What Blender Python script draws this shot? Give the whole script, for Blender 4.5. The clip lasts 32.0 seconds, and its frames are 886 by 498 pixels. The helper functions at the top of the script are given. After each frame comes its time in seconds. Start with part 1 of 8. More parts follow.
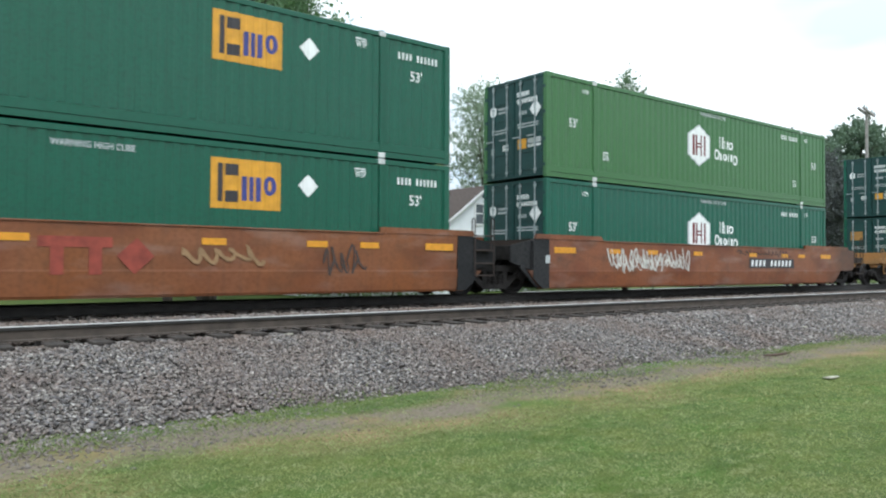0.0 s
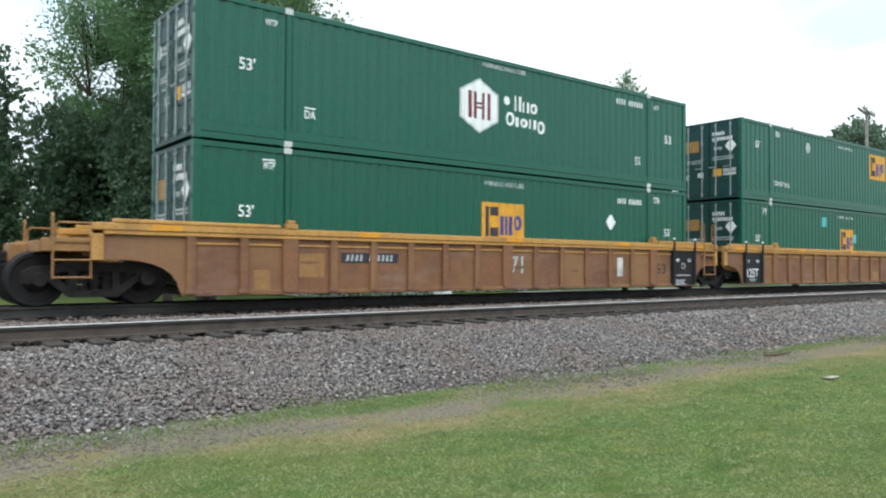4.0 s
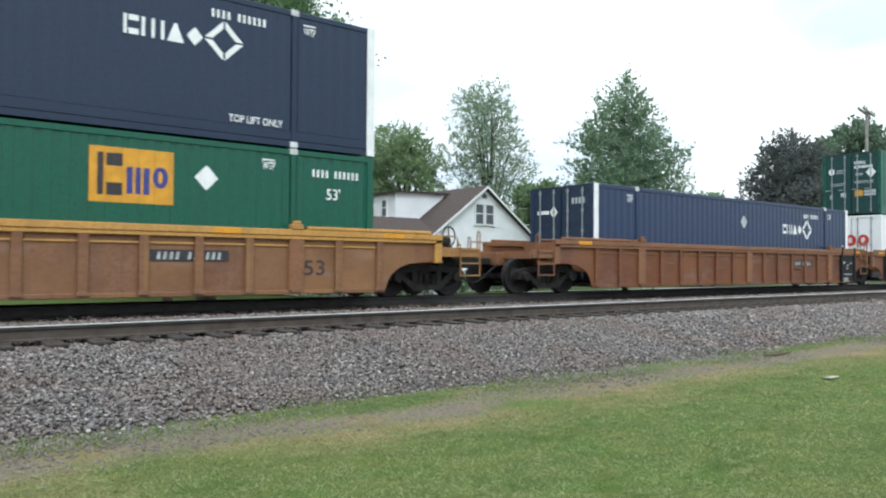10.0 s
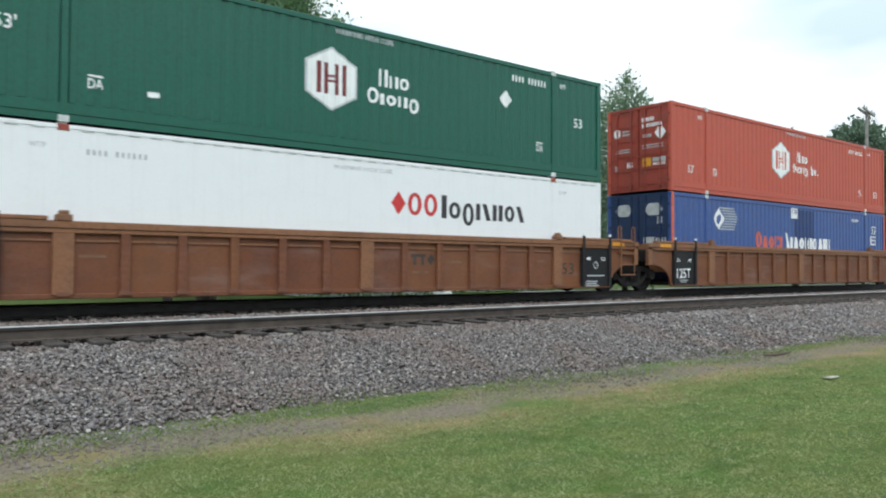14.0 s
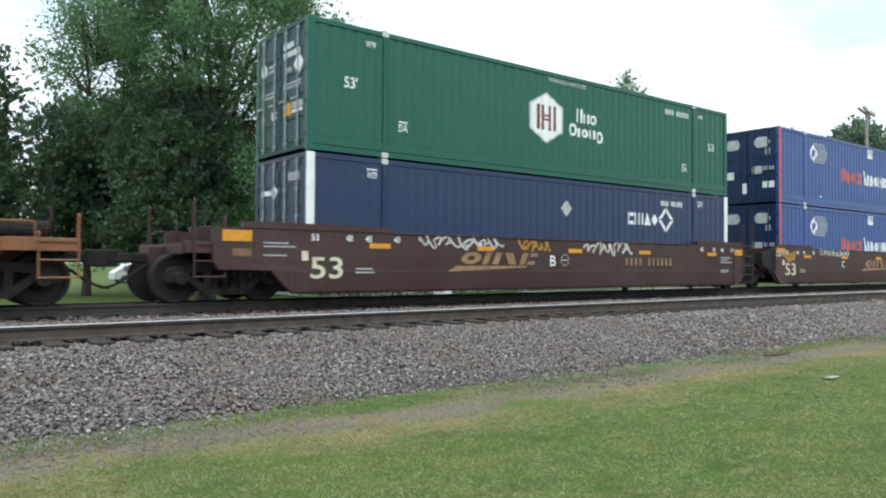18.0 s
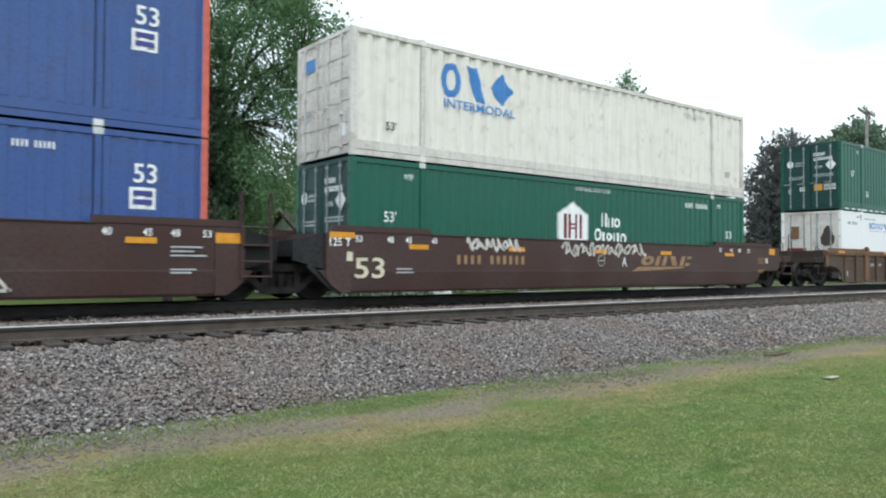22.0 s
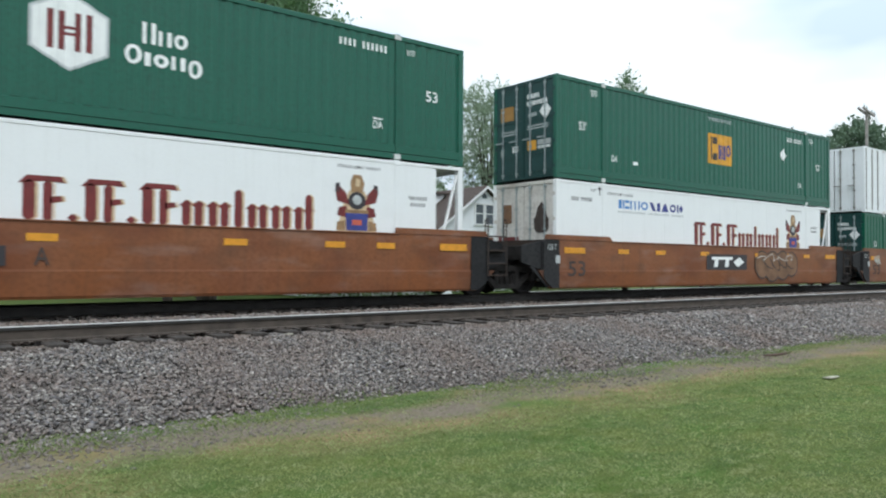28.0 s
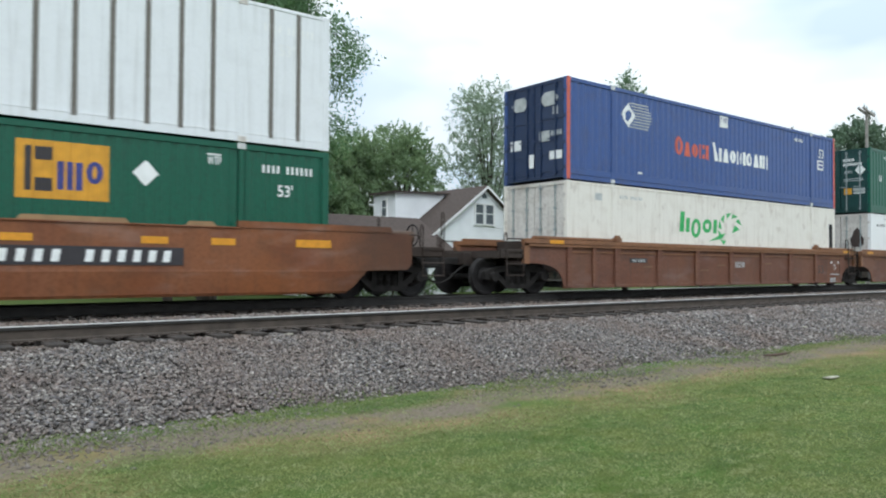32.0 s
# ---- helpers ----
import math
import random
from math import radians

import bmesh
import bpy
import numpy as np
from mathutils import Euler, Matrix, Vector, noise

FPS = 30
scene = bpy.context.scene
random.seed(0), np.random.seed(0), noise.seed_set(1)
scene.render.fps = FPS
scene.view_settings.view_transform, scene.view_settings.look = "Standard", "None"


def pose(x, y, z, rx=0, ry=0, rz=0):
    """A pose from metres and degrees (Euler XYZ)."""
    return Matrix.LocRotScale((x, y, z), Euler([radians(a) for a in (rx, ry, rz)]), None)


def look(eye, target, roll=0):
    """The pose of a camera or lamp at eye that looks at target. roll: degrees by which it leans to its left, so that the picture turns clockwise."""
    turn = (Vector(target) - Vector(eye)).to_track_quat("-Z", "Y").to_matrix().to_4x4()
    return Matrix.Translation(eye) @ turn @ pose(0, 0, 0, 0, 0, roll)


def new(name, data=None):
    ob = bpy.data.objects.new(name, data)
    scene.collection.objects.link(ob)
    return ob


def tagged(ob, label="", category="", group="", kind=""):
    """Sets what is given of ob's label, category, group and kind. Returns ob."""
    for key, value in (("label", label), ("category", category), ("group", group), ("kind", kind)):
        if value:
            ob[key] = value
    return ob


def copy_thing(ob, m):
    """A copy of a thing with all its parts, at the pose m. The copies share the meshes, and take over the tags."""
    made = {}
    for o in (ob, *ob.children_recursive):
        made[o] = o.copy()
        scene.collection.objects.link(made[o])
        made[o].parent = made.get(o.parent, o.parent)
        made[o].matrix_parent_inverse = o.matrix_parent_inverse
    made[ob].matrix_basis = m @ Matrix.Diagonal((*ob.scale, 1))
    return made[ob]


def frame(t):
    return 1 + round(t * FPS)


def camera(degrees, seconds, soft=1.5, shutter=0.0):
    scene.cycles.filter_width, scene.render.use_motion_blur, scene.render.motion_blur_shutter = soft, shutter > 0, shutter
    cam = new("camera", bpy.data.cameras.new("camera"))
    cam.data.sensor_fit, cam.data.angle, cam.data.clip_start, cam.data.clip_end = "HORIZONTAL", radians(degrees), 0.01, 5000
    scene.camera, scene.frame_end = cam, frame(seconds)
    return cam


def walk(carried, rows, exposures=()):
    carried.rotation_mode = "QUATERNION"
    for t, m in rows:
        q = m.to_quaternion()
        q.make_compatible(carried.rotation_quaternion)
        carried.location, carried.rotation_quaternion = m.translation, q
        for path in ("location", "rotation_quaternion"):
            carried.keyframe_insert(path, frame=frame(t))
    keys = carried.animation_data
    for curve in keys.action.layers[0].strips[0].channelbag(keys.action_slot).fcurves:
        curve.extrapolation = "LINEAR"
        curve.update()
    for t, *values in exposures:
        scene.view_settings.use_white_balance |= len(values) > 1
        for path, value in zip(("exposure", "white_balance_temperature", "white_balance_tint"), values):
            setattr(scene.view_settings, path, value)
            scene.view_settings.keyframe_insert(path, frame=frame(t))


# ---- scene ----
cam = camera(61.78, 32.0, soft=2.1, shutter=0.15)
EYE = Vector((0.0, 0.0, 1.6))
AIM = EYE + Vector((0.61527, 0.78800, 0.02246)) * 20.0
# the clip's camera stops down a little while white containers fill its view
EXPOSURES = tuple((t, e + 0.08, 5960, 5) for t, e in ((0.0, -0.22), (9.0, -0.24), (11.0, -0.3), (13.0, -0.45), (14.5, -0.46), (17.0, -0.36), (18.5, -0.28), (21.0, -0.28), (25.0, -0.5), (32.0, -0.5)))
walk(cam, [(0.0, look(EYE, AIM, 0.331)), (32.0, look(EYE, AIM, 0.331))], exposures=EXPOSURES)

# ---- the train's run: metres gone by after t seconds, gathering speed from 8.3 to 10.9 m/s, with the slack running in and out ----
RUN = (266.531, -10.288, 155.7646, -361.5392, 476.2541, -302.4403, 73.563)


def gone(t):
    u = t / 32.0
    return sum(c * u ** (k + 1) for k, c in enumerate(RUN)) + float(np.interp(t, (0.0, 6.0, 7.0, 9.0, 13.0, 17.0, 20.0, 22.0, 23.0, 25.0, 28.0, 29.0, 29.5, 30.0, 31.0, 32.0), (-0.03, -0.03, -0.09, -0.04, -0.02, -0.04, 0.0, -0.05, -0.1, -0.14, -0.04, -0.13, -0.1, 0.17, 0.1, -0.03)))


# ---- sky, sun ----
SUN_EL, SUN_AZ = radians(52), radians(212)      # azimuth from +y towards +x
sun_from = Vector((math.sin(SUN_AZ) * math.cos(SUN_EL), math.cos(SUN_AZ) * math.cos(SUN_EL), math.sin(SUN_EL)))
sun = new("sun", bpy.data.lights.new("sun", "SUN"))
sun.data.energy, sun.data.angle, sun.data.color = 1.35, radians(24), (1.0, 0.985, 0.96)
sun.matrix_world = look(sun_from * 60, (0, 0, 0))

world = bpy.data.worlds.new("overcast_sky")
scene.world = world
world.use_nodes = True
wn, wl = world.node_tree.nodes, world.node_tree.links
wn.clear()


def wnode(kind, **sets):
    n = wn.new(kind)
    for k, v in sets.items():
        n.inputs[k.replace("_", " ")].default_value = v
    return n


w_out = wn.new("ShaderNodeOutputWorld")
w_bg = wnode("ShaderNodeBackground", Strength=1.0)
w_sky = wn.new("ShaderNodeTexSky")
w_sky.sky_type, w_sky.sun_disc = "NISHITA", False
w_sky.sun_elevation, w_sky.sun_rotation = SUN_EL, SUN_AZ
w_dim = wn.new("ShaderNodeVectorMath")
w_dim.operation = "SCALE"
w_dim.inputs["Scale"].default_value = 0.1
wl.new(w_sky.outputs[0], w_dim.inputs[0])
w_tc = wn.new("ShaderNodeTexCoord")
w_sep = wn.new("ShaderNodeSeparateXYZ")
wl.new(w_tc.outputs["Generated"], w_sep.inputs[0])
# overcast: three times as bright overhead as at the horizon
w_rise = wn.new("ShaderNodeMapRange")
w_rise.inputs["From Min"].default_value, w_rise.inputs["From Max"].default_value = 0.0, 1.0
w_rise.inputs["To Min"].default_value, w_rise.inputs["To Max"].default_value = 1.32, 3.0
wl.new(w_sep.outputs["Z"], w_rise.inputs["Value"])
w_map = wn.new("ShaderNodeMapping")
w_map.inputs["Scale"].default_value = (1.0, 1.0, 2.6)
w_map.inputs["Location"].default_value = (0.106, 0.434, 0.096)
wl.new(w_tc.outputs["Generated"], w_map.inputs["Vector"])
w_noise = wnode("ShaderNodeTexNoise", Scale=2.1, Detail=4.0, Roughness=0.5)
wl.new(w_map.outputs[0], w_noise.inputs["Vector"])
w_ramp = wn.new("ShaderNodeValToRGB")
w_ramp.color_ramp.elements[0].position, w_ramp.color_ramp.elements[0].color = 0.36, (0.66, 0.74, 0.86, 1)
w_ramp.color_ramp.elements[1].position, w_ramp.color_ramp.elements[1].color = 0.52, (1.0, 1.0, 0.985, 1)
wl.new(w_noise.outputs["Fac"], w_ramp.inputs["Fac"])
w_lit = wn.new("ShaderNodeVectorMath")
w_lit.operation = "SCALE"
wl.new(w_ramp.outputs["Color"], w_lit.inputs[0])
wl.new(w_rise.outputs["Result"], w_lit.inputs["Scale"])
w_mix = wn.new("ShaderNodeMix")
w_mix.data_type = "RGBA"
w_mix.inputs[0].default_value = 0.88
wl.new(w_dim.outputs[0], w_mix.inputs[6])
wl.new(w_lit.outputs[0], w_mix.inputs[7])
wl.new(w_mix.outputs[2], w_bg.inputs["Color"])
wl.new(w_bg.outputs[0], w_out.inputs["Surface"])


# ---- materials ----
def shader(name, rough=0.6, metal=0.0):
    m = bpy.data.materials.new(name)
    m.use_nodes = True
    nt = m.node_tree
    b = nt.nodes["Principled BSDF"]
    b.inputs["Roughness"].default_value, b.inputs["Metallic"].default_value = rough, metal
    return m, nt, b


def mixrgb(nt, fac, a, b, kind="MIX"):
    n = nt.nodes.new("ShaderNodeMix")
    n.data_type, n.blend_type = "RGBA", kind
    for sock, v in ((n.inputs[0], fac), (n.inputs[6], a), (n.inputs[7], b)):
        if isinstance(v, (int, float)):
            sock.default_value = v
        elif isinstance(v, tuple):
            sock.default_value = (*v[:3], 1)
        else:
            nt.links.new(v, sock)
    return n.outputs[2]


def noise_fac(nt, scale, lo, hi, stretch=(1, 1, 1), detail=4.0, coords="Object"):
    tc = nt.nodes.new("ShaderNodeTexCoord")
    mp = nt.nodes.new("ShaderNodeMapping")
    mp.inputs["Scale"].default_value = stretch
    nz = nt.nodes.new("ShaderNodeTexNoise")
    nz.inputs["Scale"].default_value, nz.inputs["Detail"].default_value = scale, detail
    mr = nt.nodes.new("ShaderNodeMapRange")
    mr.inputs["From Min"].default_value, mr.inputs["From Max"].default_value = lo, hi
    nt.links.new(tc.outputs[coords], mp.inputs[0])
    nt.links.new(mp.outputs[0], nz.inputs["Vector"])
    nt.links.new(nz.outputs["Fac"], mr.inputs["Value"])
    return mr.outputs["Result"]


def relief(nt, b, height, strength, distance):
    n = nt.nodes.new("ShaderNodeBump")
    n.inputs["Strength"].default_value, n.inputs["Distance"].default_value = strength, distance
    nt.links.new(height, n.inputs["Height"])
    nt.links.new(n.outputs[0], b.inputs["Normal"])


def painted(name, colour, dirt=(0.06, 0.045, 0.035), wear=0.35, rough=0.5, streak=0.4, fade=0.25, rust=0.0, grain=0.28, gloss=0.4, end_dark=0.0, scuff=0.0, bays=0.0):
    """Painted steel: faded patches, fine grain, dirt that runs down in streaks, spots of rust; near black towards
    railcar ends, scuff: long pale scrapes, bays: each bay between two ribs repainted in its own tone.
    """
    m, nt, b = shader(name, rough)
    b.inputs["Specular IOR Level"].default_value = gloss
    pale = tuple(min(1.0, c * 0.8 + 0.09) for c in colour)
    dark = tuple(c * (1 - grain) for c in colour)
    c = mixrgb(nt, noise_fac(nt, 0.55, 0.42, 0.75), colour, pale)
    c = mixrgb(nt, fade, colour, c)
    c = mixrgb(nt, noise_fac(nt, 14.0, 0.45, 0.8), c, dark)
    runs = noise_fac(nt, 3.2, 0.52, 0.85, (3.0, 1.0, 0.16), 5.0)
    amount = nt.nodes.new("ShaderNodeMath")
    amount.operation = "MULTIPLY"
    amount.inputs[1].default_value = streak
    nt.links.new(runs, amount.inputs[0])
    c = mixrgb(nt, amount.outputs[0], c, dirt)
    grime = nt.nodes.new("ShaderNodeMath")
    grime.operation = "MULTIPLY"
    grime.inputs[1].default_value = wear
    nt.links.new(noise_fac(nt, 1.7, 0.5, 0.78, (1, 1, 1.6), 6.0), grime.inputs[0])
    c = mixrgb(nt, grime.outputs[0], c, dirt)
    if rust > 0:
        spots = nt.nodes.new("ShaderNodeMath")
        spots.operation = "MULTIPLY"
        spots.inputs[1].default_value = rust
        nt.links.new(noise_fac(nt, 5.0, 0.6, 0.7, (1, 1, 0.5), 8.0), spots.inputs[0])
        c = mixrgb(nt, spots.outputs[0], c, (0.16, 0.055, 0.02))
    if bays > 0:
        tc, sep = nt.nodes.new("ShaderNodeTexCoord"), nt.nodes.new("ShaderNodeSeparateXYZ")
        nt.links.new(tc.outputs["Object"], sep.inputs[0])
        step = nt.nodes.new("ShaderNodeMath")
        step.operation = "MULTIPLY"
        step.inputs[1].default_value = 1 / 1.016
        own = nt.nodes.new("ShaderNodeObjectInfo")
        shift = nt.nodes.new("ShaderNodeMath")
        shift.operation = "MULTIPLY_ADD"
        shift.inputs[1].default_value = 50.0
        whole = nt.nodes.new("ShaderNodeMath")
        whole.operation = "FLOOR"
        nt.links.new(sep.outputs["X"], step.inputs[0])
        nt.links.new(step.outputs[0], whole.inputs[0])
        nt.links.new(own.outputs["Random"], shift.inputs[0])
        nt.links.new(whole.outputs[0], shift.inputs[2])
        dice = nt.nodes.new("ShaderNodeTexWhiteNoise")
        dice.noise_dimensions = "1D"
        nt.links.new(shift.outputs[0], dice.inputs["W"])
        tone = nt.nodes.new("ShaderNodeMath")
        tone.operation = "MULTIPLY"
        tone.inputs[1].default_value = bays
        nt.links.new(dice.outputs["Value"], tone.inputs[0])
        c = mixrgb(nt, tone.outputs[0], c, mixrgb(nt, dice.outputs["Value"], (colour[0] * 0.62, colour[1] * 0.5, colour[2] * 0.6), (colour[0] * 1.35, colour[1] * 1.6, colour[2] * 1.4)))
    if scuff > 0:
        rub = nt.nodes.new("ShaderNodeMath")
        rub.operation = "MULTIPLY"
        rub.inputs[1].default_value = scuff
        nt.links.new(noise_fac(nt, 2.4, 0.54, 0.72, (0.4, 1, 1.3), 7.0), rub.inputs[0])
        c = mixrgb(nt, rub.outputs[0], c, tuple(min(1.0, v * 0.7 + 0.13) for v in colour))
        stain = nt.nodes.new("ShaderNodeMath")
        stain.operation = "MULTIPLY"
        stain.inputs[1].default_value = scuff
        nt.links.new(noise_fac(nt, 1.1, 0.5, 0.68, (0.6, 1, 1.0), 6.0), stain.inputs[0])
        c = mixrgb(nt, stain.outputs[0], c, (colour[0] * 0.55, colour[1] * 0.4, colour[2] * 0.45))
    if end_dark > 0:
        # near black at the ends, thinning out unevenly along the side
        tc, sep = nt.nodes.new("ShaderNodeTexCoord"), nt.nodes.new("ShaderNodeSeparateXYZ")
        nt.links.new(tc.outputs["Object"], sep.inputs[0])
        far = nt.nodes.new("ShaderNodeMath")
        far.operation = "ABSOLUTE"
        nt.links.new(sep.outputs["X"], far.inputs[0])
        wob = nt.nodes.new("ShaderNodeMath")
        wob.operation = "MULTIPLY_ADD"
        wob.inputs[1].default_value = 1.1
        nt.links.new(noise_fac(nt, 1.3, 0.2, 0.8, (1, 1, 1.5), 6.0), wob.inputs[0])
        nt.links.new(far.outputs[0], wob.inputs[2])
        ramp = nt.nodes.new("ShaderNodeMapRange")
        ramp.inputs["From Min"].default_value, ramp.inputs["From Max"].default_value, ramp.inputs["To Max"].default_value = 8.3, 9.6, end_dark
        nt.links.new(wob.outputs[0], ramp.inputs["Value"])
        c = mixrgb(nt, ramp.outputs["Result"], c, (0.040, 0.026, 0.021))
    nt.links.new(c, b.inputs["Base Color"])
    relief(nt, b, noise_fac(nt, 1.4, 0.3, 0.7, (1, 1, 1), 2.0), 0.12, 0.02)
    return m


def plain(name, colour, rough=0.6, metal=0.0, vary=0.25, scale=9.0, gloss=0.5):
    m, nt, b = shader(name, rough, metal)
    b.inputs["Specular IOR Level"].default_value = gloss
    c = mixrgb(nt, noise_fac(nt, scale, 0.35, 0.75), tuple(x * (1 + vary) for x in colour), tuple(x * (1 - vary) for x in colour))
    nt.links.new(c, b.inputs["Base Color"])
    return m


GREEN = painted("green_container_paint", (0.005, 0.098, 0.06), dirt=(0.022, 0.05, 0.038), fade=0.06, wear=0.16, streak=0.2, rough=0.38, gloss=0.46)
GREEN_PALE = painted("sun_faded_green_paint", (0.046, 0.15, 0.045), dirt=(0.04, 0.08, 0.035), fade=0.1, wear=0.15, streak=0.15, rough=0.38, gloss=0.46)
GREEN_DEEP = painted("deep_green_container_paint", (0.003, 0.091, 0.051), dirt=(0.02, 0.045, 0.032), fade=0.06, wear=0.15, streak=0.2, rough=0.38, gloss=0.46)
# teal door green, darkened further for the shade on the end faces
TEAL_SHADED = painted("shaded_green_door_paint", (0.009, 0.052, 0.049), dirt=(0.026, 0.034, 0.036), fade=0.1, wear=0.3, streak=0.25)
NAVY = painted("dark_navy_container_paint", (0.006, 0.021, 0.056), dirt=(0.016, 0.022, 0.036), fade=0.05, wear=0.2, streak=0.2, rough=0.38, gloss=0.46)
NAVY_BLUE = painted("navy_blue_container_paint", (0.012, 0.03, 0.088), dirt=(0.016, 0.022, 0.040), fade=0.05, wear=0.2, streak=0.2, rough=0.38, gloss=0.46)
BLUE = painted("mid_blue_container_paint", (0.04, 0.088, 0.275), fade=0.15, wear=0.25, streak=0.3, rough=0.38, gloss=0.46)
RED = painted("faded_red_container_paint", (0.46, 0.085, 0.05), fade=0.15, wear=0.12, streak=0.2, rough=0.5, grain=0.1)
BLUE_DEEP = painted("deeper_blue_repaint", (0.016, 0.042, 0.15), fade=0.1, wear=0.15, streak=0.2, rough=0.45)
# darker red than the sides, for doors, locking bars and castings
RED_DARK = painted("darker_red_door_paint", (0.30, 0.05, 0.03), wear=0.4, streak=0.4)
WHITE = painted("white_container_paint", (0.8108, 0.8207, 0.8207), dirt=(0.45, 0.43, 0.40), wear=0.06, streak=0.12, rough=0.4, fade=0.0, grain=0.03, gloss=0.4)
CREAM = painted("weathered_cream_white_paint", (0.77, 0.735, 0.67), dirt=(0.36, 0.28, 0.21), wear=0.2, streak=0.45, rough=0.6, fade=0.0, rust=0.22, grain=0.06)
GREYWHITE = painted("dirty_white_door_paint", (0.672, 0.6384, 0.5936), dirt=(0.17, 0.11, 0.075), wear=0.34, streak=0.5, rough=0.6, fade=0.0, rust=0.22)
ALU = painted("bare_aluminium_sheet", (0.7826, 0.8022, 0.8217), dirt=(0.30, 0.29, 0.27), wear=0.1, streak=0.3, rough=0.38, fade=0.0, grain=0.05, gloss=0.4)
ALU_POST = painted("weathered_grey_post_paint", (0.169, 0.156, 0.1365), wear=0.3, streak=0.4, rough=0.6)
ORANGE = painted("worn_orange_railcar_paint", (0.2204, 0.07192, 0.02784), dirt=(0.065, 0.04, 0.028), wear=0.65, streak=0.45, rough=0.45, rust=0.3, gloss=0.35, end_dark=0.62, scuff=0.6)
ORANGE_A = painted("bright_orange_railcar_paint", (0.2226, 0.0777, 0.0273), dirt=(0.075, 0.045, 0.03), wear=0.5, streak=0.4, rough=0.45, rust=0.2, gloss=0.35, end_dark=0.62, scuff=0.45)
ORANGE_CHORD = painted("rubbed_orange_chord_paint", (0.235, 0.104, 0.046), dirt=(0.10, 0.055, 0.035), wear=0.5, streak=0.3, rough=0.6, rust=0.2)
ORANGE_B = painted("dull_orange_railcar_paint", (0.1674, 0.05766, 0.02232), dirt=(0.075, 0.042, 0.03), wear=0.6, streak=0.45, rough=0.62, rust=0.25, bays=0.45, scuff=0.35)
TAN = painted("weathered_tan_railcar_paint", (0.220, 0.102, 0.046), dirt=(0.10, 0.055, 0.038), wear=0.65, streak=0.55, rough=0.65, rust=0.3, bays=0.6, scuff=0.35)
YELLOW = painted("yellow_railcar_chord_paint", (0.52, 0.275, 0.065), dirt=(0.16, 0.085, 0.045), wear=0.5, streak=0.35, rough=0.6)
UMBER = painted("brown_ribbed_railcar_paint", (0.078, 0.046, 0.028), dirt=(0.05, 0.033, 0.025), wear=0.5, streak=0.6, rough=0.7, rust=0.3, bays=0.4, scuff=0.25)
REDBROWN = painted("red_brown_railcar_paint", (0.150, 0.060, 0.034), dirt=(0.07, 0.045, 0.035), wear=0.5, streak=0.6, rough=0.7, rust=0.3, bays=0.3, scuff=0.3)
BROWN = painted("dark_brown_railcar_paint", (0.052, 0.023, 0.019), dirt=(0.035, 0.025, 0.022), wear=0.45, streak=0.4, rough=0.55)
BLACKP = painted("black_panel_paint", (0.017, 0.017, 0.018), dirt=(0.028, 0.025, 0.022), wear=0.25, streak=0.2, rough=0.75, gloss=0.2)
GEAR_TAN = painted("worn_tan_yellow_gear_paint", (0.33, 0.17, 0.055), dirt=(0.12, 0.07, 0.04), wear=0.5, streak=0.4, rough=0.65)
GEAR_SOOT = painted("sooty_dark_brown_gear_paint", (0.045, 0.032, 0.026), dirt=(0.02, 0.017, 0.015), wear=0.5, streak=0.4, rough=0.75, gloss=0.25)
UMBER_CHORD = painted("dull_brown_yellow_chord_paint", (0.17, 0.088, 0.042), dirt=(0.06, 0.038, 0.026), wear=0.5, streak=0.4, rough=0.65)
SOOT = plain("oily_cast_steel", (0.019, 0.017, 0.016), 0.85, 0.0, 0.4, 6.0, 0.2)
STEEL = plain("polished_rail_head_steel", (0.50, 0.49, 0.48), 0.4, 0.5, 0.08, 3.0)
RAILRUST = plain("rusted_rail_steel", (0.060, 0.047, 0.038), 0.85, 0.0, 0.35, 5.0)
# darker rail steel, with the shade under the train put into its colour
RAILDARK = plain("dark_rail_steel", (0.032, 0.029, 0.027), 0.8, 0.0, 0.3, 5.0)
GALV = plain("galvanised_locking_bar", (0.30, 0.34, 0.345), 0.5, 0.3, 0.25, 12.0)
M_WHITE = plain("white_marking_vinyl", (0.80, 0.81, 0.80), 0.5, 0.0, 0.06, 5.0)
M_GREY = plain("grey_worn_marking", (0.42, 0.44, 0.44), 0.6, 0.0, 0.2, 8.0)
M_YEL = plain("amber_marking_panel", (0.62, 0.30, 0.02), 0.5, 0.0, 0.15, 4.0)
M_AMBER = plain("dull_amber_door_panel", (0.30, 0.16, 0.04), 0.6, 0.0, 0.2, 5.0)
M_CREAM = plain("cream_notice_paint", (0.60, 0.55, 0.40), 0.6, 0.0, 0.15, 5.0)
M_REFL = plain("amber_reflector", (0.62, 0.27, 0.015), 0.4, 0.0, 0.15, 8.0)
M_DARK = plain("near_black_marking", (0.030, 0.026, 0.030), 0.55, 0.0, 0.2, 6.0)
M_INDIGO = plain("indigo_marking", (0.035, 0.045, 0.21), 0.55, 0.0, 0.2, 6.0)
M_MAROON = plain("maroon_marking", (0.145, 0.018, 0.018), 0.55, 0.0, 0.2, 6.0)
M_RED = plain("red_marking", (0.50, 0.030, 0.028), 0.5, 0.0, 0.15, 6.0)
M_CORAL = plain("faded_red_marking", (0.52, 0.11, 0.07), 0.6, 0.0, 0.2, 6.0)
M_SKY = plain("mid_blue_marking", (0.045, 0.19, 0.48), 0.5, 0.0, 0.12, 6.0)
M_CYAN = plain("pale_turquoise_patch", (0.10, 0.42, 0.44), 0.5, 0.0, 0.1, 6.0)
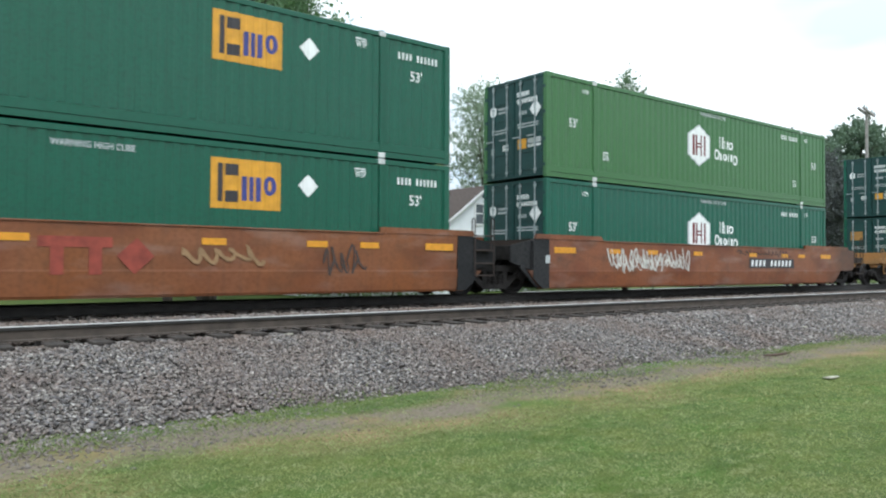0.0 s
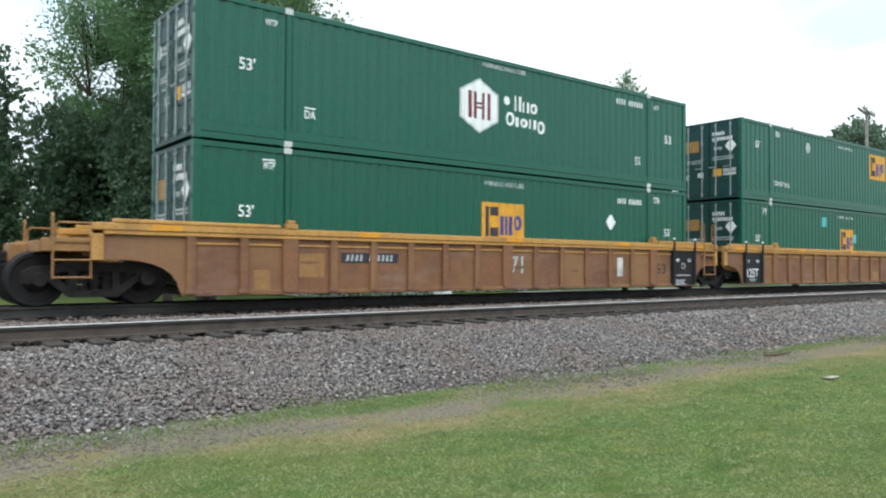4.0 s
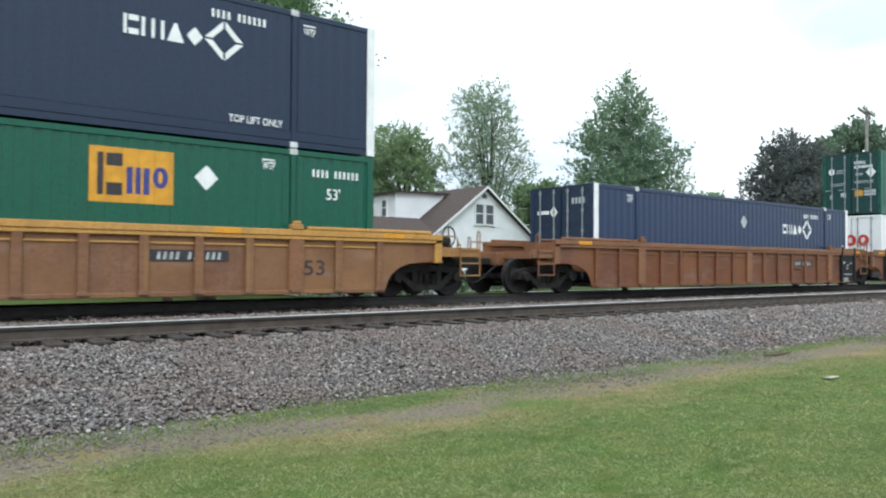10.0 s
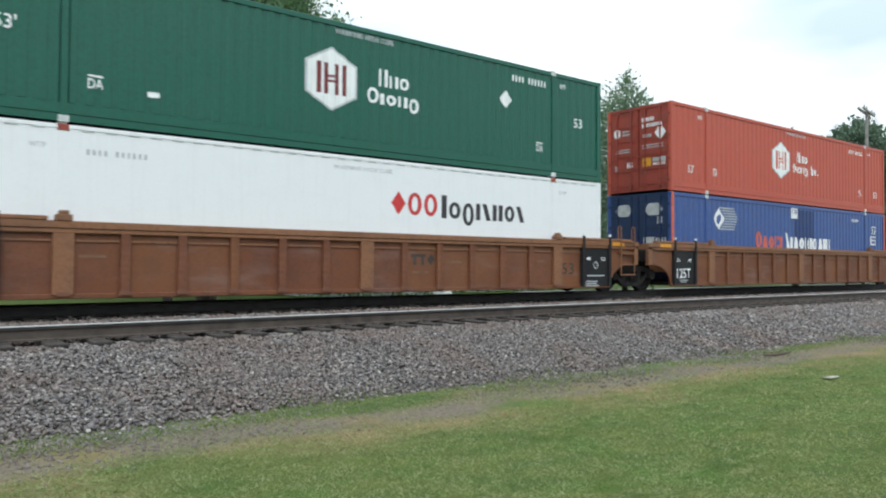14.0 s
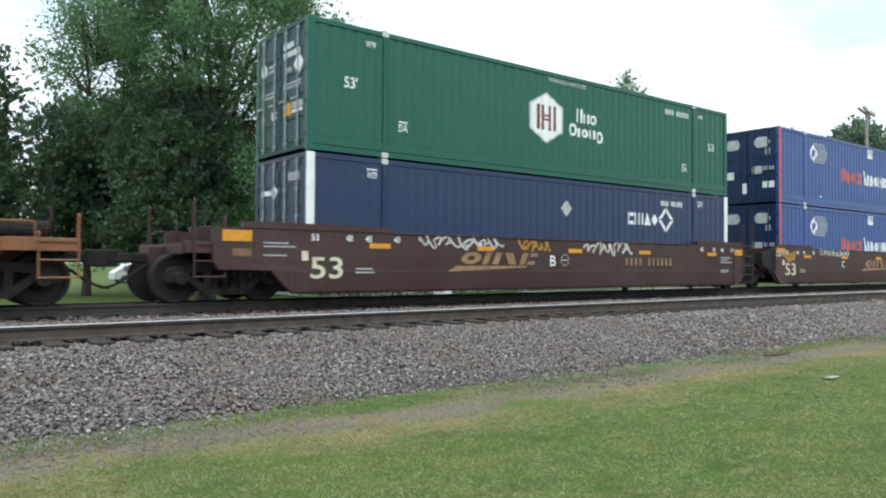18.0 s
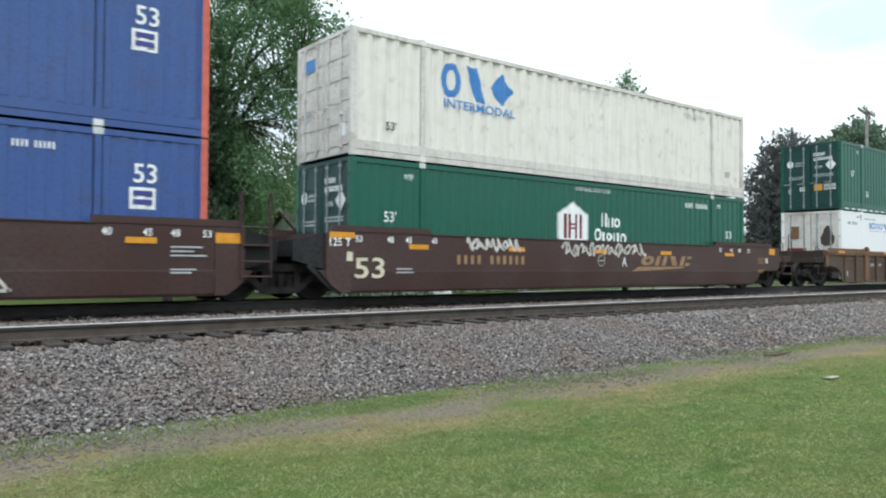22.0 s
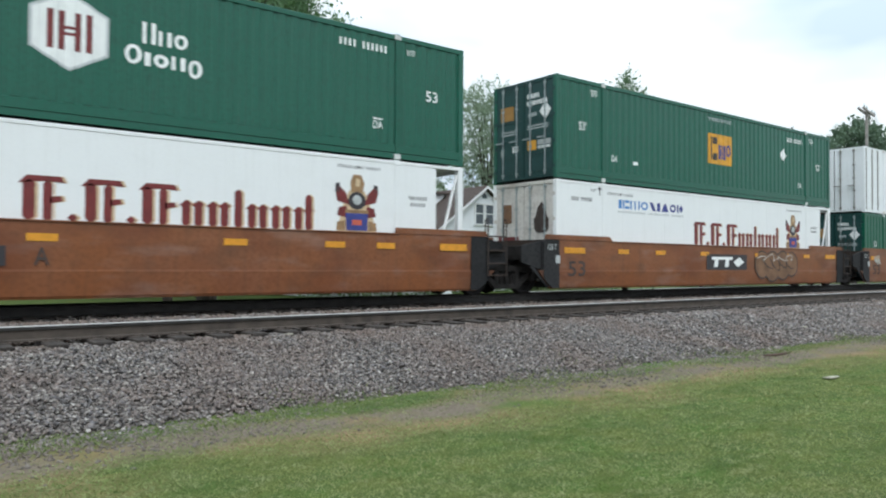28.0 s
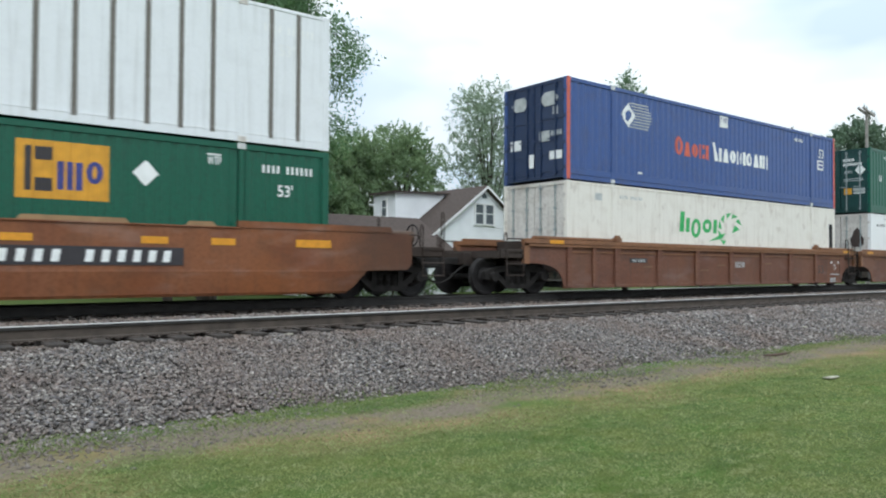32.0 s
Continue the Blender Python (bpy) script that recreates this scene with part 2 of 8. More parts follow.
M_LEAF = plain("bright_green_marking", (0.035, 0.36, 0.09), 0.5, 0.0, 0.12, 6.0)
M_SILVER = plain("grey_white_rim_paint", (0.50, 0.52, 0.53), 0.5, 0.0, 0.08, 5.0)
M_TAN = plain("pale_gold_shadow_paint", (0.56, 0.42, 0.26), 0.6, 0.0, 0.15, 6.0)
M_GOLD = plain("dull_gold_marking", (0.27, 0.165, 0.08), 0.6, 0.0, 0.25, 4.0)
CASTING = plain("pale_casting_paint", (0.55, 0.56, 0.55), 0.6, 0.0, 0.2, 8.0)
M_BUFF = plain("brown_graffiti_paint", (0.165, 0.088, 0.046), 0.7, 0.0, 0.3, 3.0)
M_CHALK = plain("pale_graffiti_paint", (0.50, 0.48, 0.44), 0.7, 0.0, 0.35, 4.0)
M_SOOTY = plain("dark_graffiti_paint", (0.05, 0.035, 0.03), 0.7, 0.0, 0.3, 4.0)
M_OCHRE = plain("ochre_graffiti_paint", (0.42, 0.22, 0.03), 0.7, 0.0, 0.3, 4.0)
M_FADERED = plain("faded_red_stencil_paint", (0.24, 0.045, 0.028), 0.7, 0.0, 0.35, 4.0)


# ---- mesh helpers ----
def box(bm, x0, x1, y0, y1, z0, z1):
    vs = [bm.verts.new((x, y, z)) for x in (x0, x1) for y in (y0, y1) for z in (z0, z1)]
    for f in ((0, 1, 3, 2), (4, 6, 7, 5), (0, 4, 5, 1), (2, 3, 7, 6), (0, 2, 6, 4), (1, 5, 7, 3)):
        bm.faces.new([vs[i] for i in f])


def prism(bm, poly, y0, y1):
    """A polygon in x and z, drawn out from y0 to y1."""
    a = [bm.verts.new((x, y0, z)) for x, z in poly]
    b = [bm.verts.new((x, y1, z)) for x, z in poly]
    bm.faces.new(a)
    bm.faces.new(b[::-1])
    n = len(a)
    for i in range(n):
        bm.faces.new((a[i], b[i], b[(i + 1) % n], a[(i + 1) % n]))


def prism_x(bm, poly, x0, x1):
    """A polygon in y and z, drawn out from x0 to x1."""
    a = [bm.verts.new((x0, y, z)) for y, z in poly]
    b = [bm.verts.new((x1, y, z)) for y, z in poly]
    bm.faces.new(a)
    bm.faces.new(b[::-1])
    n = len(a)
    for i in range(n):
        bm.faces.new((a[i], b[i], b[(i + 1) % n], a[(i + 1) % n]))


def rod(bm, p0, p1, r0, n=8, r1=None):
    p0, p1 = Vector(p0), Vector(p1)
    r1 = r0 if r1 is None else r1
    q = (p1 - p0).to_track_quat("Z", "Y").to_matrix()
    a, b = [], []
    for i in range(n):
        d = q @ Vector((math.cos(i * math.tau / n), math.sin(i * math.tau / n), 0))
        a.append(bm.verts.new(p0 + d * r0))
        b.append(bm.verts.new(p1 + d * r1))
    bm.faces.new(a[::-1])
    bm.faces.new(b)
    for i in range(n):
        bm.faces.new((a[i], a[(i + 1) % n], b[(i + 1) % n], b[i]))


def tube(bm, pts, r, n=6):
    """One bent pipe along the points."""
    pts = [Vector(p) for p in pts]
    last, u = len(pts) - 1, None
    rings = []
    for i, p in enumerate(pts):
        d = pts[min(i + 1, last)] - pts[max(i - 1, 0)]
        d = d.normalized() if d.length > 1e-6 else (pts[i] - pts[i - 1]).normalized()
        u = d.orthogonal() if u is None else u - d * u.dot(d)
        u = u.normalized() if u.length > 1e-4 else d.orthogonal().normalized()
        v = d.cross(u)
        rings.append([bm.verts.new(p + (u * math.cos(j * math.tau / n) + v * math.sin(j * math.tau / n)) * r) for j in range(n)])
    for a, b in zip(rings, rings[1:]):
        for j in range(n):
            bm.faces.new((a[j], a[(j + 1) % n], b[(j + 1) % n], b[j]))
    bm.faces.new(rings[0][::-1])
    bm.faces.new(rings[-1])


def done(name, bm, bevel=0.0):
    if bevel:
        bmesh.ops.bevel(bm, geom=bm.edges[:], offset=bevel, segments=1, affect="EDGES", clamp_overlap=True)
    bmesh.ops.recalc_face_normals(bm, faces=bm.faces[:])
    me = bpy.data.meshes.new(name)
    bm.to_mesh(me)
    bm.free()
    me.materials.append(None)
    return me


MESHES = {}


def shared(key, make, bevel=0.0):
    if key not in MESHES:
        bm = bmesh.new()
        make(bm)
        MESHES[key] = done(str(key[0] if isinstance(key, tuple) else key), bm, bevel)
    return MESHES[key]


def put(name, me, material, parent=None, label="", at=None):
    ob = new(name, me)
    if not me.materials:
        me.materials.append(None)
    ob.material_slots[0].link = "OBJECT"
    ob.material_slots[0].material = material
    if parent:
        ob.parent = parent
    if at is not None:
        ob.matrix_basis = at if isinstance(at, Matrix) else pose(*at)
    return tagged(ob, label) if label else ob


def part(name, bm, material, parent=None, label="", bevel=0.0):
    return put(name, done(name, bm, bevel), material, parent, label)


def smooth(me):
    for p in me.polygons:
        p.use_smooth = True
    return me


def raw(name, verts, faces):
    me = bpy.data.meshes.new(name)
    me.from_pydata(verts, [], faces)
    me.materials.append(None)
    return me


# ---- lettering: the built-in font, each word once, brought to a unit box ----
WORDS = ("53", "53'", "125T", "125 T", "TOP LIFT ONLY", "WARNING HIGH CUBE", "WTP", "DA", "48", "45", "40", "A", "B", "C", "110", "71",
         "INTERMODAL", "STACK LIMIT 2 HIGH", "MAX WEIGHT", "TARE WEIGHT")
TEXT = {}
made_text = []
for body in WORDS:
    cu = bpy.data.curves.new("lettering", "FONT")
    cu.body, cu.resolution_u, cu.offset = body, 3, 0.012
    made_text.append((body, new("lettering", cu)))
graph = bpy.context.evaluated_depsgraph_get()
for body, ob in made_text:
    me = bpy.data.meshes.new_from_object(ob.evaluated_get(graph))
    co = np.array([v.co[:] for v in me.vertices])
    lo, hi = co.min(0), co.max(0)
    me.transform(Matrix.Diagonal((1 / (hi[0] - lo[0]), 1 / (hi[1] - lo[1]), 1, 1)) @ Matrix.Translation((-lo[0], -lo[1], 0)))
    me.transform(Matrix.Rotation(radians(90), 4, "X"))
    TEXT[body] = me
for body, ob in made_text:
    cu = ob.data
    bpy.data.objects.remove(ob)
    bpy.data.curves.remove(cu)

HALF, WIDE, HIGH = 8.077, 1.295, 2.896          # 53-foot container
FACE = -1.291                                   # marks on a container's near side
SKIN = -1.512                                   # marks on a railcar's near side


def txt(thing, body, material, x0, x1, z, h, y=FACE, label=""):
    key = ("text", body, round(x0, 2), round(x1, 2), round(z, 2), round(h, 2), y)
    if key not in MESHES:
        me = TEXT[body].copy()
        me.transform(Matrix.Translation((x0, y, z - h / 2)) @ Matrix.Diagonal((x1 - x0, 1, h, 1)))
        MESHES[key] = me
        if not me.materials:
            me.materials.append(None)
    return put("lettering", MESHES[key], material, thing, label)


# folds of the corrugated sides: pitch, depth, share of the pitch on a slope
FOLDS = {"fine": (0.285, 0.022, 0.14), "soft": (0.285, 0.008, 0.14), "wide": (0.40, 0.055, 0.17)}
SPANS = ((-HALF + 0.06, -6.18), (-6.01, 6.01), (6.18, HALF - 0.06))
SIDE_OF = {}


def fold_line(side):
    """Corners (x, depth) of a corrugated side, span by span."""
    pitch, depth, slope = FOLDS[side]
    lines = []
    for a, b in SPANS:
        n = max(3, round((b - a) / pitch))
        p = (b - a) / n
        line = []
        for i in range(n):
            x = a + i * p
            line += [(x, 0), (x + p * (0.5 - slope), 0), (x + p * 0.5, depth), (x + p * (1 - slope), depth)]
        lines.append(line + [(b, 0)])
    return lines


FOLD_XY = {side: np.array([q for line in fold_line(side) for q in line]) for side in FOLDS}


def side_of(thing):
    while thing.parent:
        thing = thing.parent
    return SIDE_OF.get(thing.name, "")


def cling(bm, poly, y, side="", deep=0.006):
    """A convex patch of paint in x and z: a thin plate on a smooth side, a skin that follows the folds on a corrugated one."""
    if side not in FOLD_XY:
        prism(bm, poly, y, y + deep)
        return
    fold = FOLD_XY[side]
    xa, xb = min(p[0] for p in poly), max(p[0] for p in poly)
    xs = sorted({xa, xb} | {p[0] for p in poly} | {x for x in fold[:, 0] if xa < x < xb})
    cols = []
    for x in xs:
        zs = []
        for (px, pz), (qx, qz) in zip(poly, list(poly[1:]) + [poly[0]]):
            if abs(qx - px) < 1e-9:
                if abs(x - px) < 1e-9:
                    zs += [pz, qz]
            elif min(px, qx) - 1e-9 <= x <= max(px, qx) + 1e-9:
                zs.append(pz + (qz - pz) * (x - px) / (qx - px))
        if not zs:
            continue
        yy = y + float(np.interp(x, fold[:, 0], fold[:, 1]))
        lo, hi = min(zs), max(zs)
        cols.append([bm.verts.new((x, yy, lo))] * 2 if hi - lo < 1e-4 else [bm.verts.new((x, yy, lo)), bm.verts.new((x, yy, hi))])
    for a, b in zip(cols, cols[1:]):
        ring = [a[0], b[0]] + ([b[1]] if b[1] is not b[0] else []) + ([a[1]] if a[1] is not a[0] else [])
        if len(ring) > 2:
            bm.faces.new(ring)


def slab(thing, name, material, poly, y=FACE, label="", deep=0.006):
    side = side_of(thing) if y > FACE - 0.0095 else ""
    key = (name, tuple((round(x, 3), round(z, 3)) for x, z in poly), y, side)
    return put(name, shared(key, lambda bm: cling(bm, poly, y, side, deep)), material, thing, label)


def rect(thing, name, material, x0, x1, z, h, y=FACE, label="", deep=0.006):
    return slab(thing, name, material, [(x0, z - h / 2), (x1, z - h / 2), (x1, z + h / 2), (x0, z + h / 2)], y, label, deep)


def lozenge(thing, material, x, z, r, y=FACE, label=""):
    return slab(thing, "placard", material, [(x - r, z), (x, z - r), (x + r, z), (x, z + r)], y, label)


def bars(thing, material, x0, x1, z, h, n, y=FACE, name="number_marking", gap_at=()):
    """Rows of plain bars where a number stands, one row for each group of signs."""
    w = (x1 - x0) / n
    cuts = [-1, *gap_at, n]
    for a, b in zip(cuts, cuts[1:]):
        def make(bm):
            for i in range(a + 1, b):
                box(bm, x0 + w * (i + 0.2), x0 + w * (i + 0.66), y, y + 0.005, z - h / 2, z + h / 2)
        tagged(put(name, shared((name, round(x0, 2), round(z, 2), n, h, y, a), make), material, thing), kind="stuff")


SIGN_WIDE = {"i": 0.5, "I": 0.55, " ": 0.5, ".": 0.42, "m": 1.35, "M": 1.45, "a": 1.1, "A": 1.15, "o": 1.05, "O": 1.15, "p": 1.05, "X": 1.15, "s": 0.85, "k": 1.0}


def sign(c, a, b, low, high, st):
    """One plain shape in the box a..b, low..high, as convex polygons: i bar, u two bars, m three, o ring, a wedge, s slanted bar, x lozenge, k bar and lozenge, e bar and two short ones."""
    w, h, mid = b - a, high - low, (low + high) / 2

    def bar(p, q, r=low, t=high):
        return [(p, r), (q, r), (q, t), (p, t)]
    c = c.lower()
    if c == "i" or c == ".":
        return [bar(a, b)]
    if c == "u":
        return [bar(a, a + st), bar(b - st, b)]
    if c == "m":
        k = (w - 3 * st) / 2
        return [bar(a + i * (st + k), a + i * (st + k) + st) for i in range(3)]
    if c in "ocp":
        n, cx, sv = 14, (a + b) / 2, min(st * 0.8, h * 0.3)
        return [[(cx + (w / 2 - d) * math.cos(t), mid + (h / 2 - e) * math.sin(t)) for d, e, t in ((0, 0, i), (0, 0, i + 1), (st, sv, i + 1), (st, sv, i)) for t in (t * math.tau / n,)] for i in range(n)]
    if c == "a":
        return [[(a, low), (b, low), ((a + b) / 2 + st * 0.4, high), ((a + b) / 2 - st * 0.4, high)]]
    if c == "s":
        return [[(a, high), (a + w * 0.5, high), (b, low), (b - w * 0.5, low)]]
    if c == "x":
        return [[(a, mid), ((a + b) / 2, low), (b, mid), ((a + b) / 2, high)]]
    if c == "k":
        return [bar(a, a + st), [(a + st * 1.4, mid), ((a + st * 1.4 + b) / 2, low), (b, mid), ((a + st * 1.4 + b) / 2, high)]]
    return [bar(a, a + st), bar(a + st * 1.5, b, low, low + h * 0.3), bar(a + st * 1.5, b, high - h * 0.3, high)]


def blocks(thing, material, pattern, x0, x1, z, h, y=FACE, lean=0.0, stroke=0.24, label="", small=0.7, drop=0.28):
    """Plain shapes in the place of a name, one a sign; capitals stand the whole height, p hangs below the line."""
    total = sum(SIGN_WIDE.get(c, 1.0) for c in pattern)
    side = side_of(thing)

    def make(bm):
        unit = (x1 - x0) / total
        x, low, top = x0, z - h / 2, z + h / 2
        for c in pattern:
            w = unit * SIGN_WIDE.get(c, 1.0)
            if c != " ":
                high = top if c.isupper() else (low + unit * stroke * 1.3 if c == "." else low + h * small)
                base = low - (h * drop if c == "p" else 0)
                for poly in sign(c, x + unit * 0.08, x + w - unit * 0.08, base, high, unit * stroke):
                    cling(bm, [(px + lean * (pz - low), pz) for px, pz in poly], y, side, 0.005)
            x += w
    return put("name_marking", shared(("blocks", pattern, round(x0, 2), round(z, 2), h, y, lean, side), make), material, thing, label)


def pen_blocks(thing, material, pattern, x0, x1, z, h, y=FACE, dx=0.0, label=""):
    """Plain broad-nib strokes with pointed ends in the place of a name: B two tall strokes and a flag, b two low ones, l one tall, d low and tall, . a dot."""
    wide = {"l": 0.55, ".": 0.42, "B": 1.45}
    total = sum(wide.get(c, 1.0) for c in pattern)
    side = side_of(thing)

    def make(bm):
        unit, x, low = (x1 - x0) / total, x0 + dx, z - h / 2

        def stem(cx, top, st, foot=low):
            cling(bm, [(cx - st, foot + st * 0.8), (cx, foot), (cx + st, foot + st * 0.8), (cx + st, top - st * 0.8), (cx, top), (cx - st, top - st * 0.8)], y, side, 0.004)
        for c in pattern:
            w = unit * wide.get(c, 1.0)
            st = unit * 0.15
            if c == "B":
                stem(x + w * 0.24, low + h * 0.92, st * 1.2)
                stem(x + w * 0.62, low + h * 0.9, st * 0.9)
                cling(bm, [(x + w * 0.02, low + h * 0.82), (x + w * 0.5, low + h * 0.88), (x + w * 0.97, low + h * 0.86), (x + w * 0.9, low + h), (x + w * 0.2, low + h)], y, side, 0.004)
                cling(bm, [(x + w * 0.66, low + h * 0.4), (x + w * 0.94, low + h * 0.46), (x + w * 0.9, low + h * 0.58), (x + w * 0.66, low + h * 0.54)], y, side, 0.004)
            elif c in "bd":
                stem(x + w * 0.27, low + h * 0.62, st)
                stem(x + w * 0.73, low + h * (0.62 if c == "b" else 1.0), st)
                for f in (0.27, 0.73):
                    cling(bm, [(x + w * f - st * 1.7, low + h * 0.52), (x + w * f, low + h * 0.46), (x + w * f + st * 1.5, low + h * 0.56), (x + w * f, low + h * 0.66)], y - 0.001, side, 0.004)
            elif c == "l":
                stem(x + w * 0.5, low + h, st)
            else:
                cling(bm, [(x + w * 0.1, low + st), (x + w * 0.5, low), (x + w * 0.9, low + st), (x + w * 0.5, low + st * 2)], y, side, 0.004)
            x += w
    return put("name_marking", shared(("pen", pattern, round(x0, 2), round(z, 2), h, y, side), make), material, thing, label)


def bar_name(thing, material, x0, x1, z, h, y, label="", lean=0.0):
    """A name as a long bar over two uprights, and a lozenge beside it."""
    w = x1 - x0

    def make(bm):
        for p, q, r, t in ((0.0, 0.62, 0.72, 1.0), (0.1, 0.21, 0.0, 0.72), (0.42, 0.53, 0.0, 0.72)):
            prism(bm, [(x0 + w * e + lean * h * f, z + h * (f - 0.5)) for e, f in ((p, r), (q, r), (q, t), (p, t))], y, y + 0.004)
        prism(bm, [(x0 + w * e + lean * h * f, z + h * (f - 0.5)) for e, f in ((0.66, 0.5), (0.82, 0.0), (1.0, 0.5), (0.84, 1.0))], y, y + 0.004)
    return put("name_marking", shared(("bar_name", round(x0, 2), z, h, y), make), material, thing, label)


def squiggle(thing, material, seed, x0, x1, z, h, y=SKIN, loops=14, r=0.018):
    """Sprayed writing as a thin ribbon that loops along the side."""
    rnd = random.Random(seed)

    def make(bm):
        pts, steps = [], 9
        step = (x1 - x0) / loops
        for i in range(loops):
            tall, wide, up, turn = rnd.uniform(0.45, 1.0), rnd.uniform(0.1, 0.55), rnd.uniform(-0.2, 0.2), rnd.choice((-1, 1, 1))
            for j in range(steps):
                a = math.tau * j / steps
                pts.append((x0 + step * (i + j / steps) + wide * step * math.cos(a + 1.0) * turn, z + h / 2 * (tall * math.sin(a) + up) + rnd.uniform(-0.03, 0.03) * h))
        rings = []
        for i, (xa, za) in enumerate(pts):
            pa, pb = pts[max(0, i - 1)], pts[min(len(pts) - 1, i + 1)]
            d = Vector((pb[0] - pa[0] + 0.02, pb[1] - pa[1])).normalized()
            n = Vector((-d.y, d.x)) * r * rnd.uniform(0.8, 1.5)
            rings.append([bm.verts.new(c) for c in ((xa + n.x, y, za + n.y), (xa - n.x, y, za - n.y), (xa - n.x, y + 0.004, za - n.y), (xa + n.x, y + 0.004, za + n.y))])
        for a, b in zip(rings, rings[1:]):
            for q in range(4):
                bm.faces.new((a[q], a[(q + 1) % 4], b[(q + 1) % 4], b[q]))
    return put("graffiti", shared(("graffiti", seed, x0), make), material, thing, "sprayed graffiti scrawl")


# ---- containers ----
def corrugated(side):
    def make(bm):
        z0, z1 = 0.35, HIGH - 0.11
        for (a, b), line in zip(SPANS, fold_line(side)):
            lowv = [bm.verts.new((x, -1.284 + d, z0)) for x, d in line]
            topv = [bm.verts.new((x, -1.284 + d, z1)) for x, d in line]
            for i in range(len(line) - 1):
                bm.faces.new((lowv[i], lowv[i + 1], topv[i + 1], topv[i]))
            # closed back, so that the wall has thickness
            q = [bm.verts.new(c) for c in ((a, -1.215, z0), (b, -1.215, z0), (b, -1.215, z1), (a, -1.215, z1))]
            bm.faces.new(q[::-1])
            bm.faces.new(lowv[::-1] + [q[0], q[1]])
            bm.faces.new(topv + [q[2], q[3]])
    return make


def flat_side(x1):
    def make(bm):
        box(bm, -HALF + 0.06, x1, -1.288, -1.22, 0.16, HIGH - 0.06)
    return make


def roof_shape(bm):
    box(bm, -HALF + 0.02, HALF - 0.02, -1.26, 1.26, HIGH - 0.06, HIGH - 0.02)
    for i in range(40):
        x = -7.8 + i * 0.4
        box(bm, x, x + 0.16, -1.15, 1.15, HIGH - 0.022, HIGH - 0.004)


def door_shape(side, flush=False):
    """One door leaf with three raised ribs across."""
    a, b = (-1.2, -0.02) if side < 0 else (0.02, 1.2)

    def make(bm):
        box(bm, -HALF + 0.03, -HALF + 0.08, a, b, 0.14, HIGH - 0.1)
    return make


def locking_bar(y):
    def make(bm):
        rod(bm, (-HALF - 0.012, y, 0.12), (-HALF - 0.012, y, HIGH - 0.08), 0.021, 6)
        for z in (0.2, 0.95, 1.5, 2.1, HIGH - 0.2):
            box(bm, -HALF - 0.035, -HALF + 0.014, y - 0.045, y + 0.045, z, z + 0.05)
        box(bm, -HALF - 0.05, -HALF - 0.02, y - 0.02, y + 0.28, 1.18, 1.215)
    return make


def front_shape(bm):
    """Closed end, one sheet folded into seven upright ribs."""
    line = [(HALF - 0.07, 1.2), (HALF - 0.07, -1.2)]
    for y in (-1.1, -0.75, -0.4, -0.05, 0.3, 0.65, 0.98):
        line += [(HALF - 0.034, y - 0.03), (HALF - 0.012, y), (HALF - 0.012, y + 0.12), (HALF - 0.034, y + 0.15)]
    line.append((HALF - 0.034, 1.2))
    low, up = [bm.verts.new((x, y, 0.1)) for x, y in line], [bm.verts.new((x, y, HIGH - 0.08)) for x, y in line]
    n = len(line)
    bm.faces.new(low[::-1])
    bm.faces.new(up)
    for i in range(n):
        bm.faces.new((low[i], low[(i + 1) % n], up[(i + 1) % n], up[i]))


def castings(bm, x, y, z):
    box(bm, x - 0.09, x + 0.09, y - 0.085, y + 0.085, z, z + 0.118)


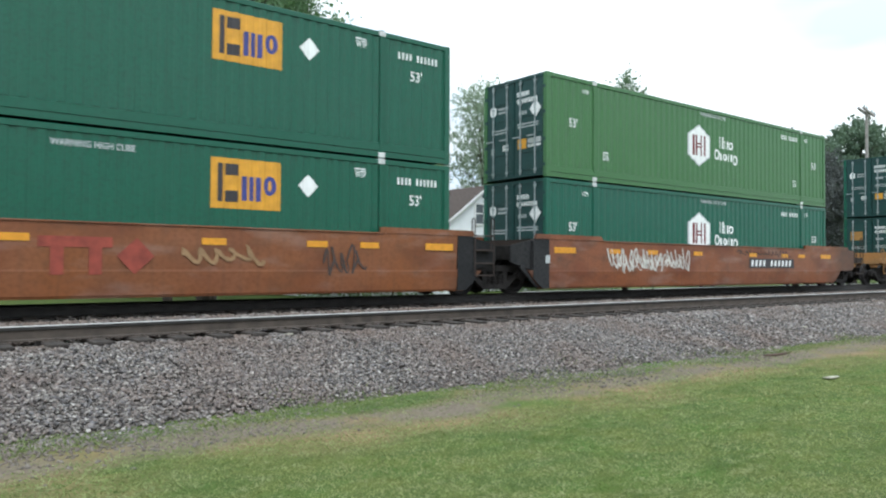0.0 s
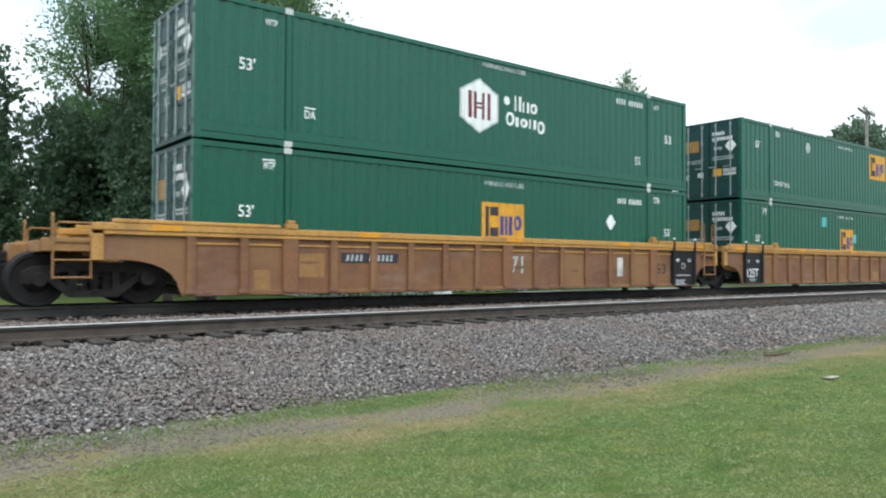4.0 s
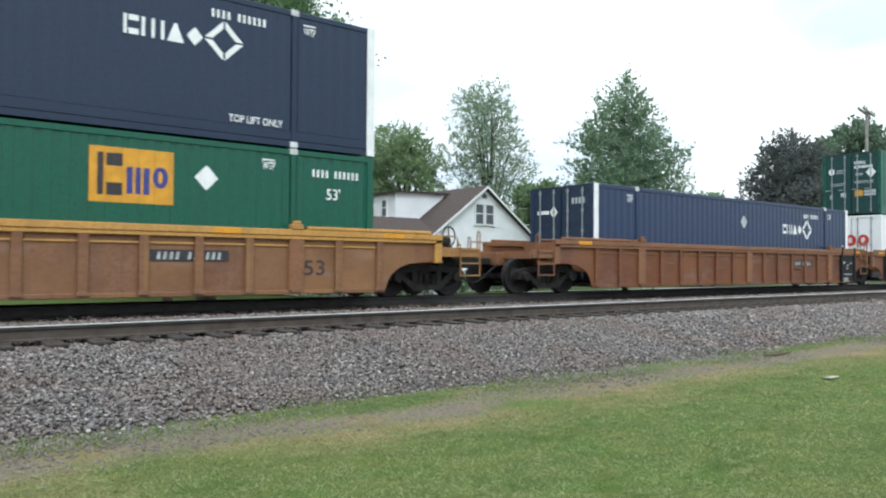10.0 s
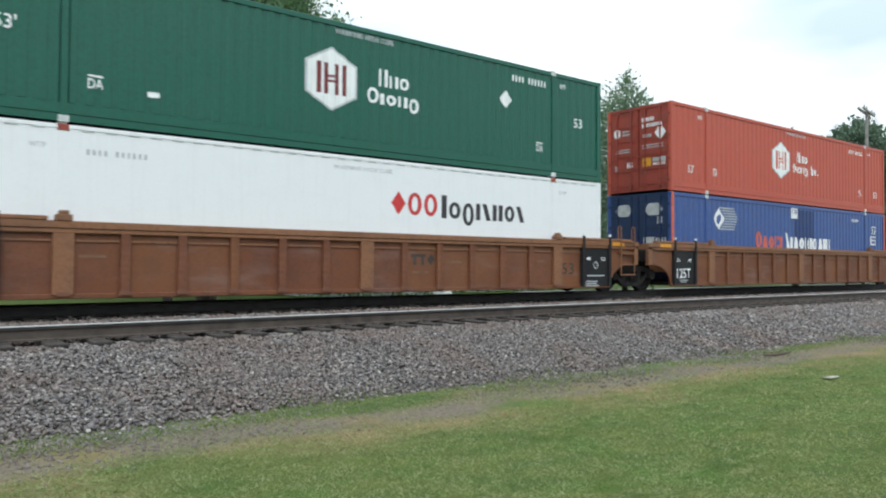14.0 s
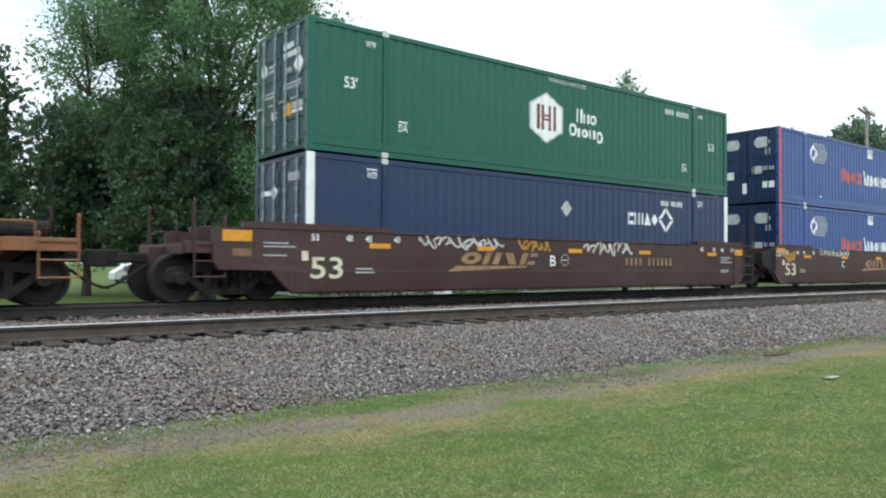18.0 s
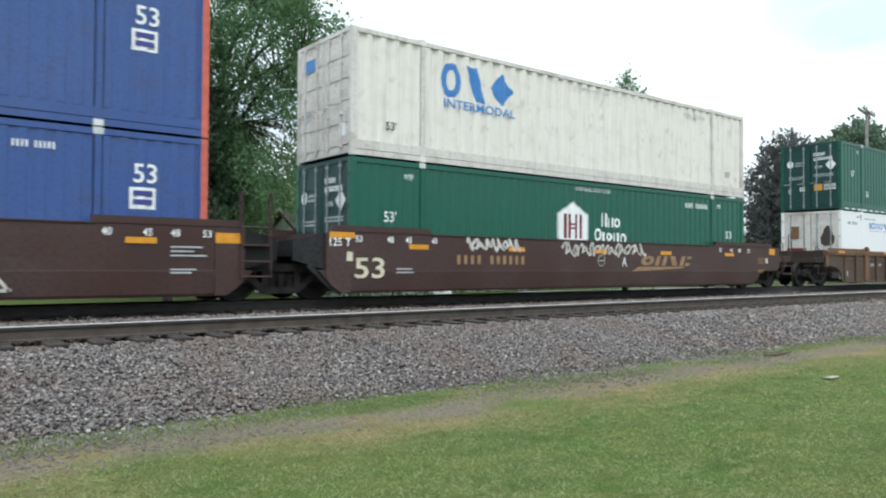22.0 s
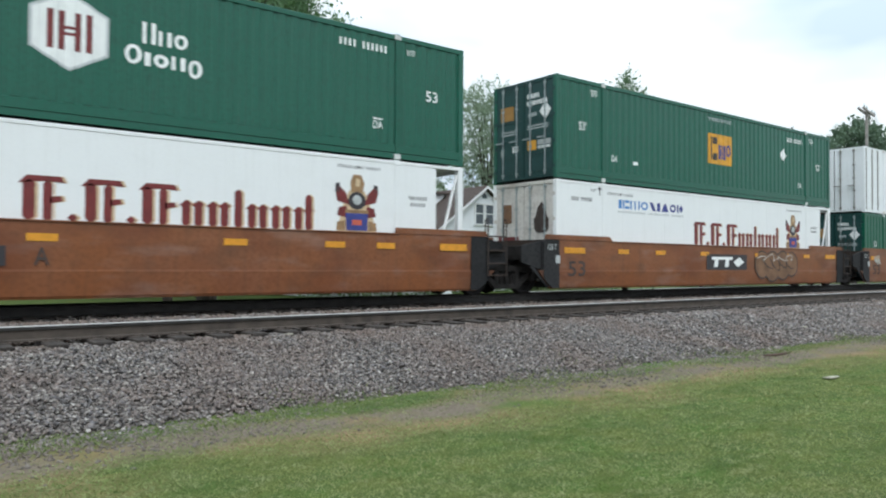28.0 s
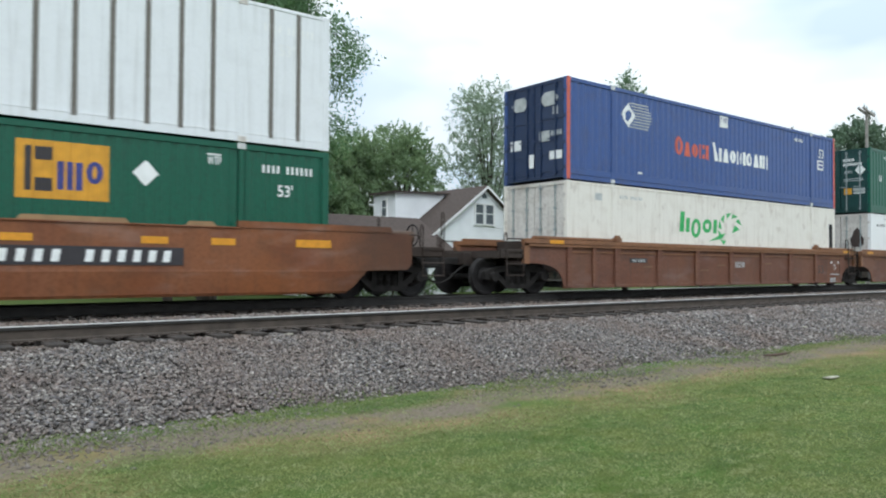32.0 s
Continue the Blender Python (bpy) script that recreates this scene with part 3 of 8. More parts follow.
def container(name_label, paint, door_paint=None, side="fine", post=None, rail=None, casting=None, bar_mat=None, category="container"):
    """A 53-foot container whose doors face the train's head."""
    door_paint = door_paint or paint
    post = post or paint
    rail = rail or paint
    c = new("shipping_container")
    tagged(c, name_label, category, "containers on the train")
    SIDE_OF[c.name] = side
    folded = side in FOLDS
    if folded:
        me = shared(("corrugated_side", side), corrugated(side))
    elif side == "reefer":
        me = shared("flat_side_short", flat_side(7.12))
    else:
        me = shared("flat_side", flat_side(HALF - 0.06))
    put("side_panel", me, paint, c)
    if side in ("reefer", "flat"):
        for x in (-5.2, -4.16, -3.12, -2.08, -1.04, 0.0, 1.04, 2.08, 3.12, 4.16, 5.2):
            put("panel_seam", shared("panel_seam", lambda bm: box(bm, -0.007, 0.007, -1.2905, -1.287, 0.2, HIGH - 0.1)), paint, c, at=(x, 0, 0))
    put("side_panel", me, paint, c, at=Matrix.Rotation(math.pi, 4, "Z") if side != "reefer" else Matrix.Identity(4) @ pose(0, 2.51, 0))
    put("roof", shared("container_roof", roof_shape), paint, c)
    put("floor", shared("container_floor", lambda bm: box(bm, -HALF + 0.05, HALF - 0.05, -1.24, 1.24, 0.07, 0.15)), BLACKP, c)
    if side == "reefer":
        put("front_wall", shared("reefer_front", lambda bm: box(bm, 7.0, 7.1, -1.25, 1.25, 0.16, HIGH - 0.1)), paint, c)
        put("end_header", shared("reefer_header", lambda bm: box(bm, HALF - 0.1, HALF - 0.01, -1.16, 1.16, HIGH - 0.14, HIGH - 0.02)), paint, c)
    else:
        put("front_wall", shared("container_front", front_shape), paint, c)
    for y in (-1, 1):
        put("bottom_rail", shared(("bottom_rail", y, folded), lambda bm: prism_x(bm, [(y * p, q) for p, q in (
            ((1.24, 0.015), (1.297, 0.015), (1.297, 0.125), (1.27, 0.13), (1.27, 0.15), (1.29, 0.155), (1.29, 0.33), (1.272, 0.335), (1.272, 0.36), (1.2, 0.36), (1.2, 0.33), (1.24, 0.33)) if folded else
            ((1.24, 0.015), (1.295, 0.015), (1.295, 0.17), (1.299, 0.175), (1.299, 0.215), (1.24, 0.215)))], -HALF + 0.02, HALF - 0.02)), rail, c)
        put("top_rail", shared(("top_rail", y, folded), lambda bm: box(bm, -HALF + 0.02, HALF - 0.02, min(y * 1.2, y * 1.299), max(y * 1.2, y * 1.299), HIGH - (0.125 if folded else 0.085), HIGH - 0.01), 0.008), rail, c)
        for x in (-1, 1):
            put("corner_post", shared(("corner_post", x, y), lambda bm: box(bm, x * (HALF - 0.08) - 0.08, x * (HALF - 0.08) + 0.08, y * 1.23 - 0.068, y * 1.23 + 0.068, 0.0, HIGH), 0.01), post, c)
            put("lift_post", shared(("lift_post", x, y), lambda bm: [box(bm, x * 6.096 - 0.062, x * 6.096 + 0.062, y * 1.25 - 0.05, y * 1.25 + 0.05, 0.0, HIGH),
                                                                     box(bm, x * 6.096 - 0.03, x * 6.096 + 0.03, y * 1.26 - 0.045, y * 1.26 + 0.045, 0.25, HIGH - 0.25)]), rail, c)
            for z, part_name in ((0.0, "corner_casting"), (HIGH - 0.118, "corner_casting")):
                put(part_name, shared(("corner_casting", x, y, z), lambda bm: castings(bm, x * 6.096, y * 1.222, z), 0.006), casting or CASTING, c)
    for s2 in (-1, 1):
        d = put("door", shared(("door", s2, side in ("flat", "reefer")), door_shape(s2, side in ("flat", "reefer"))), door_paint, c)
        for i in range(0 if side in ("flat", "reefer") else 5):
            put("door_rib", shared(("door_rib", s2), lambda bm: prism_x(bm, [(s2 * 0.08, 0), (s2 * 1.14, 0), (s2 * 1.14, 0.34), (s2 * 0.08, 0.34)], -HALF + 0.012, -HALF + 0.03)), door_paint, d, at=(0, 0, 0.26 + i * 0.5))
        for y in (0.28 * s2, 0.86 * s2):
            put("locking_bar", shared(("locking_bar", y), locking_bar(y)), bar_mat or GALV, d)
        for z in (0.3, 1.0, 1.75, 2.45):
            put("hinge", shared(("hinge", s2), lambda bm: box(bm, -HALF - 0.01, -HALF + 0.04, s2 * 1.2 - 0.05, s2 * 1.2 + 0.05, 0, 0.09)), door_paint, d, at=(0, 0, z))
    put("door_header", shared("door_header", lambda bm: box(bm, -HALF + 0.005, -HALF + 0.1, -1.2, 1.2, HIGH - 0.1, HIGH - 0.005)), door_paint, c)
    put("door_sill", shared("door_sill", lambda bm: box(bm, -HALF + 0.005, -HALF + 0.1, -1.2, 1.2, 0.06, 0.13)), door_paint, c)
    for x in (-6.096, 6.096):
        for y in (-1.22, 1.22):
            put("stacking_lock", shared(("stacking_lock", x, y), lambda bm: box(bm, x - 0.07, x + 0.07, y - 0.06, y + 0.06, HIGH, HIGH + 0.03)), GALV, c)
    return c


def plate(c, name, material, y0, y1, z, h, label=""):
    """A flat mark on the door end; numbers and text become rows of short bars."""
    x0, x1 = -HALF + 0.006, -HALF + 0.013

    def make(bm):
        if name not in ("number_marking", "text_marking"):
            box(bm, x0, x1, y0, y1, z - h / 2, z + h / 2)
            return
        n = max(3, round((y1 - y0) / (h * 0.62)))
        w = (y1 - y0) / n
        for i in range(n):
            box(bm, x0, x1, y0 + w * (i + 0.18), y0 + w * (i + 0.78), z - h * 0.45, z + h * 0.45)
    return tagged(put(name, shared((name, y0, y1, z, h), make), material, c, label), kind="stuff" if name in ("number_marking", "text_marking") else "")


def door_marks(c, kind):
    if kind in ("hexagon", "amber"):
        if kind == "hexagon":
            put("emblem", shared("door_hexagon", lambda bm: prism_x(bm, [(0.88 + 0.15 * math.sin(i * math.tau / 6), 2.08 + 0.17 * math.cos(i * math.tau / 6)) for i in range(6)], -HALF + 0.004, -HALF + 0.012)), M_WHITE, c)
            plate(c, "text_marking", M_GREY, 0.36, 0.66, 2.12, 0.08)
            plate(c, "text_marking", M_GREY, 0.34, 0.68, 2.01, 0.07)
        else:
            plate(c, "panel_marking", M_AMBER, 0.42, 0.98, 2.04, 0.42, "dull amber square marking panel")
        plate(c, "number_marking", M_WHITE, -0.62, -0.12, 2.42, 0.14)
        plate(c, "number_marking", M_WHITE, -0.94, -0.12, 2.22, 0.14)
        plate(c, "number_marking", M_GREY, -0.52, -0.18, 1.88, 0.12)
        put("placard", shared("door_lozenge", lambda bm: prism_x(bm, [(-0.86, 1.68), (-0.64, 1.94), (-0.86, 2.2), (-1.08, 1.94)], -HALF + 0.004, -HALF + 0.012)), M_WHITE, c)
        for z in (1.56, 1.48):
            plate(c, "text_marking", M_GREY, -0.98, -0.14, z, 0.05)
            plate(c, "text_marking", M_GREY, 0.32, 0.94, z - 0.06, 0.05)
        plate(c, "number_marking", M_WHITE, 0.22, 0.48, 0.96, 0.2)
        plate(c, "warning_label", M_YEL, -0.5, -0.16, 1.0, 0.28, "amber warning label")
        plate(c, "notice", M_GREY, -1.06, -0.56, 1.06, 0.14)
        plate(c, "text_marking", M_WHITE, -1.06, -0.56, 0.92, 0.09)
        plate(c, "notice", M_GREY, 0.84, 0.96, 0.9, 0.2)
    elif kind == "navy":
        plate(c, "name_marking", M_WHITE, 0.5, 1.0, 2.12, 0.11)
        put("emblem", shared("door_ring", lambda bm: prism_x(bm, [(0.3, 2.12 - 0.2), (0.46, 2.12), (0.3, 2.32), (0.14, 2.12)], -HALF + 0.004, -HALF + 0.012)), M_WHITE, c)
        plate(c, "number_marking", M_GREY, -0.95, -0.4, 2.42, 0.2)
        plate(c, "text_marking", M_GREY, -0.95, -0.4, 1.2, 0.2)
        plate(c, "text_marking", M_GREY, -0.95, -0.5, 0.7, 0.16)
        plate(c, "notice", M_WHITE, 0.9, 1.1, 0.5, 0.15)
    elif kind == "blue":
        for y in (-0.6, 0.6):
            put("emblem", shared(("door_emblem", y), lambda bm: prism_x(bm, [(y - 0.36, 2.36), (y - 0.18, 2.16), (y + 0.18, 2.16), (y + 0.36, 2.36), (y + 0.18, 2.56), (y - 0.18, 2.56)], -HALF + 0.004, -HALF + 0.012)), M_GREY, c)
        plate(c, "number_marking", M_GREY, -0.95, -0.72, 2.0, 0.26)
        plate(c, "notice", M_WHITE, 0.55, 1.0, 1.15, 0.3)
        plate(c, "notice", M_GREY, -0.62, -0.2, 1.3, 0.3)
        plate(c, "text_marking", M_GREY, -1.1, -0.66, 1.35, 0.16)
        plate(c, "notice", M_WHITE, -1.1, -0.62, 0.72, 0.24)
        plate(c, "notice", M_WHITE, 0.02, 0.2, 0.62, 0.4)
    elif kind == "crest":
        plate(c, "panel_marking", M_BUFF, 0.5, 0.9, 2.0, 0.55, "dark red square marking")
        plate(c, "name_marking", M_MAROON, 0.2, 1.05, 1.25, 0.16)
        put("emblem", shared("door_crest", lambda bm: prism_x(bm, [(-0.58, 1.42), (-0.44, 1.52), (-0.42, 1.8), (-0.5, 1.9), (-0.56, 2.12), (-0.72, 2.3), (-0.86, 2.12), (-0.92, 1.9), (-1.0, 1.8), (-0.98, 1.52), (-0.84, 1.42)], -HALF + 0.004, -HALF + 0.012)), M_SOOTY, c)
    elif kind == "redname":
        put("name_marking", shared("door_name", lambda bm: [prism_x(bm, [(-p, q) for p, q in poly], -HALF + 0.004, -HALF + 0.012) for code, y0 in (("x", -0.86), ("o", -0.3), ("o", 0.26)) for poly in sign(code, y0, y0 + 0.5, 1.5, 2.02, 0.15)]), M_RED, c, "large red lozenge and rings")
    elif kind == "pale":
        plate(c, "name_marking", M_SKY, 0.4, 0.95, 2.35, 0.3)
        plate(c, "notice", M_GREY, 0.6, 1.0, 1.1, 0.2)
        plate(c, "notice", M_WHITE, -1.05, -0.8, 0.6, 0.3)


def X(x):
    return x - HALF


def hexagon_marks(c, full="ttu duuud", plus=False, inc=False, ends="high"):
    """White hexagon with four maroon bars, and its name beside it as plain blocks."""
    hx, hz = X(7.25 if not inc else 6.94), 1.6
    w, h = 0.64, 0.7
    rim = [(0, -1), (1, -0.5), (1, 0.5), (0, 1), (-1, 0.5), (-1, -0.5)]
    hexa = slab(c, "emblem_panel", M_SILVER, [(hx + w * p, hz + h * q) for p, q in rim], FACE, "white hexagonal emblem panel with grey rim")
    slab(hexa, "emblem_field", M_WHITE, [(hx + (w - 0.05) * p, hz + (h - 0.055) * q) for p, q in rim], FACE - 0.002)
    ink = M_MAROON if not inc else M_CORAL
    for dx in (-0.31, -0.13, 0.13, 0.31):
        rect(hexa, "emblem_bar", ink, hx + dx - 0.05, hx + dx + 0.05, hz, 0.68, FACE - 0.004)
    for dz in (-0.055, 0.055):
        rect(hexa, "emblem_bar", ink, hx - 0.14, hx + 0.14, hz + dz, 0.055, FACE - 0.0035)
    sh = -0.33 if inc else 0.0
    blocks(c, M_WHITE, "Uuo", X(8.44 + sh), X(9.33 + sh), 1.83, 0.4, stroke=0.27)
    blocks(c, M_WHITE, "Oioup" if not inc else "Oioup. Iic.", X(8.13 + sh), X((9.62 if not inc else 10.2) + sh), 1.4, 0.36, stroke=0.27)
    if plus:
        slab(c, "emblem", M_WHITE, [(X(8.2) + 0.12 * math.cos(i * math.tau / 10), 1.86 + 0.12 * math.sin(i * math.tau / 10)) for i in range(10)])
    txt(c, "WARNING HIGH CUBE", M_SILVER, X(7.32), X(8.86), 2.67, 0.12)
    txt(c, "53'", M_WHITE, X(0.9), X(1.24), 1.59 if not inc else 0.78, 0.26)
    txt(c, "53", M_WHITE, X(14.99), X(15.34), 1.59 if not inc else 0.78, 0.26)
    bars(c, M_WHITE, X(12.6), X(13.9), 2.49, 0.16, 11, gap_at=(4,))
    txt(c, "WTP", M_WHITE, X(1.45), X(1.72), 2.53, 0.13)
    txt(c, "WTP", M_WHITE, X(14.42), X(14.68), 2.53, 0.13)
    for x in (2.36, 13.51):
        txt(c, "DA", M_WHITE, X(x), X(x + 0.26), 0.74, 0.18)
        rect(c, "marking", M_WHITE, X(x), X(x + 0.26), 0.88, 0.035)


def amber_marks(c, x=10.22, z=2.08, w=1.48, h=1.0, diamond=12.33, dz=2.15, top_lift=False, d_left=None, later=False, e_right=2.0):
    """Amber panel with dark and indigo block shapes."""
    pan = rect(c, "marking_panel", M_YEL, X(x), X(x + w), z, h, label="amber marking panel with block shapes")

    a, low = X(x), z - h / 2
    for code, p, q, r, s2, ink in (("e", 0.09, 0.38, 0.13, 0.89, M_DARK), ("m", 0.43, 0.7, 0.17, 0.66, M_INDIGO), ("o", 0.74, 0.93, 0.3, 0.7, M_INDIGO)):
        put("block_shape", shared(("panel_shape", code, x, z, w, side_of(c)), lambda bm: [cling(bm, poly, FACE - 0.003, side_of(c)) for poly in sign(code, a + p * w, a + q * w, low + r * h, low + s2 * h, 0.07 * w)]), ink, pan)
    if diamond:
        lozenge(c, M_WHITE, X(diamond), dz, 0.24)
    if d_left:
        lozenge(c, M_GREY, X(d_left), 2.28, 0.23)
    txt(c, "WARNING HIGH CUBE", M_SILVER, X(7.4), X(8.8), 2.58, 0.12)
    e = 2.04 if top_lift else 1.55
    txt(c, "53'", M_WHITE, X(0.92), X(1.24), e, 0.25)
    txt(c, "53'", M_WHITE, X(14.96), X(15.3), 1.56 if later else e_right, 0.25)
    nx = 12.66 if later else 14.6
    bars(c, M_WHITE, X(nx), X(nx + 1.18), 2.43, 0.16, 11, gap_at=(4,))
    for x2 in (1.42, 14.45) if later else (2.36, 13.48):
        txt(c, "WTP", M_WHITE, X(x2), X(x2 + 0.28), 2.5, 0.16)
        rect(c, "marking", M_WHITE, X(x2), X(x2 + 0.28), 2.62, 0.03)
    if top_lift:
        txt(c, "TOP LIFT ONLY", M_WHITE, X(2.26), X(3.43), 0.69, 0.18)
        txt(c, "TOP LIFT ONLY", M_WHITE, X(12.82), X(14.0), 0.69, 0.15)


def navy_marks(c, lift=True):
    lozenge(c, M_GREY if not lift else M_WHITE, X(8.05), 2.09, 0.23)
    blocks(c, M_WHITE, "EMAX", X(10.73), X(12.25), 1.94, 0.36, stroke=0.19)
    lx, lz, r = X(12.65), 1.96, 0.39

    def ring(bm):
        for q in range(4):
            a = Matrix.Rotation(radians(90 * q), 2)
            pts = [a @ Vector(p) for p in ((0.02, r), (r, 0.02), (r - 0.15, 0.02), (0.02, r - 0.15))]
            cling(bm, [(lx + p.x, lz + p.y) for p in pts], FACE, "soft")
    put("emblem", shared("navy_ring", ring), M_WHITE, c, "white diamond-shaped emblem")
    bars(c, M_WHITE, X(12.37), X(13.55), 2.48, 0.16, 11, gap_at=(4,))
    for x2 in (1.5, 14.38):
        txt(c, "WTP", M_WHITE, X(x2), X(x2 + 0.28), 2.5, 0.15)
        rect(c, "marking", M_WHITE, X(x2), X(x2 + 0.28), 2.63, 0.03)
    if lift:
        txt(c, "TOP LIFT ONLY", M_WHITE, X(2.27), X(3.41), 0.42, 0.17)
        txt(c, "TOP LIFT ONLY", M_WHITE, X(12.76), X(13.92), 0.46, 0.15)
    # white reflective corner strips
    for x in (-1, 1):
        put("corner_strip", shared(("corner_strip", x), lambda bm: box(bm, x * (HALF - 0.09) - 0.1, x * (HALF - 0.09) + 0.1, -1.303, -1.29, 0.0, HIGH)), M_WHITE, c, "white corner strip")


def blue_marks(c, first=M_CORAL, patch=True, dx=0.0, dark_patch=None):
    lx, lz = X(2.72), 2.13
    em = slab(c, "emblem_panel", M_WHITE, [(lx - 0.34, lz), (lx, lz - 0.38), (lx + 0.34, lz), (lx, lz + 0.38)], FACE, "white diamond emblem with speed stripes")
    slab(em, "emblem_core", BLUE, [(lx - 0.12, lz - 0.16), (lx - 0.03, lz - 0.2), (lx + 0.16, lz - 0.02), (lx + 0.16, lz + 0.1), (lx + 0.02, lz + 0.17), (lx - 0.12, lz + 0.08)], FACE - 0.003)

    def stripes(bm):
        for i in range(9):
            z = lz - 0.36 + i * 0.09
            cling(bm, [(lx + 0.36 - abs(i - 4) * 0.07, z), (lx + 1.15 - abs(i - 4) * 0.04, z), (lx + 1.15 - abs(i - 4) * 0.04, z + 0.04), (lx + 0.36 - abs(i - 4) * 0.07, z + 0.04)], FACE, "fine")
    put("stripe", shared("speed_stripes", stripes), M_GREY, em)
    rect(c, "notice", M_WHITE, X(7.7), X(8.16), 2.58, 0.42)
    txt(c, "110", M_INDIGO, X(7.75), X(8.1), 2.63, 0.18, FACE - 0.006)
    blocks(c, first, "Oacei", X(5.08 + dx), X(7.02 + dx), 1.48, 0.62, stroke=0.3, small=0.76)
    blocks(c, M_WHITE, "Siackioaiu", X(7.18 + dx), X(10.9), 1.48, 0.62, stroke=0.3, small=0.76)
    txt(c, "53", M_WHITE, X(14.78), X(15.2), 2.14, 0.36)
    nb = rect(c, "notice", M_WHITE, X(14.72), X(15.18), 1.68, 0.4)
    put("text_marking", shared("notice_text", lambda bm: [box(bm, X(14.78), X(15.12), FACE - 0.004, FACE, z, z + 0.1) for z in (1.56, 1.72)]), M_INDIGO, nb)
    bars(c, M_WHITE, X(12.82), X(13.5), 2.5, 0.12, 10, gap_at=(4,))
    rect(c, "marking", M_WHITE, X(3.2), X(3.42), 0.42, 0.06)
    for x in (-1, 1):
        put("corner_strip", shared(("corner_strip_r", x), lambda bm: box(bm, x * (HALF - 0.06) - 0.065, x * (HALF - 0.06) + 0.065, -1.302, -1.29, 0.0, HIGH)), M_CORAL, c, "faded red corner strip")
    if dark_patch:
        rect(c, "repaint_patch", BLUE_DEEP, X(dark_patch[0]), X(dark_patch[1]), 1.55, 2.3, FACE + 0.004, "darker repainted panel", 0.004)


def c_red_grey(c):
    """Large blue block name with a word under it, on cream white."""
    blocks(c, M_SKY, "CSX", X(2.45), X(5.0), 2.1, 0.86, stroke=0.27)
    txt(c, "INTERMODAL", M_SKY, X(2.62), X(4.99), 1.52, 0.22)
    txt(c, "53'", M_DARK, X(0.93), X(1.23), 0.75, 0.2)
    txt(c, "53'", M_DARK, X(14.95), X(15.28), 0.75, 0.2)
    bars(c, M_GREY, X(12.52), X(13.77), 2.52, 0.13, 11, gap_at=(4,))
    txt(c, "WARNING HIGH CUBE", M_GREY, X(7.4), X(8.8), 2.6, 0.1)


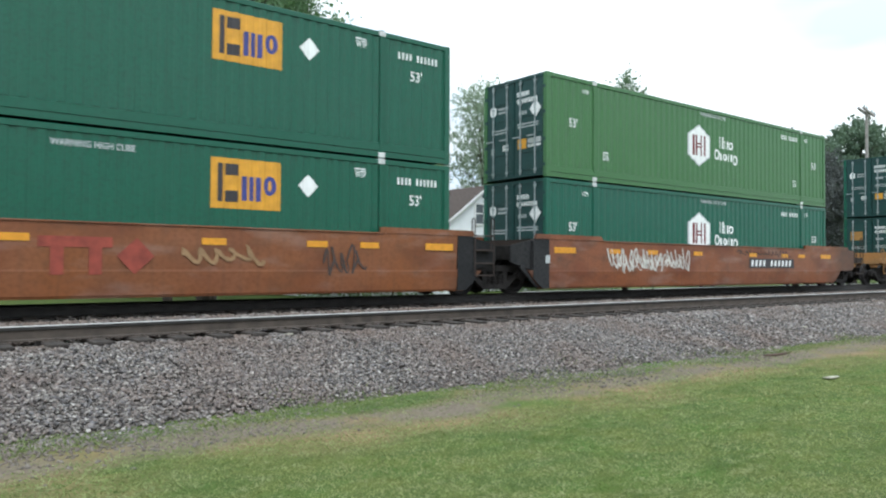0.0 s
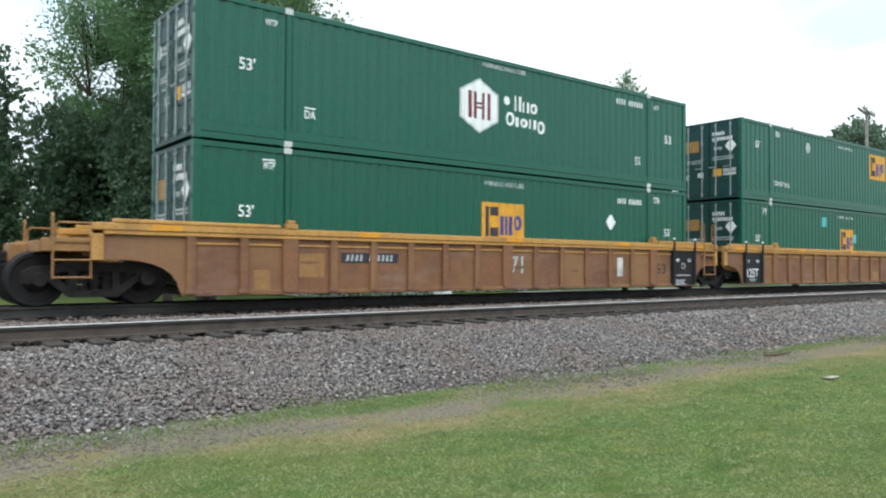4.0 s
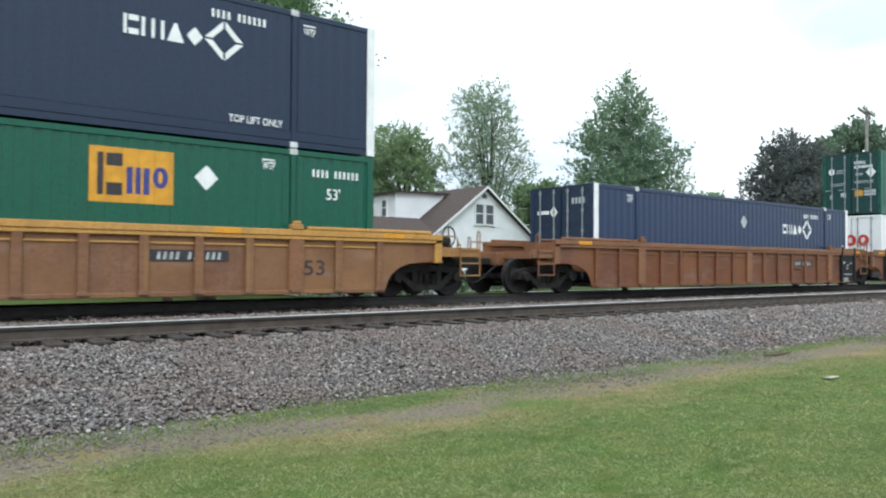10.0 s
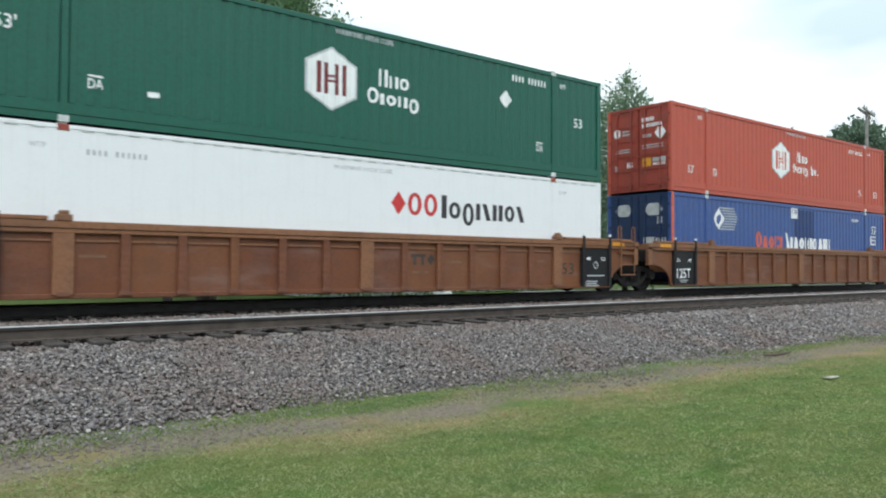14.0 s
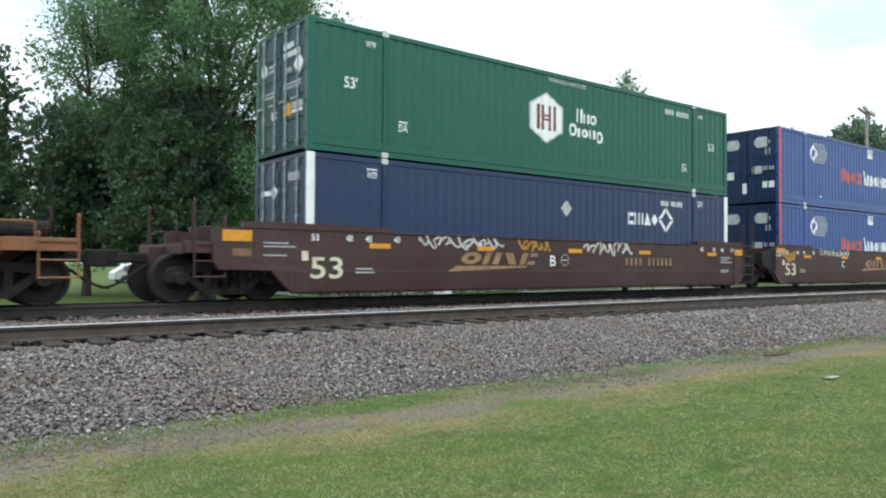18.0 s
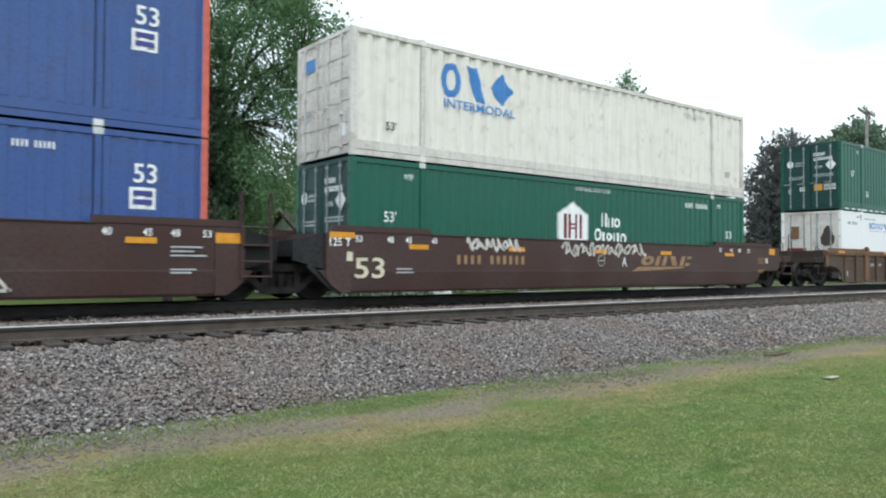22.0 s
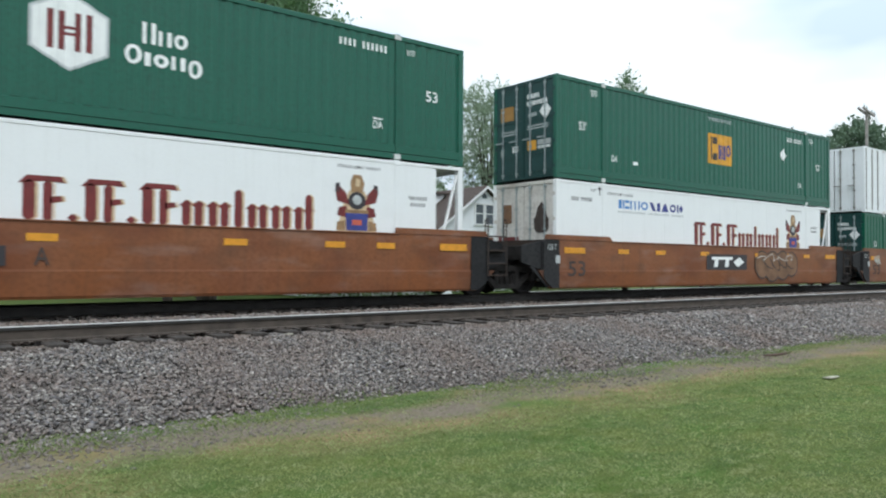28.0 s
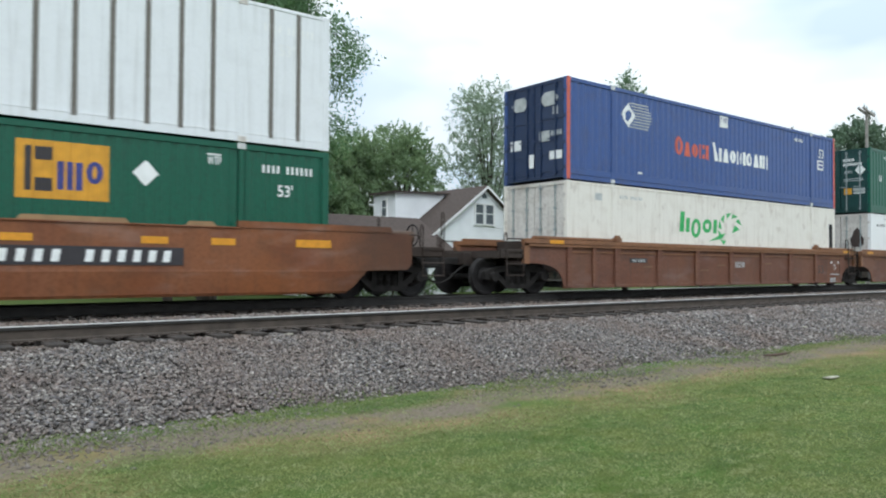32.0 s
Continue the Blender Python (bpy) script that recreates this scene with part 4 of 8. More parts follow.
def reefer_marks(c):
    txt(c, "STACK LIMIT 2 HIGH", M_DARK, X(2.19), X(3.34), 2.62, 0.08)
    bars(c, M_DARK, X(0.6), X(1.5), 2.39, 0.11, 11, gap_at=(4,))
    txt(c, "WTP", M_DARK, X(1.42), X(1.64), 2.66, 0.1)
    slab(c, "arrow", M_DARK, [(X(1.8), 2.54), (X(1.84), 2.54), (X(1.84), 2.7), (X(1.92), 2.7), (X(1.82), 2.8), (X(1.72), 2.7), (X(1.8), 2.7)])
    blocks(c, M_SKY, "IEMO", X(2.66), X(4.12), 2.34, 0.26, stroke=0.2)
    blocks(c, M_INDIGO, "SIACK", X(4.14), X(5.97), 2.34, 0.26, stroke=0.2)
    bars(c, M_GREY, X(2.66), X(5.97), 2.11, 0.07, 30, name="text_marking", gap_at=(12, 23))
    pen_blocks(c, M_TAN, "B.B.Bbblbbd", X(6.48), X(12.05), 1.58, 0.78, FACE + 0.001, 0.05)
    pen_blocks(c, M_MAROON, "B.B.Bbblbbd", X(6.48), X(12.05), 1.58, 0.78, FACE - 0.003, label="dark red name in broad pen strokes")
    cx, cz = X(13.1), 1.82
    crest = slab(c, "crest", M_TAN, [(cx - 0.5, cz - 0.6), (cx + 0.5, cz - 0.6), (cx + 0.34, cz + 0.02), (cx + 0.2, cz + 0.3), (cx - 0.2, cz + 0.3), (cx - 0.34, cz + 0.02)], FACE, "painted heraldic crest in red, gold and dark blue")
    for sx in (-1, 1):
        for kind, ink, poly in (("crest_wing", M_MAROON, ((0.2, -0.02), (0.5, 0.06), (0.55, 0.3), (0.46, 0.4), (0.28, 0.24))), ("crest_tip", M_DARK, ((0.44, 0.26), (0.56, 0.24), (0.54, 0.44), (0.44, 0.46))),
                                ("crest_wing", M_MAROON, ((0.24, -0.3), (0.5, -0.26), (0.46, -0.08), (0.26, -0.04))), ("crest_foot", M_GOLD, ((0.3, -0.58), (0.52, -0.58), (0.5, -0.4), (0.3, -0.36)))):
            pts = [(cx + sx * p, cz + q) for p, q in poly]
            slab(crest, kind, ink, pts if sx > 0 else pts[::-1], FACE - 0.005)
    slab(crest, "crest_shield", M_INDIGO, [(cx - 0.27, cz - 0.58), (cx + 0.27, cz - 0.58), (cx + 0.29, cz - 0.2), (cx - 0.29, cz - 0.2)], FACE - 0.006)
    slab(crest, "crest_field", M_DARK, [(cx + 0.23 * math.cos(i * math.tau / 12), cz + 0.08 + 0.2 * math.sin(i * math.tau / 12)) for i in range(12)], FACE - 0.006)
    slab(crest, "crest_boss", M_GREY, [(cx + 0.12 * math.cos(i * math.tau / 10), cz + 0.1 + 0.11 * math.sin(i * math.tau / 10)) for i in range(10)], FACE - 0.01)
    rect(crest, "crest_band", M_GOLD, cx - 0.3, cx + 0.3, cz - 0.16, 0.07, FACE - 0.008)
    rect(crest, "crest_band", M_CORAL, cx - 0.12, cx + 0.12, cz - 0.4, 0.12, FACE - 0.008)
    slab(crest, "crest_top", M_GOLD, [(cx - 0.15, cz + 0.27), (cx + 0.15, cz + 0.27), (cx + 0.19, cz + 0.48), (cx + 0.1, cz + 0.66), (cx - 0.1, cz + 0.66), (cx - 0.17, cz + 0.5)], FACE - 0.006)
    slab(crest, "crest_top", M_TAN, [(cx - 0.05, cz + 0.4), (cx + 0.06, cz + 0.4), (cx + 0.08, cz + 0.56), (cx - 0.03, cz + 0.58)], FACE - 0.01)
    txt(c, "TARE WEIGHT", M_DARK, X(14.5), X(15.05), 2.05, 0.09)
    bars(c, M_DARK, X(14.55), X(15.0), 1.9, 0.08, 7)
    txt(c, "STACK LIMIT 2 HIGH", M_DARK, X(12.6), X(13.7), 2.65, 0.07)
    # open end bay with a brace, where the cooling unit sits
    for y in (-1.245, 1.245):
        put("brace", shared(("reefer_brace", y), lambda bm: rod(bm, (7.2, y, 0.2), (7.9, y, 2.7), 0.035, 6)), WHITE, c)
        put("bay_post", shared(("bay_post", y), lambda bm: box(bm, 7.12, 7.24, y - 0.04, y + 0.04, 0.1, HIGH - 0.1)), WHITE, c)
    put("cooling_unit", shared("cooling_unit", lambda bm: [box(bm, 7.11, 7.36, -0.95, 0.95, 0.3, 2.3)] + [box(bm, 7.36, 7.4, y, y + 0.5, 0.5, 2.0) for y in (-0.8, -0.2, 0.35)], 0.02), BLACKP, c, "dark cooling unit in the open end bay")


def tiger_marks(c):
    blocks(c, M_LEAF, "Iipoi", X(5.27), X(7.5), 1.95, 0.66, stroke=0.26, lean=0.08)
    hx, hz = X(8.3), 1.75

    def head(bm):
        for i in range(7):
            a = radians(20 + i * 32)
            prism(bm, [(hx + 0.62 * math.cos(a) * 1.25, hz + 0.62 * math.sin(a)), (hx + 0.5 * math.cos(a + 0.2) * 1.25, hz + 0.5 * math.sin(a + 0.2)), (hx + 0.42 * math.cos(a + 0.5) * 1.25, hz + 0.42 * math.sin(a + 0.5)), (hx + 0.6 * math.cos(a + 0.45) * 1.25, hz + 0.6 * math.sin(a + 0.45))], FACE, FACE + 0.005)
        prism(bm, [(hx - 1.3, hz - 0.4), (hx - 0.5, hz - 0.3), (hx - 0.3, hz - 0.1), (hx - 0.6, hz - 0.16)], FACE, FACE + 0.005)
        prism(bm, [(hx + 0.1, hz - 0.1), (hx + 0.6, hz + 0.05), (hx + 0.3, hz + 0.2)], FACE, FACE + 0.005)
    put("emblem", shared("green_emblem", head), M_LEAF, c, "green curved emblem strokes")
    bars(c, M_GREY, X(2.3), X(3.4), 2.55, 0.1, 11, gap_at=(4,))
    rect(c, "notice", M_GREY, X(1.2), X(1.5), 2.5, 0.2)
    rect(c, "vent", BLACKP, X(15.65), X(15.95), 1.3, 1.9)


def sheet_posts(c):
    """Sheet-and-post side: grey posts over bright sheet."""
    for x in [0.17, 0.78, 1.36] + [2.46 + 0.617 * i for i in range(19)] + [14.79, 15.4]:
        x = X(x)
        put("side_post", shared("side_post", lambda bm: box(bm, -0.045, 0.045, -1.302, -1.285, 0.14, HIGH - 0.08)), ALU_POST, c, at=(x, 0, 0))
    lozenge(c, M_GREY, X(7.72), 1.4, 0.2)
    lozenge(c, M_DARK, X(7.72), 0.55, 0.19)


def build_container(kind):
    if kind in ("hub", "hub_pale", "hub_plus", "hub_diamond"):
        c = container("green corrugated steel container with white hexagon emblem", GREEN_PALE if kind == "hub_pale" else GREEN, TEAL_SHADED)
        hexagon_marks(c, plus=kind == "hub_plus")
        door_marks(c, "hexagon")
        if kind == "hub_diamond":
            lozenge(c, M_WHITE, X(12.4), 1.89, 0.23)
            rect(c, "marking", M_WHITE, X(3.39), X(3.6), 0.69, 0.1)
    elif kind == "hub_dash":
        c = container("green corrugated steel container with white dashed base rail", GREEN, TEAL_SHADED)
        hexagon_marks(c)
        door_marks(c, "hexagon")
        for i in range(27):
            rect(c, "reflector_strip", M_WHITE, X(0.35 + i * 0.585), X(0.68 + i * 0.585), 0.07, 0.055, -1.302)
    elif kind == "emp":
        c = container("deep green corrugated container with amber marking panel", GREEN_DEEP, TEAL_SHADED)
        amber_marks(c)
        door_marks(c, "amber")
    elif kind == "emp_mid":
        c = container("deep green corrugated container with amber panel at mid-length", GREEN_DEEP, TEAL_SHADED)
        amber_marks(c, 7.34, 1.6, 1.5, 1.0, 12.38, 1.78, later=True)
        door_marks(c, "amber")
    elif kind == "emp_hub":
        c = container("green corrugated container with amber marking panel", GREEN, TEAL_SHADED)
        amber_marks(c, 7.41, 1.58, 1.46, 1.03, 12.42, 1.81, later=True)
        for x in (2.36, 13.51):
            txt(c, "DA", M_WHITE, X(x), X(x + 0.26), 0.74, 0.18)
        rect(c, "marking", M_WHITE, X(3.39), X(3.6), 0.69, 0.1)
        door_marks(c, "amber")
    elif kind == "emp_lift":
        c = container("green corrugated container with amber panel, top-lift lettering", GREEN, TEAL_SHADED)
        amber_marks(c, 10.49, 2.04, 1.62, 1.1, None, 2.0, True, 4.88)
        door_marks(c, "amber")
    elif kind == "emp_patched":
        c = container("deep green corrugated container with pale turquoise patches", GREEN_DEEP, TEAL_SHADED)
        amber_marks(c, 7.62, 1.6, 1.24, 0.98, 12.43, 1.8, later=True)
        rect(c, "patch", M_CYAN, X(6.02), X(6.39), 2.33, 0.39, label="turquoise paint patch")
        rect(c, "patch", M_CYAN, X(8.87), X(9.16), 1.71, 0.36, label="turquoise paint patch")
        door_marks(c, "amber")
    elif kind == "umax":
        c = container("dark navy corrugated container with white corner strips", NAVY, NAVY, "soft", bar_mat=GALV)
        navy_marks(c, True)
        door_marks(c, "navy")
    elif kind == "umax_blue":
        c = container("navy blue corrugated container with white corner strips", NAVY_BLUE, NAVY, "soft", bar_mat=GALV)
        navy_marks(c, False)
        door_marks(c, "navy")
    elif kind in ("pacer", "pacer_patch"):
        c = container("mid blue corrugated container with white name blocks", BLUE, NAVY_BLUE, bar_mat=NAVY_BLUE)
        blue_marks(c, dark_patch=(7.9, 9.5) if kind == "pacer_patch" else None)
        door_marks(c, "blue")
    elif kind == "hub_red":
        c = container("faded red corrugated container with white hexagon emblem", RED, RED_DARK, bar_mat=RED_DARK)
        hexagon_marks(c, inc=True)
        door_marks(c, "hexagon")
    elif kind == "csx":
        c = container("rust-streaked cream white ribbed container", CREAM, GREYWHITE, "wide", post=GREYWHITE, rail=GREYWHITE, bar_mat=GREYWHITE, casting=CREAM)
        c_red_grey(c)
        door_marks(c, "pale")
    elif kind == "xpo":
        c = container("clean white smooth-sided container with red name blocks", WHITE, WHITE, "flat", casting=RED_DARK)
        blocks(c, M_RED, "XOO", X(8.8), X(10.2), 1.92, 0.54, stroke=0.27)
        blocks(c, M_DARK, "Iopisiics", X(10.26), X(13.1), 1.9, 0.56, stroke=0.27, small=0.74)
        bars(c, M_GREY, X(2.34), X(3.42), 2.44, 0.1, 11, gap_at=(4,))
        txt(c, "WARNING HIGH CUBE", M_GREY, X(7.31), X(8.86), 2.62, 0.09)
        txt(c, "WTP", M_GREY, X(1.45), X(1.72), 2.5, 0.09)
        txt(c, "WTP", M_GREY, X(14.4), X(14.68), 2.5, 0.09)
        for i in range(40):
            rect(c, "rivet_strip", M_GREY, X(0.3 + i * 0.395), X(0.5 + i * 0.395), 2.8, 0.018, -1.3)
        door_marks(c, "redname")
    elif kind == "cre":
        c = container("white insulated container with dark red name, open end bay", WHITE, GREYWHITE, "reefer", casting=WHITE)
        reefer_marks(c)
        door_marks(c, "crest")
    elif kind == "tiger":
        c = container("off-white insulated container with green name blocks", CREAM, GREYWHITE, "flat", casting=CREAM)
        tiger_marks(c)
    elif kind == "emp_white":
        c = container("bright sheet-and-post container with amber panel", ALU, ALU, "flat", post=ALU, rail=ALU, bar_mat=ALU_POST, casting=GREYWHITE)
        amber_marks(c, 3.36, 2.33, 1.33, 0.98, None)
        sheet_posts(c)
    return c


# ---- railcars ----
RAIL_Z, TRACK_Y = 0.84, 15.425                   # rail top and centre line under the train
WHEEL_R = 0.4826


def wheel_shape(s2):
    """A disc wheel as one turned profile: hub, plate, rim, tread and flange."""
    prof = ((0.1, 0.67), (0.2, 0.68), (0.4, 0.70), (WHEEL_R + 0.012, 0.685), (WHEEL_R + 0.028, 0.70), (WHEEL_R + 0.012, 0.724), (WHEEL_R, 0.735), (WHEEL_R - 0.006, 0.815), (WHEEL_R - 0.02, 0.822),
            (WHEEL_R - 0.075, 0.82), (WHEEL_R - 0.09, 0.79), (0.24, 0.76), (0.19, 0.80), (0.17, 0.86), (0.1, 0.865))

    def make(bm):
        n = 28
        rings = [[bm.verts.new((r * math.cos(i * math.tau / n), s2 * y, r * math.sin(i * math.tau / n))) for i in range(n)] for r, y in prof]
        for a, b in zip(rings, rings[1:]):
            for i in range(n):
                bm.faces.new((a[i], a[(i + 1) % n], b[(i + 1) % n], b[i]))
    return make


def sideframe_shape(s2):
    def make(bm):
        y0, y1 = s2 * 0.96, s2 * 1.1
        prism(bm, [(-1.16, 0.42), (-1.16, 0.62), (-0.95, 0.7), (-0.5, 0.78), (0.5, 0.78), (0.95, 0.7), (1.16, 0.62), (1.16, 0.42), (0.98, 0.4), (0.9, 0.56), (0.62, 0.6), (0.4, 0.62), (-0.4, 0.62), (-0.62, 0.6), (-0.9, 0.56), (-0.98, 0.4)], y0, y1)
        prism(bm, [(-0.9, 0.56), (-0.4, 0.16), (0.4, 0.16), (0.9, 0.56), (0.72, 0.58), (0.32, 0.28), (-0.32, 0.28), (-0.72, 0.58)], y0, y1)
        for x in (-0.36, 0.36):
            box(bm, x - 0.07, x + 0.07, min(y0, y1), max(y0, y1), 0.26, 0.64)
        for x in (-0.89, 0.89):
            rod(bm, (x, s2 * 0.95, WHEEL_R), (x, s2 * 1.2, WHEEL_R), 0.15, 12, 0.12)
    return make


def springs_shape(s2):
    def make(bm):
        for x in (-0.2, 0.0, 0.2):
            for k in range(5):
                rod(bm, (x, s2 * 1.04, 0.29 + k * 0.055), (x, s2 * 1.04, 0.325 + k * 0.055), 0.085, 8)
    return make


WHEELS = []
WHEELSTEEL = plain("dark_wheel_steel", (0.020, 0.018, 0.018), 0.7, 0.1, 0.3, 5.0, 0.25)


def truck(car, x):
    for s2 in (-1, 1):
        sf = put("side_frame", shared(("side_frame", s2), sideframe_shape(s2)), SOOT, car, at=(x, 0, 0))
        put("spring_nest", shared(("spring_nest", s2), springs_shape(s2)), SOOT, sf)
    put("bolster", shared("bolster", lambda bm: [box(bm, -0.2, 0.2, -1.0, 1.0, 0.42, 0.72), rod(bm, (0, 0, 0.7), (0, 0, 0.86), 0.3, 14)], 0.02), SOOT, car, at=(x, 0, 0))
    put("brake_beam", shared("brake_beam", lambda bm: [box(bm, s2 * 0.28 - 0.04, s2 * 0.28 + 0.04, -0.85, 0.85, 0.3, 0.4) for s2 in (-1, 1)]), SOOT, car, at=(x, 0, 0))
    for dx in (-0.89, 0.89):
        w = put("axle", shared("axle", lambda bm: rod(bm, (0, -1.1, 0), (0, 1.1, 0), 0.085, 10)), SOOT, car, at=(x + dx, 0, WHEEL_R))
        for s2 in (-1, 1):
            put("wheel", shared(("wheel", s2), wheel_shape(s2)), WHEELSTEEL, w, "dark worn steel wheel")
        WHEELS.append((w, x + dx))


def end_gear(car, s2, coupled, paint, tall):
    """Bolster box, sill, platform, ladder and coupler of one end; s2 is -1 at the head end."""
    e = HALF
    put("end_bulkhead", shared(("bulkhead", s2), lambda bm: box(bm, min(s2 * 8.2, s2 * 8.3), max(s2 * 8.2, s2 * 8.3), -1.36, 1.36, 0.6, 1.5)), paint, car)
    if coupled:
        tip = 11.15 if s2 > 0 else 10.7
        put("centre_sill", shared(("sill", s2), lambda bm: [box(bm, min(s2 * 8.3, s2 * 11.0), max(s2 * 8.3, s2 * 11.0), -0.34, 0.34, 0.78, 1.12),
                                                             box(bm, min(s2 * 9.5, s2 * 10.0), max(s2 * 9.5, s2 * 10.0), -1.3, 1.3, 0.9, 1.16)], 0.015), paint, car)
        put("end_platform", shared(("platform", s2), lambda bm: [box(bm, min(s2 * 9.9, s2 * tip), max(s2 * 9.9, s2 * tip), -1.34, 1.34, 1.08, 1.14),
                                                                 box(bm, min(s2 * (tip - 0.05), s2 * (tip + 0.02)), max(s2 * (tip - 0.05), s2 * (tip + 0.02)), -1.36, 1.36, 0.96, 1.16)]), paint, car)
        cp = put("coupler", shared(("coupler", s2), lambda bm: [box(bm, min(s2 * 10.9, s2 * 11.55), max(s2 * 10.9, s2 * 11.55), -0.1, 0.1, 0.78, 0.98),
                                                                box(bm, min(s2 * 11.5, s2 * 11.9), max(s2 * 11.5, s2 * 11.9), -0.2 if s2 > 0 else -0.05, 0.05 if s2 > 0 else 0.2, 0.7, 1.04)], 0.03), SOOT, car)

        def hose(bm):
            pts = [(s2 * (10.95 + 0.95 * k / 8), -0.34, 0.78 - 0.48 * math.sin(math.pi * 0.5 * k / 8) ** 1.4) for k in range(9)]
            tube(bm, pts, 0.028, 6)
        put("air_hose", shared(("hose", s2), hose), SOOT, cp, "black rubber air hose")
        xa, xb = (10.5, 11.12) if s2 > 0 else (9.9, 10.5)
        for y in (-1, 1):
            put("end_beam", shared(("end_beam", s2, y), lambda bm: box(bm, min(s2 * 9.8, s2 * (tip - 0.03)), max(s2 * 9.8, s2 * (tip - 0.03)), min(y * 1.34, y * 1.43), max(y * 1.34, y * 1.43), 0.97, 1.2), 0.01), paint, car)
            put("handrail", shared(("handrail", s2, y), lambda bm: tube(bm, [(s2 * 9.86, y * 1.4, 1.47), (s2 * 10.4, y * 1.4, 1.47), (s2 * 10.45, y * 1.4, 1.42), (s2 * 10.45, y * 1.4, 1.18)], 0.018, 6)), paint, car)
    else:
        put("joint", shared(("joint", s2), lambda bm: [box(bm, min(s2 * 8.3, s2 * 9.6), max(s2 * 8.3, s2 * 9.6), -0.42, 0.42, 0.74, 1.2),
                                                       box(bm, min(s2 * 9.0, s2 * 9.45), max(s2 * 9.0, s2 * 9.45), -1.3, 1.3, 0.92, 1.3)], 0.02), SOOT, car)
        xa, xb = (8.68, 9.3)
    # ladders with grab irons on both sides
    top = 1.62 if coupled else (2.2 if tall and s2 > 0 else 1.95)
    if coupled and paint == BROWN:
        top = 2.02
    elif coupled and s2 > 0 and paint == GEAR_SOOT:
        top = 2.05
    if not coupled and s2 < 0:
        return
    for y in ((-1.46, 1.46) if coupled else (-1.56, 1.56)):
        yi = y * 0.93
        st = put("side_step", shared(("side_step", s2, y, coupled), lambda bm: box(bm, min(s2 * xa, s2 * xb), max(s2 * xa, s2 * xb), min(y, y * 0.75), max(y, y * 0.75), 1.13, 1.17)), paint, car)
        for x in (xa, xb):
            hi = top if x == xb or not coupled else top - 0.32
            put("grab_iron", shared(("grab_iron", s2, y, x, top), lambda bm: tube(bm, [(s2 * x, y, 0.5), (s2 * x, y, hi - 0.05), (s2 * x, (y + yi) / 2, hi), (s2 * x, yi, hi - 0.05), (s2 * x, yi, 1.15)], 0.018, 6)), paint, st)
        for z in (0.52, 0.82) + (() if coupled else (1.5,)):
            put("rung", shared(("rung", s2, y, coupled), lambda bm: rod(bm, (s2 * xa, y, 0), (s2 * xb, y, 0), 0.02, 6)), paint, st, at=(0, 0, z))


def smooth_side(left, right, s_y):
    def make(bm):
        def end(coupled, s2):
            far = 10.15 if coupled else 8.75
            low = [(s2 * 8.42, 0.16), (s2 * 8.62, 0.3), (s2 * 8.95, 0.64), (s2 * (far - 0.12), 0.66), (s2 * far, 0.8), (s2 * far, 1.42), (s2 * (far - 0.1), 1.49)]
            return low
        r, l = end(right, 1), end(left, -1)
        poly = r + [(6.0, 1.49), (-6.0, 1.49)] + l[::-1]
        y = s_y
        up = [(x, z) for x, z in poly]
        # upper sheet upright, lower sheet leaning in
        a = [bm.verts.new((x, y * (1.5 if z >= 0.63 else 1.5 - 0.05 * (0.63 - z) / 0.47), z)) for x, z in up]
        b = [bm.verts.new((x, y * 1.36, z)) for x, z in up]
        n = len(a)
        # the side as a strip of upright bands
        xs = sorted({round(x, 3) for x, z in up})
        bm.faces.new(b)
        for i in range(n):
            bm.faces.new((a[i], a[(i + 1) % n], b[(i + 1) % n], b[i]))
        bm.faces.new(a[::-1])
    return make


def fold_sheet(left, right, s_y):
    """Lower leaning band of the smooth side, with a rounded fold."""
    def make(bm):
        poly = [(1.503, 0.66), (1.506, 0.62), (1.47, 0.2), (1.44, 0.15), (1.3, 0.15), (1.3, 0.3), (1.4, 0.6)]
        prism_x(bm, [(s_y * y, z) for y, z in poly], -8.42, 8.42)
    return make


def arch(s2, coupled):
    """End plate over the wheels, cut in a round arch."""
    far = 9.88 if coupled else 9.55
    cx, r = 9.75, 1.42
    pts = [(8.3, 0.17)]
    for i in range(9):
        a = radians(180 - 8 - i * 82 / 8)
        pts.append((min(cx + r * math.cos(a), far), max(0.17, 0.1 + 0.74 * (1 - (1 - math.sin(a)) ** 1.5))))
    pts += [(far, 0.86), (far, 1.3), (8.2, 1.3), (8.2, 0.17)]
    return [(s2 * x, z) for x, z in pts]


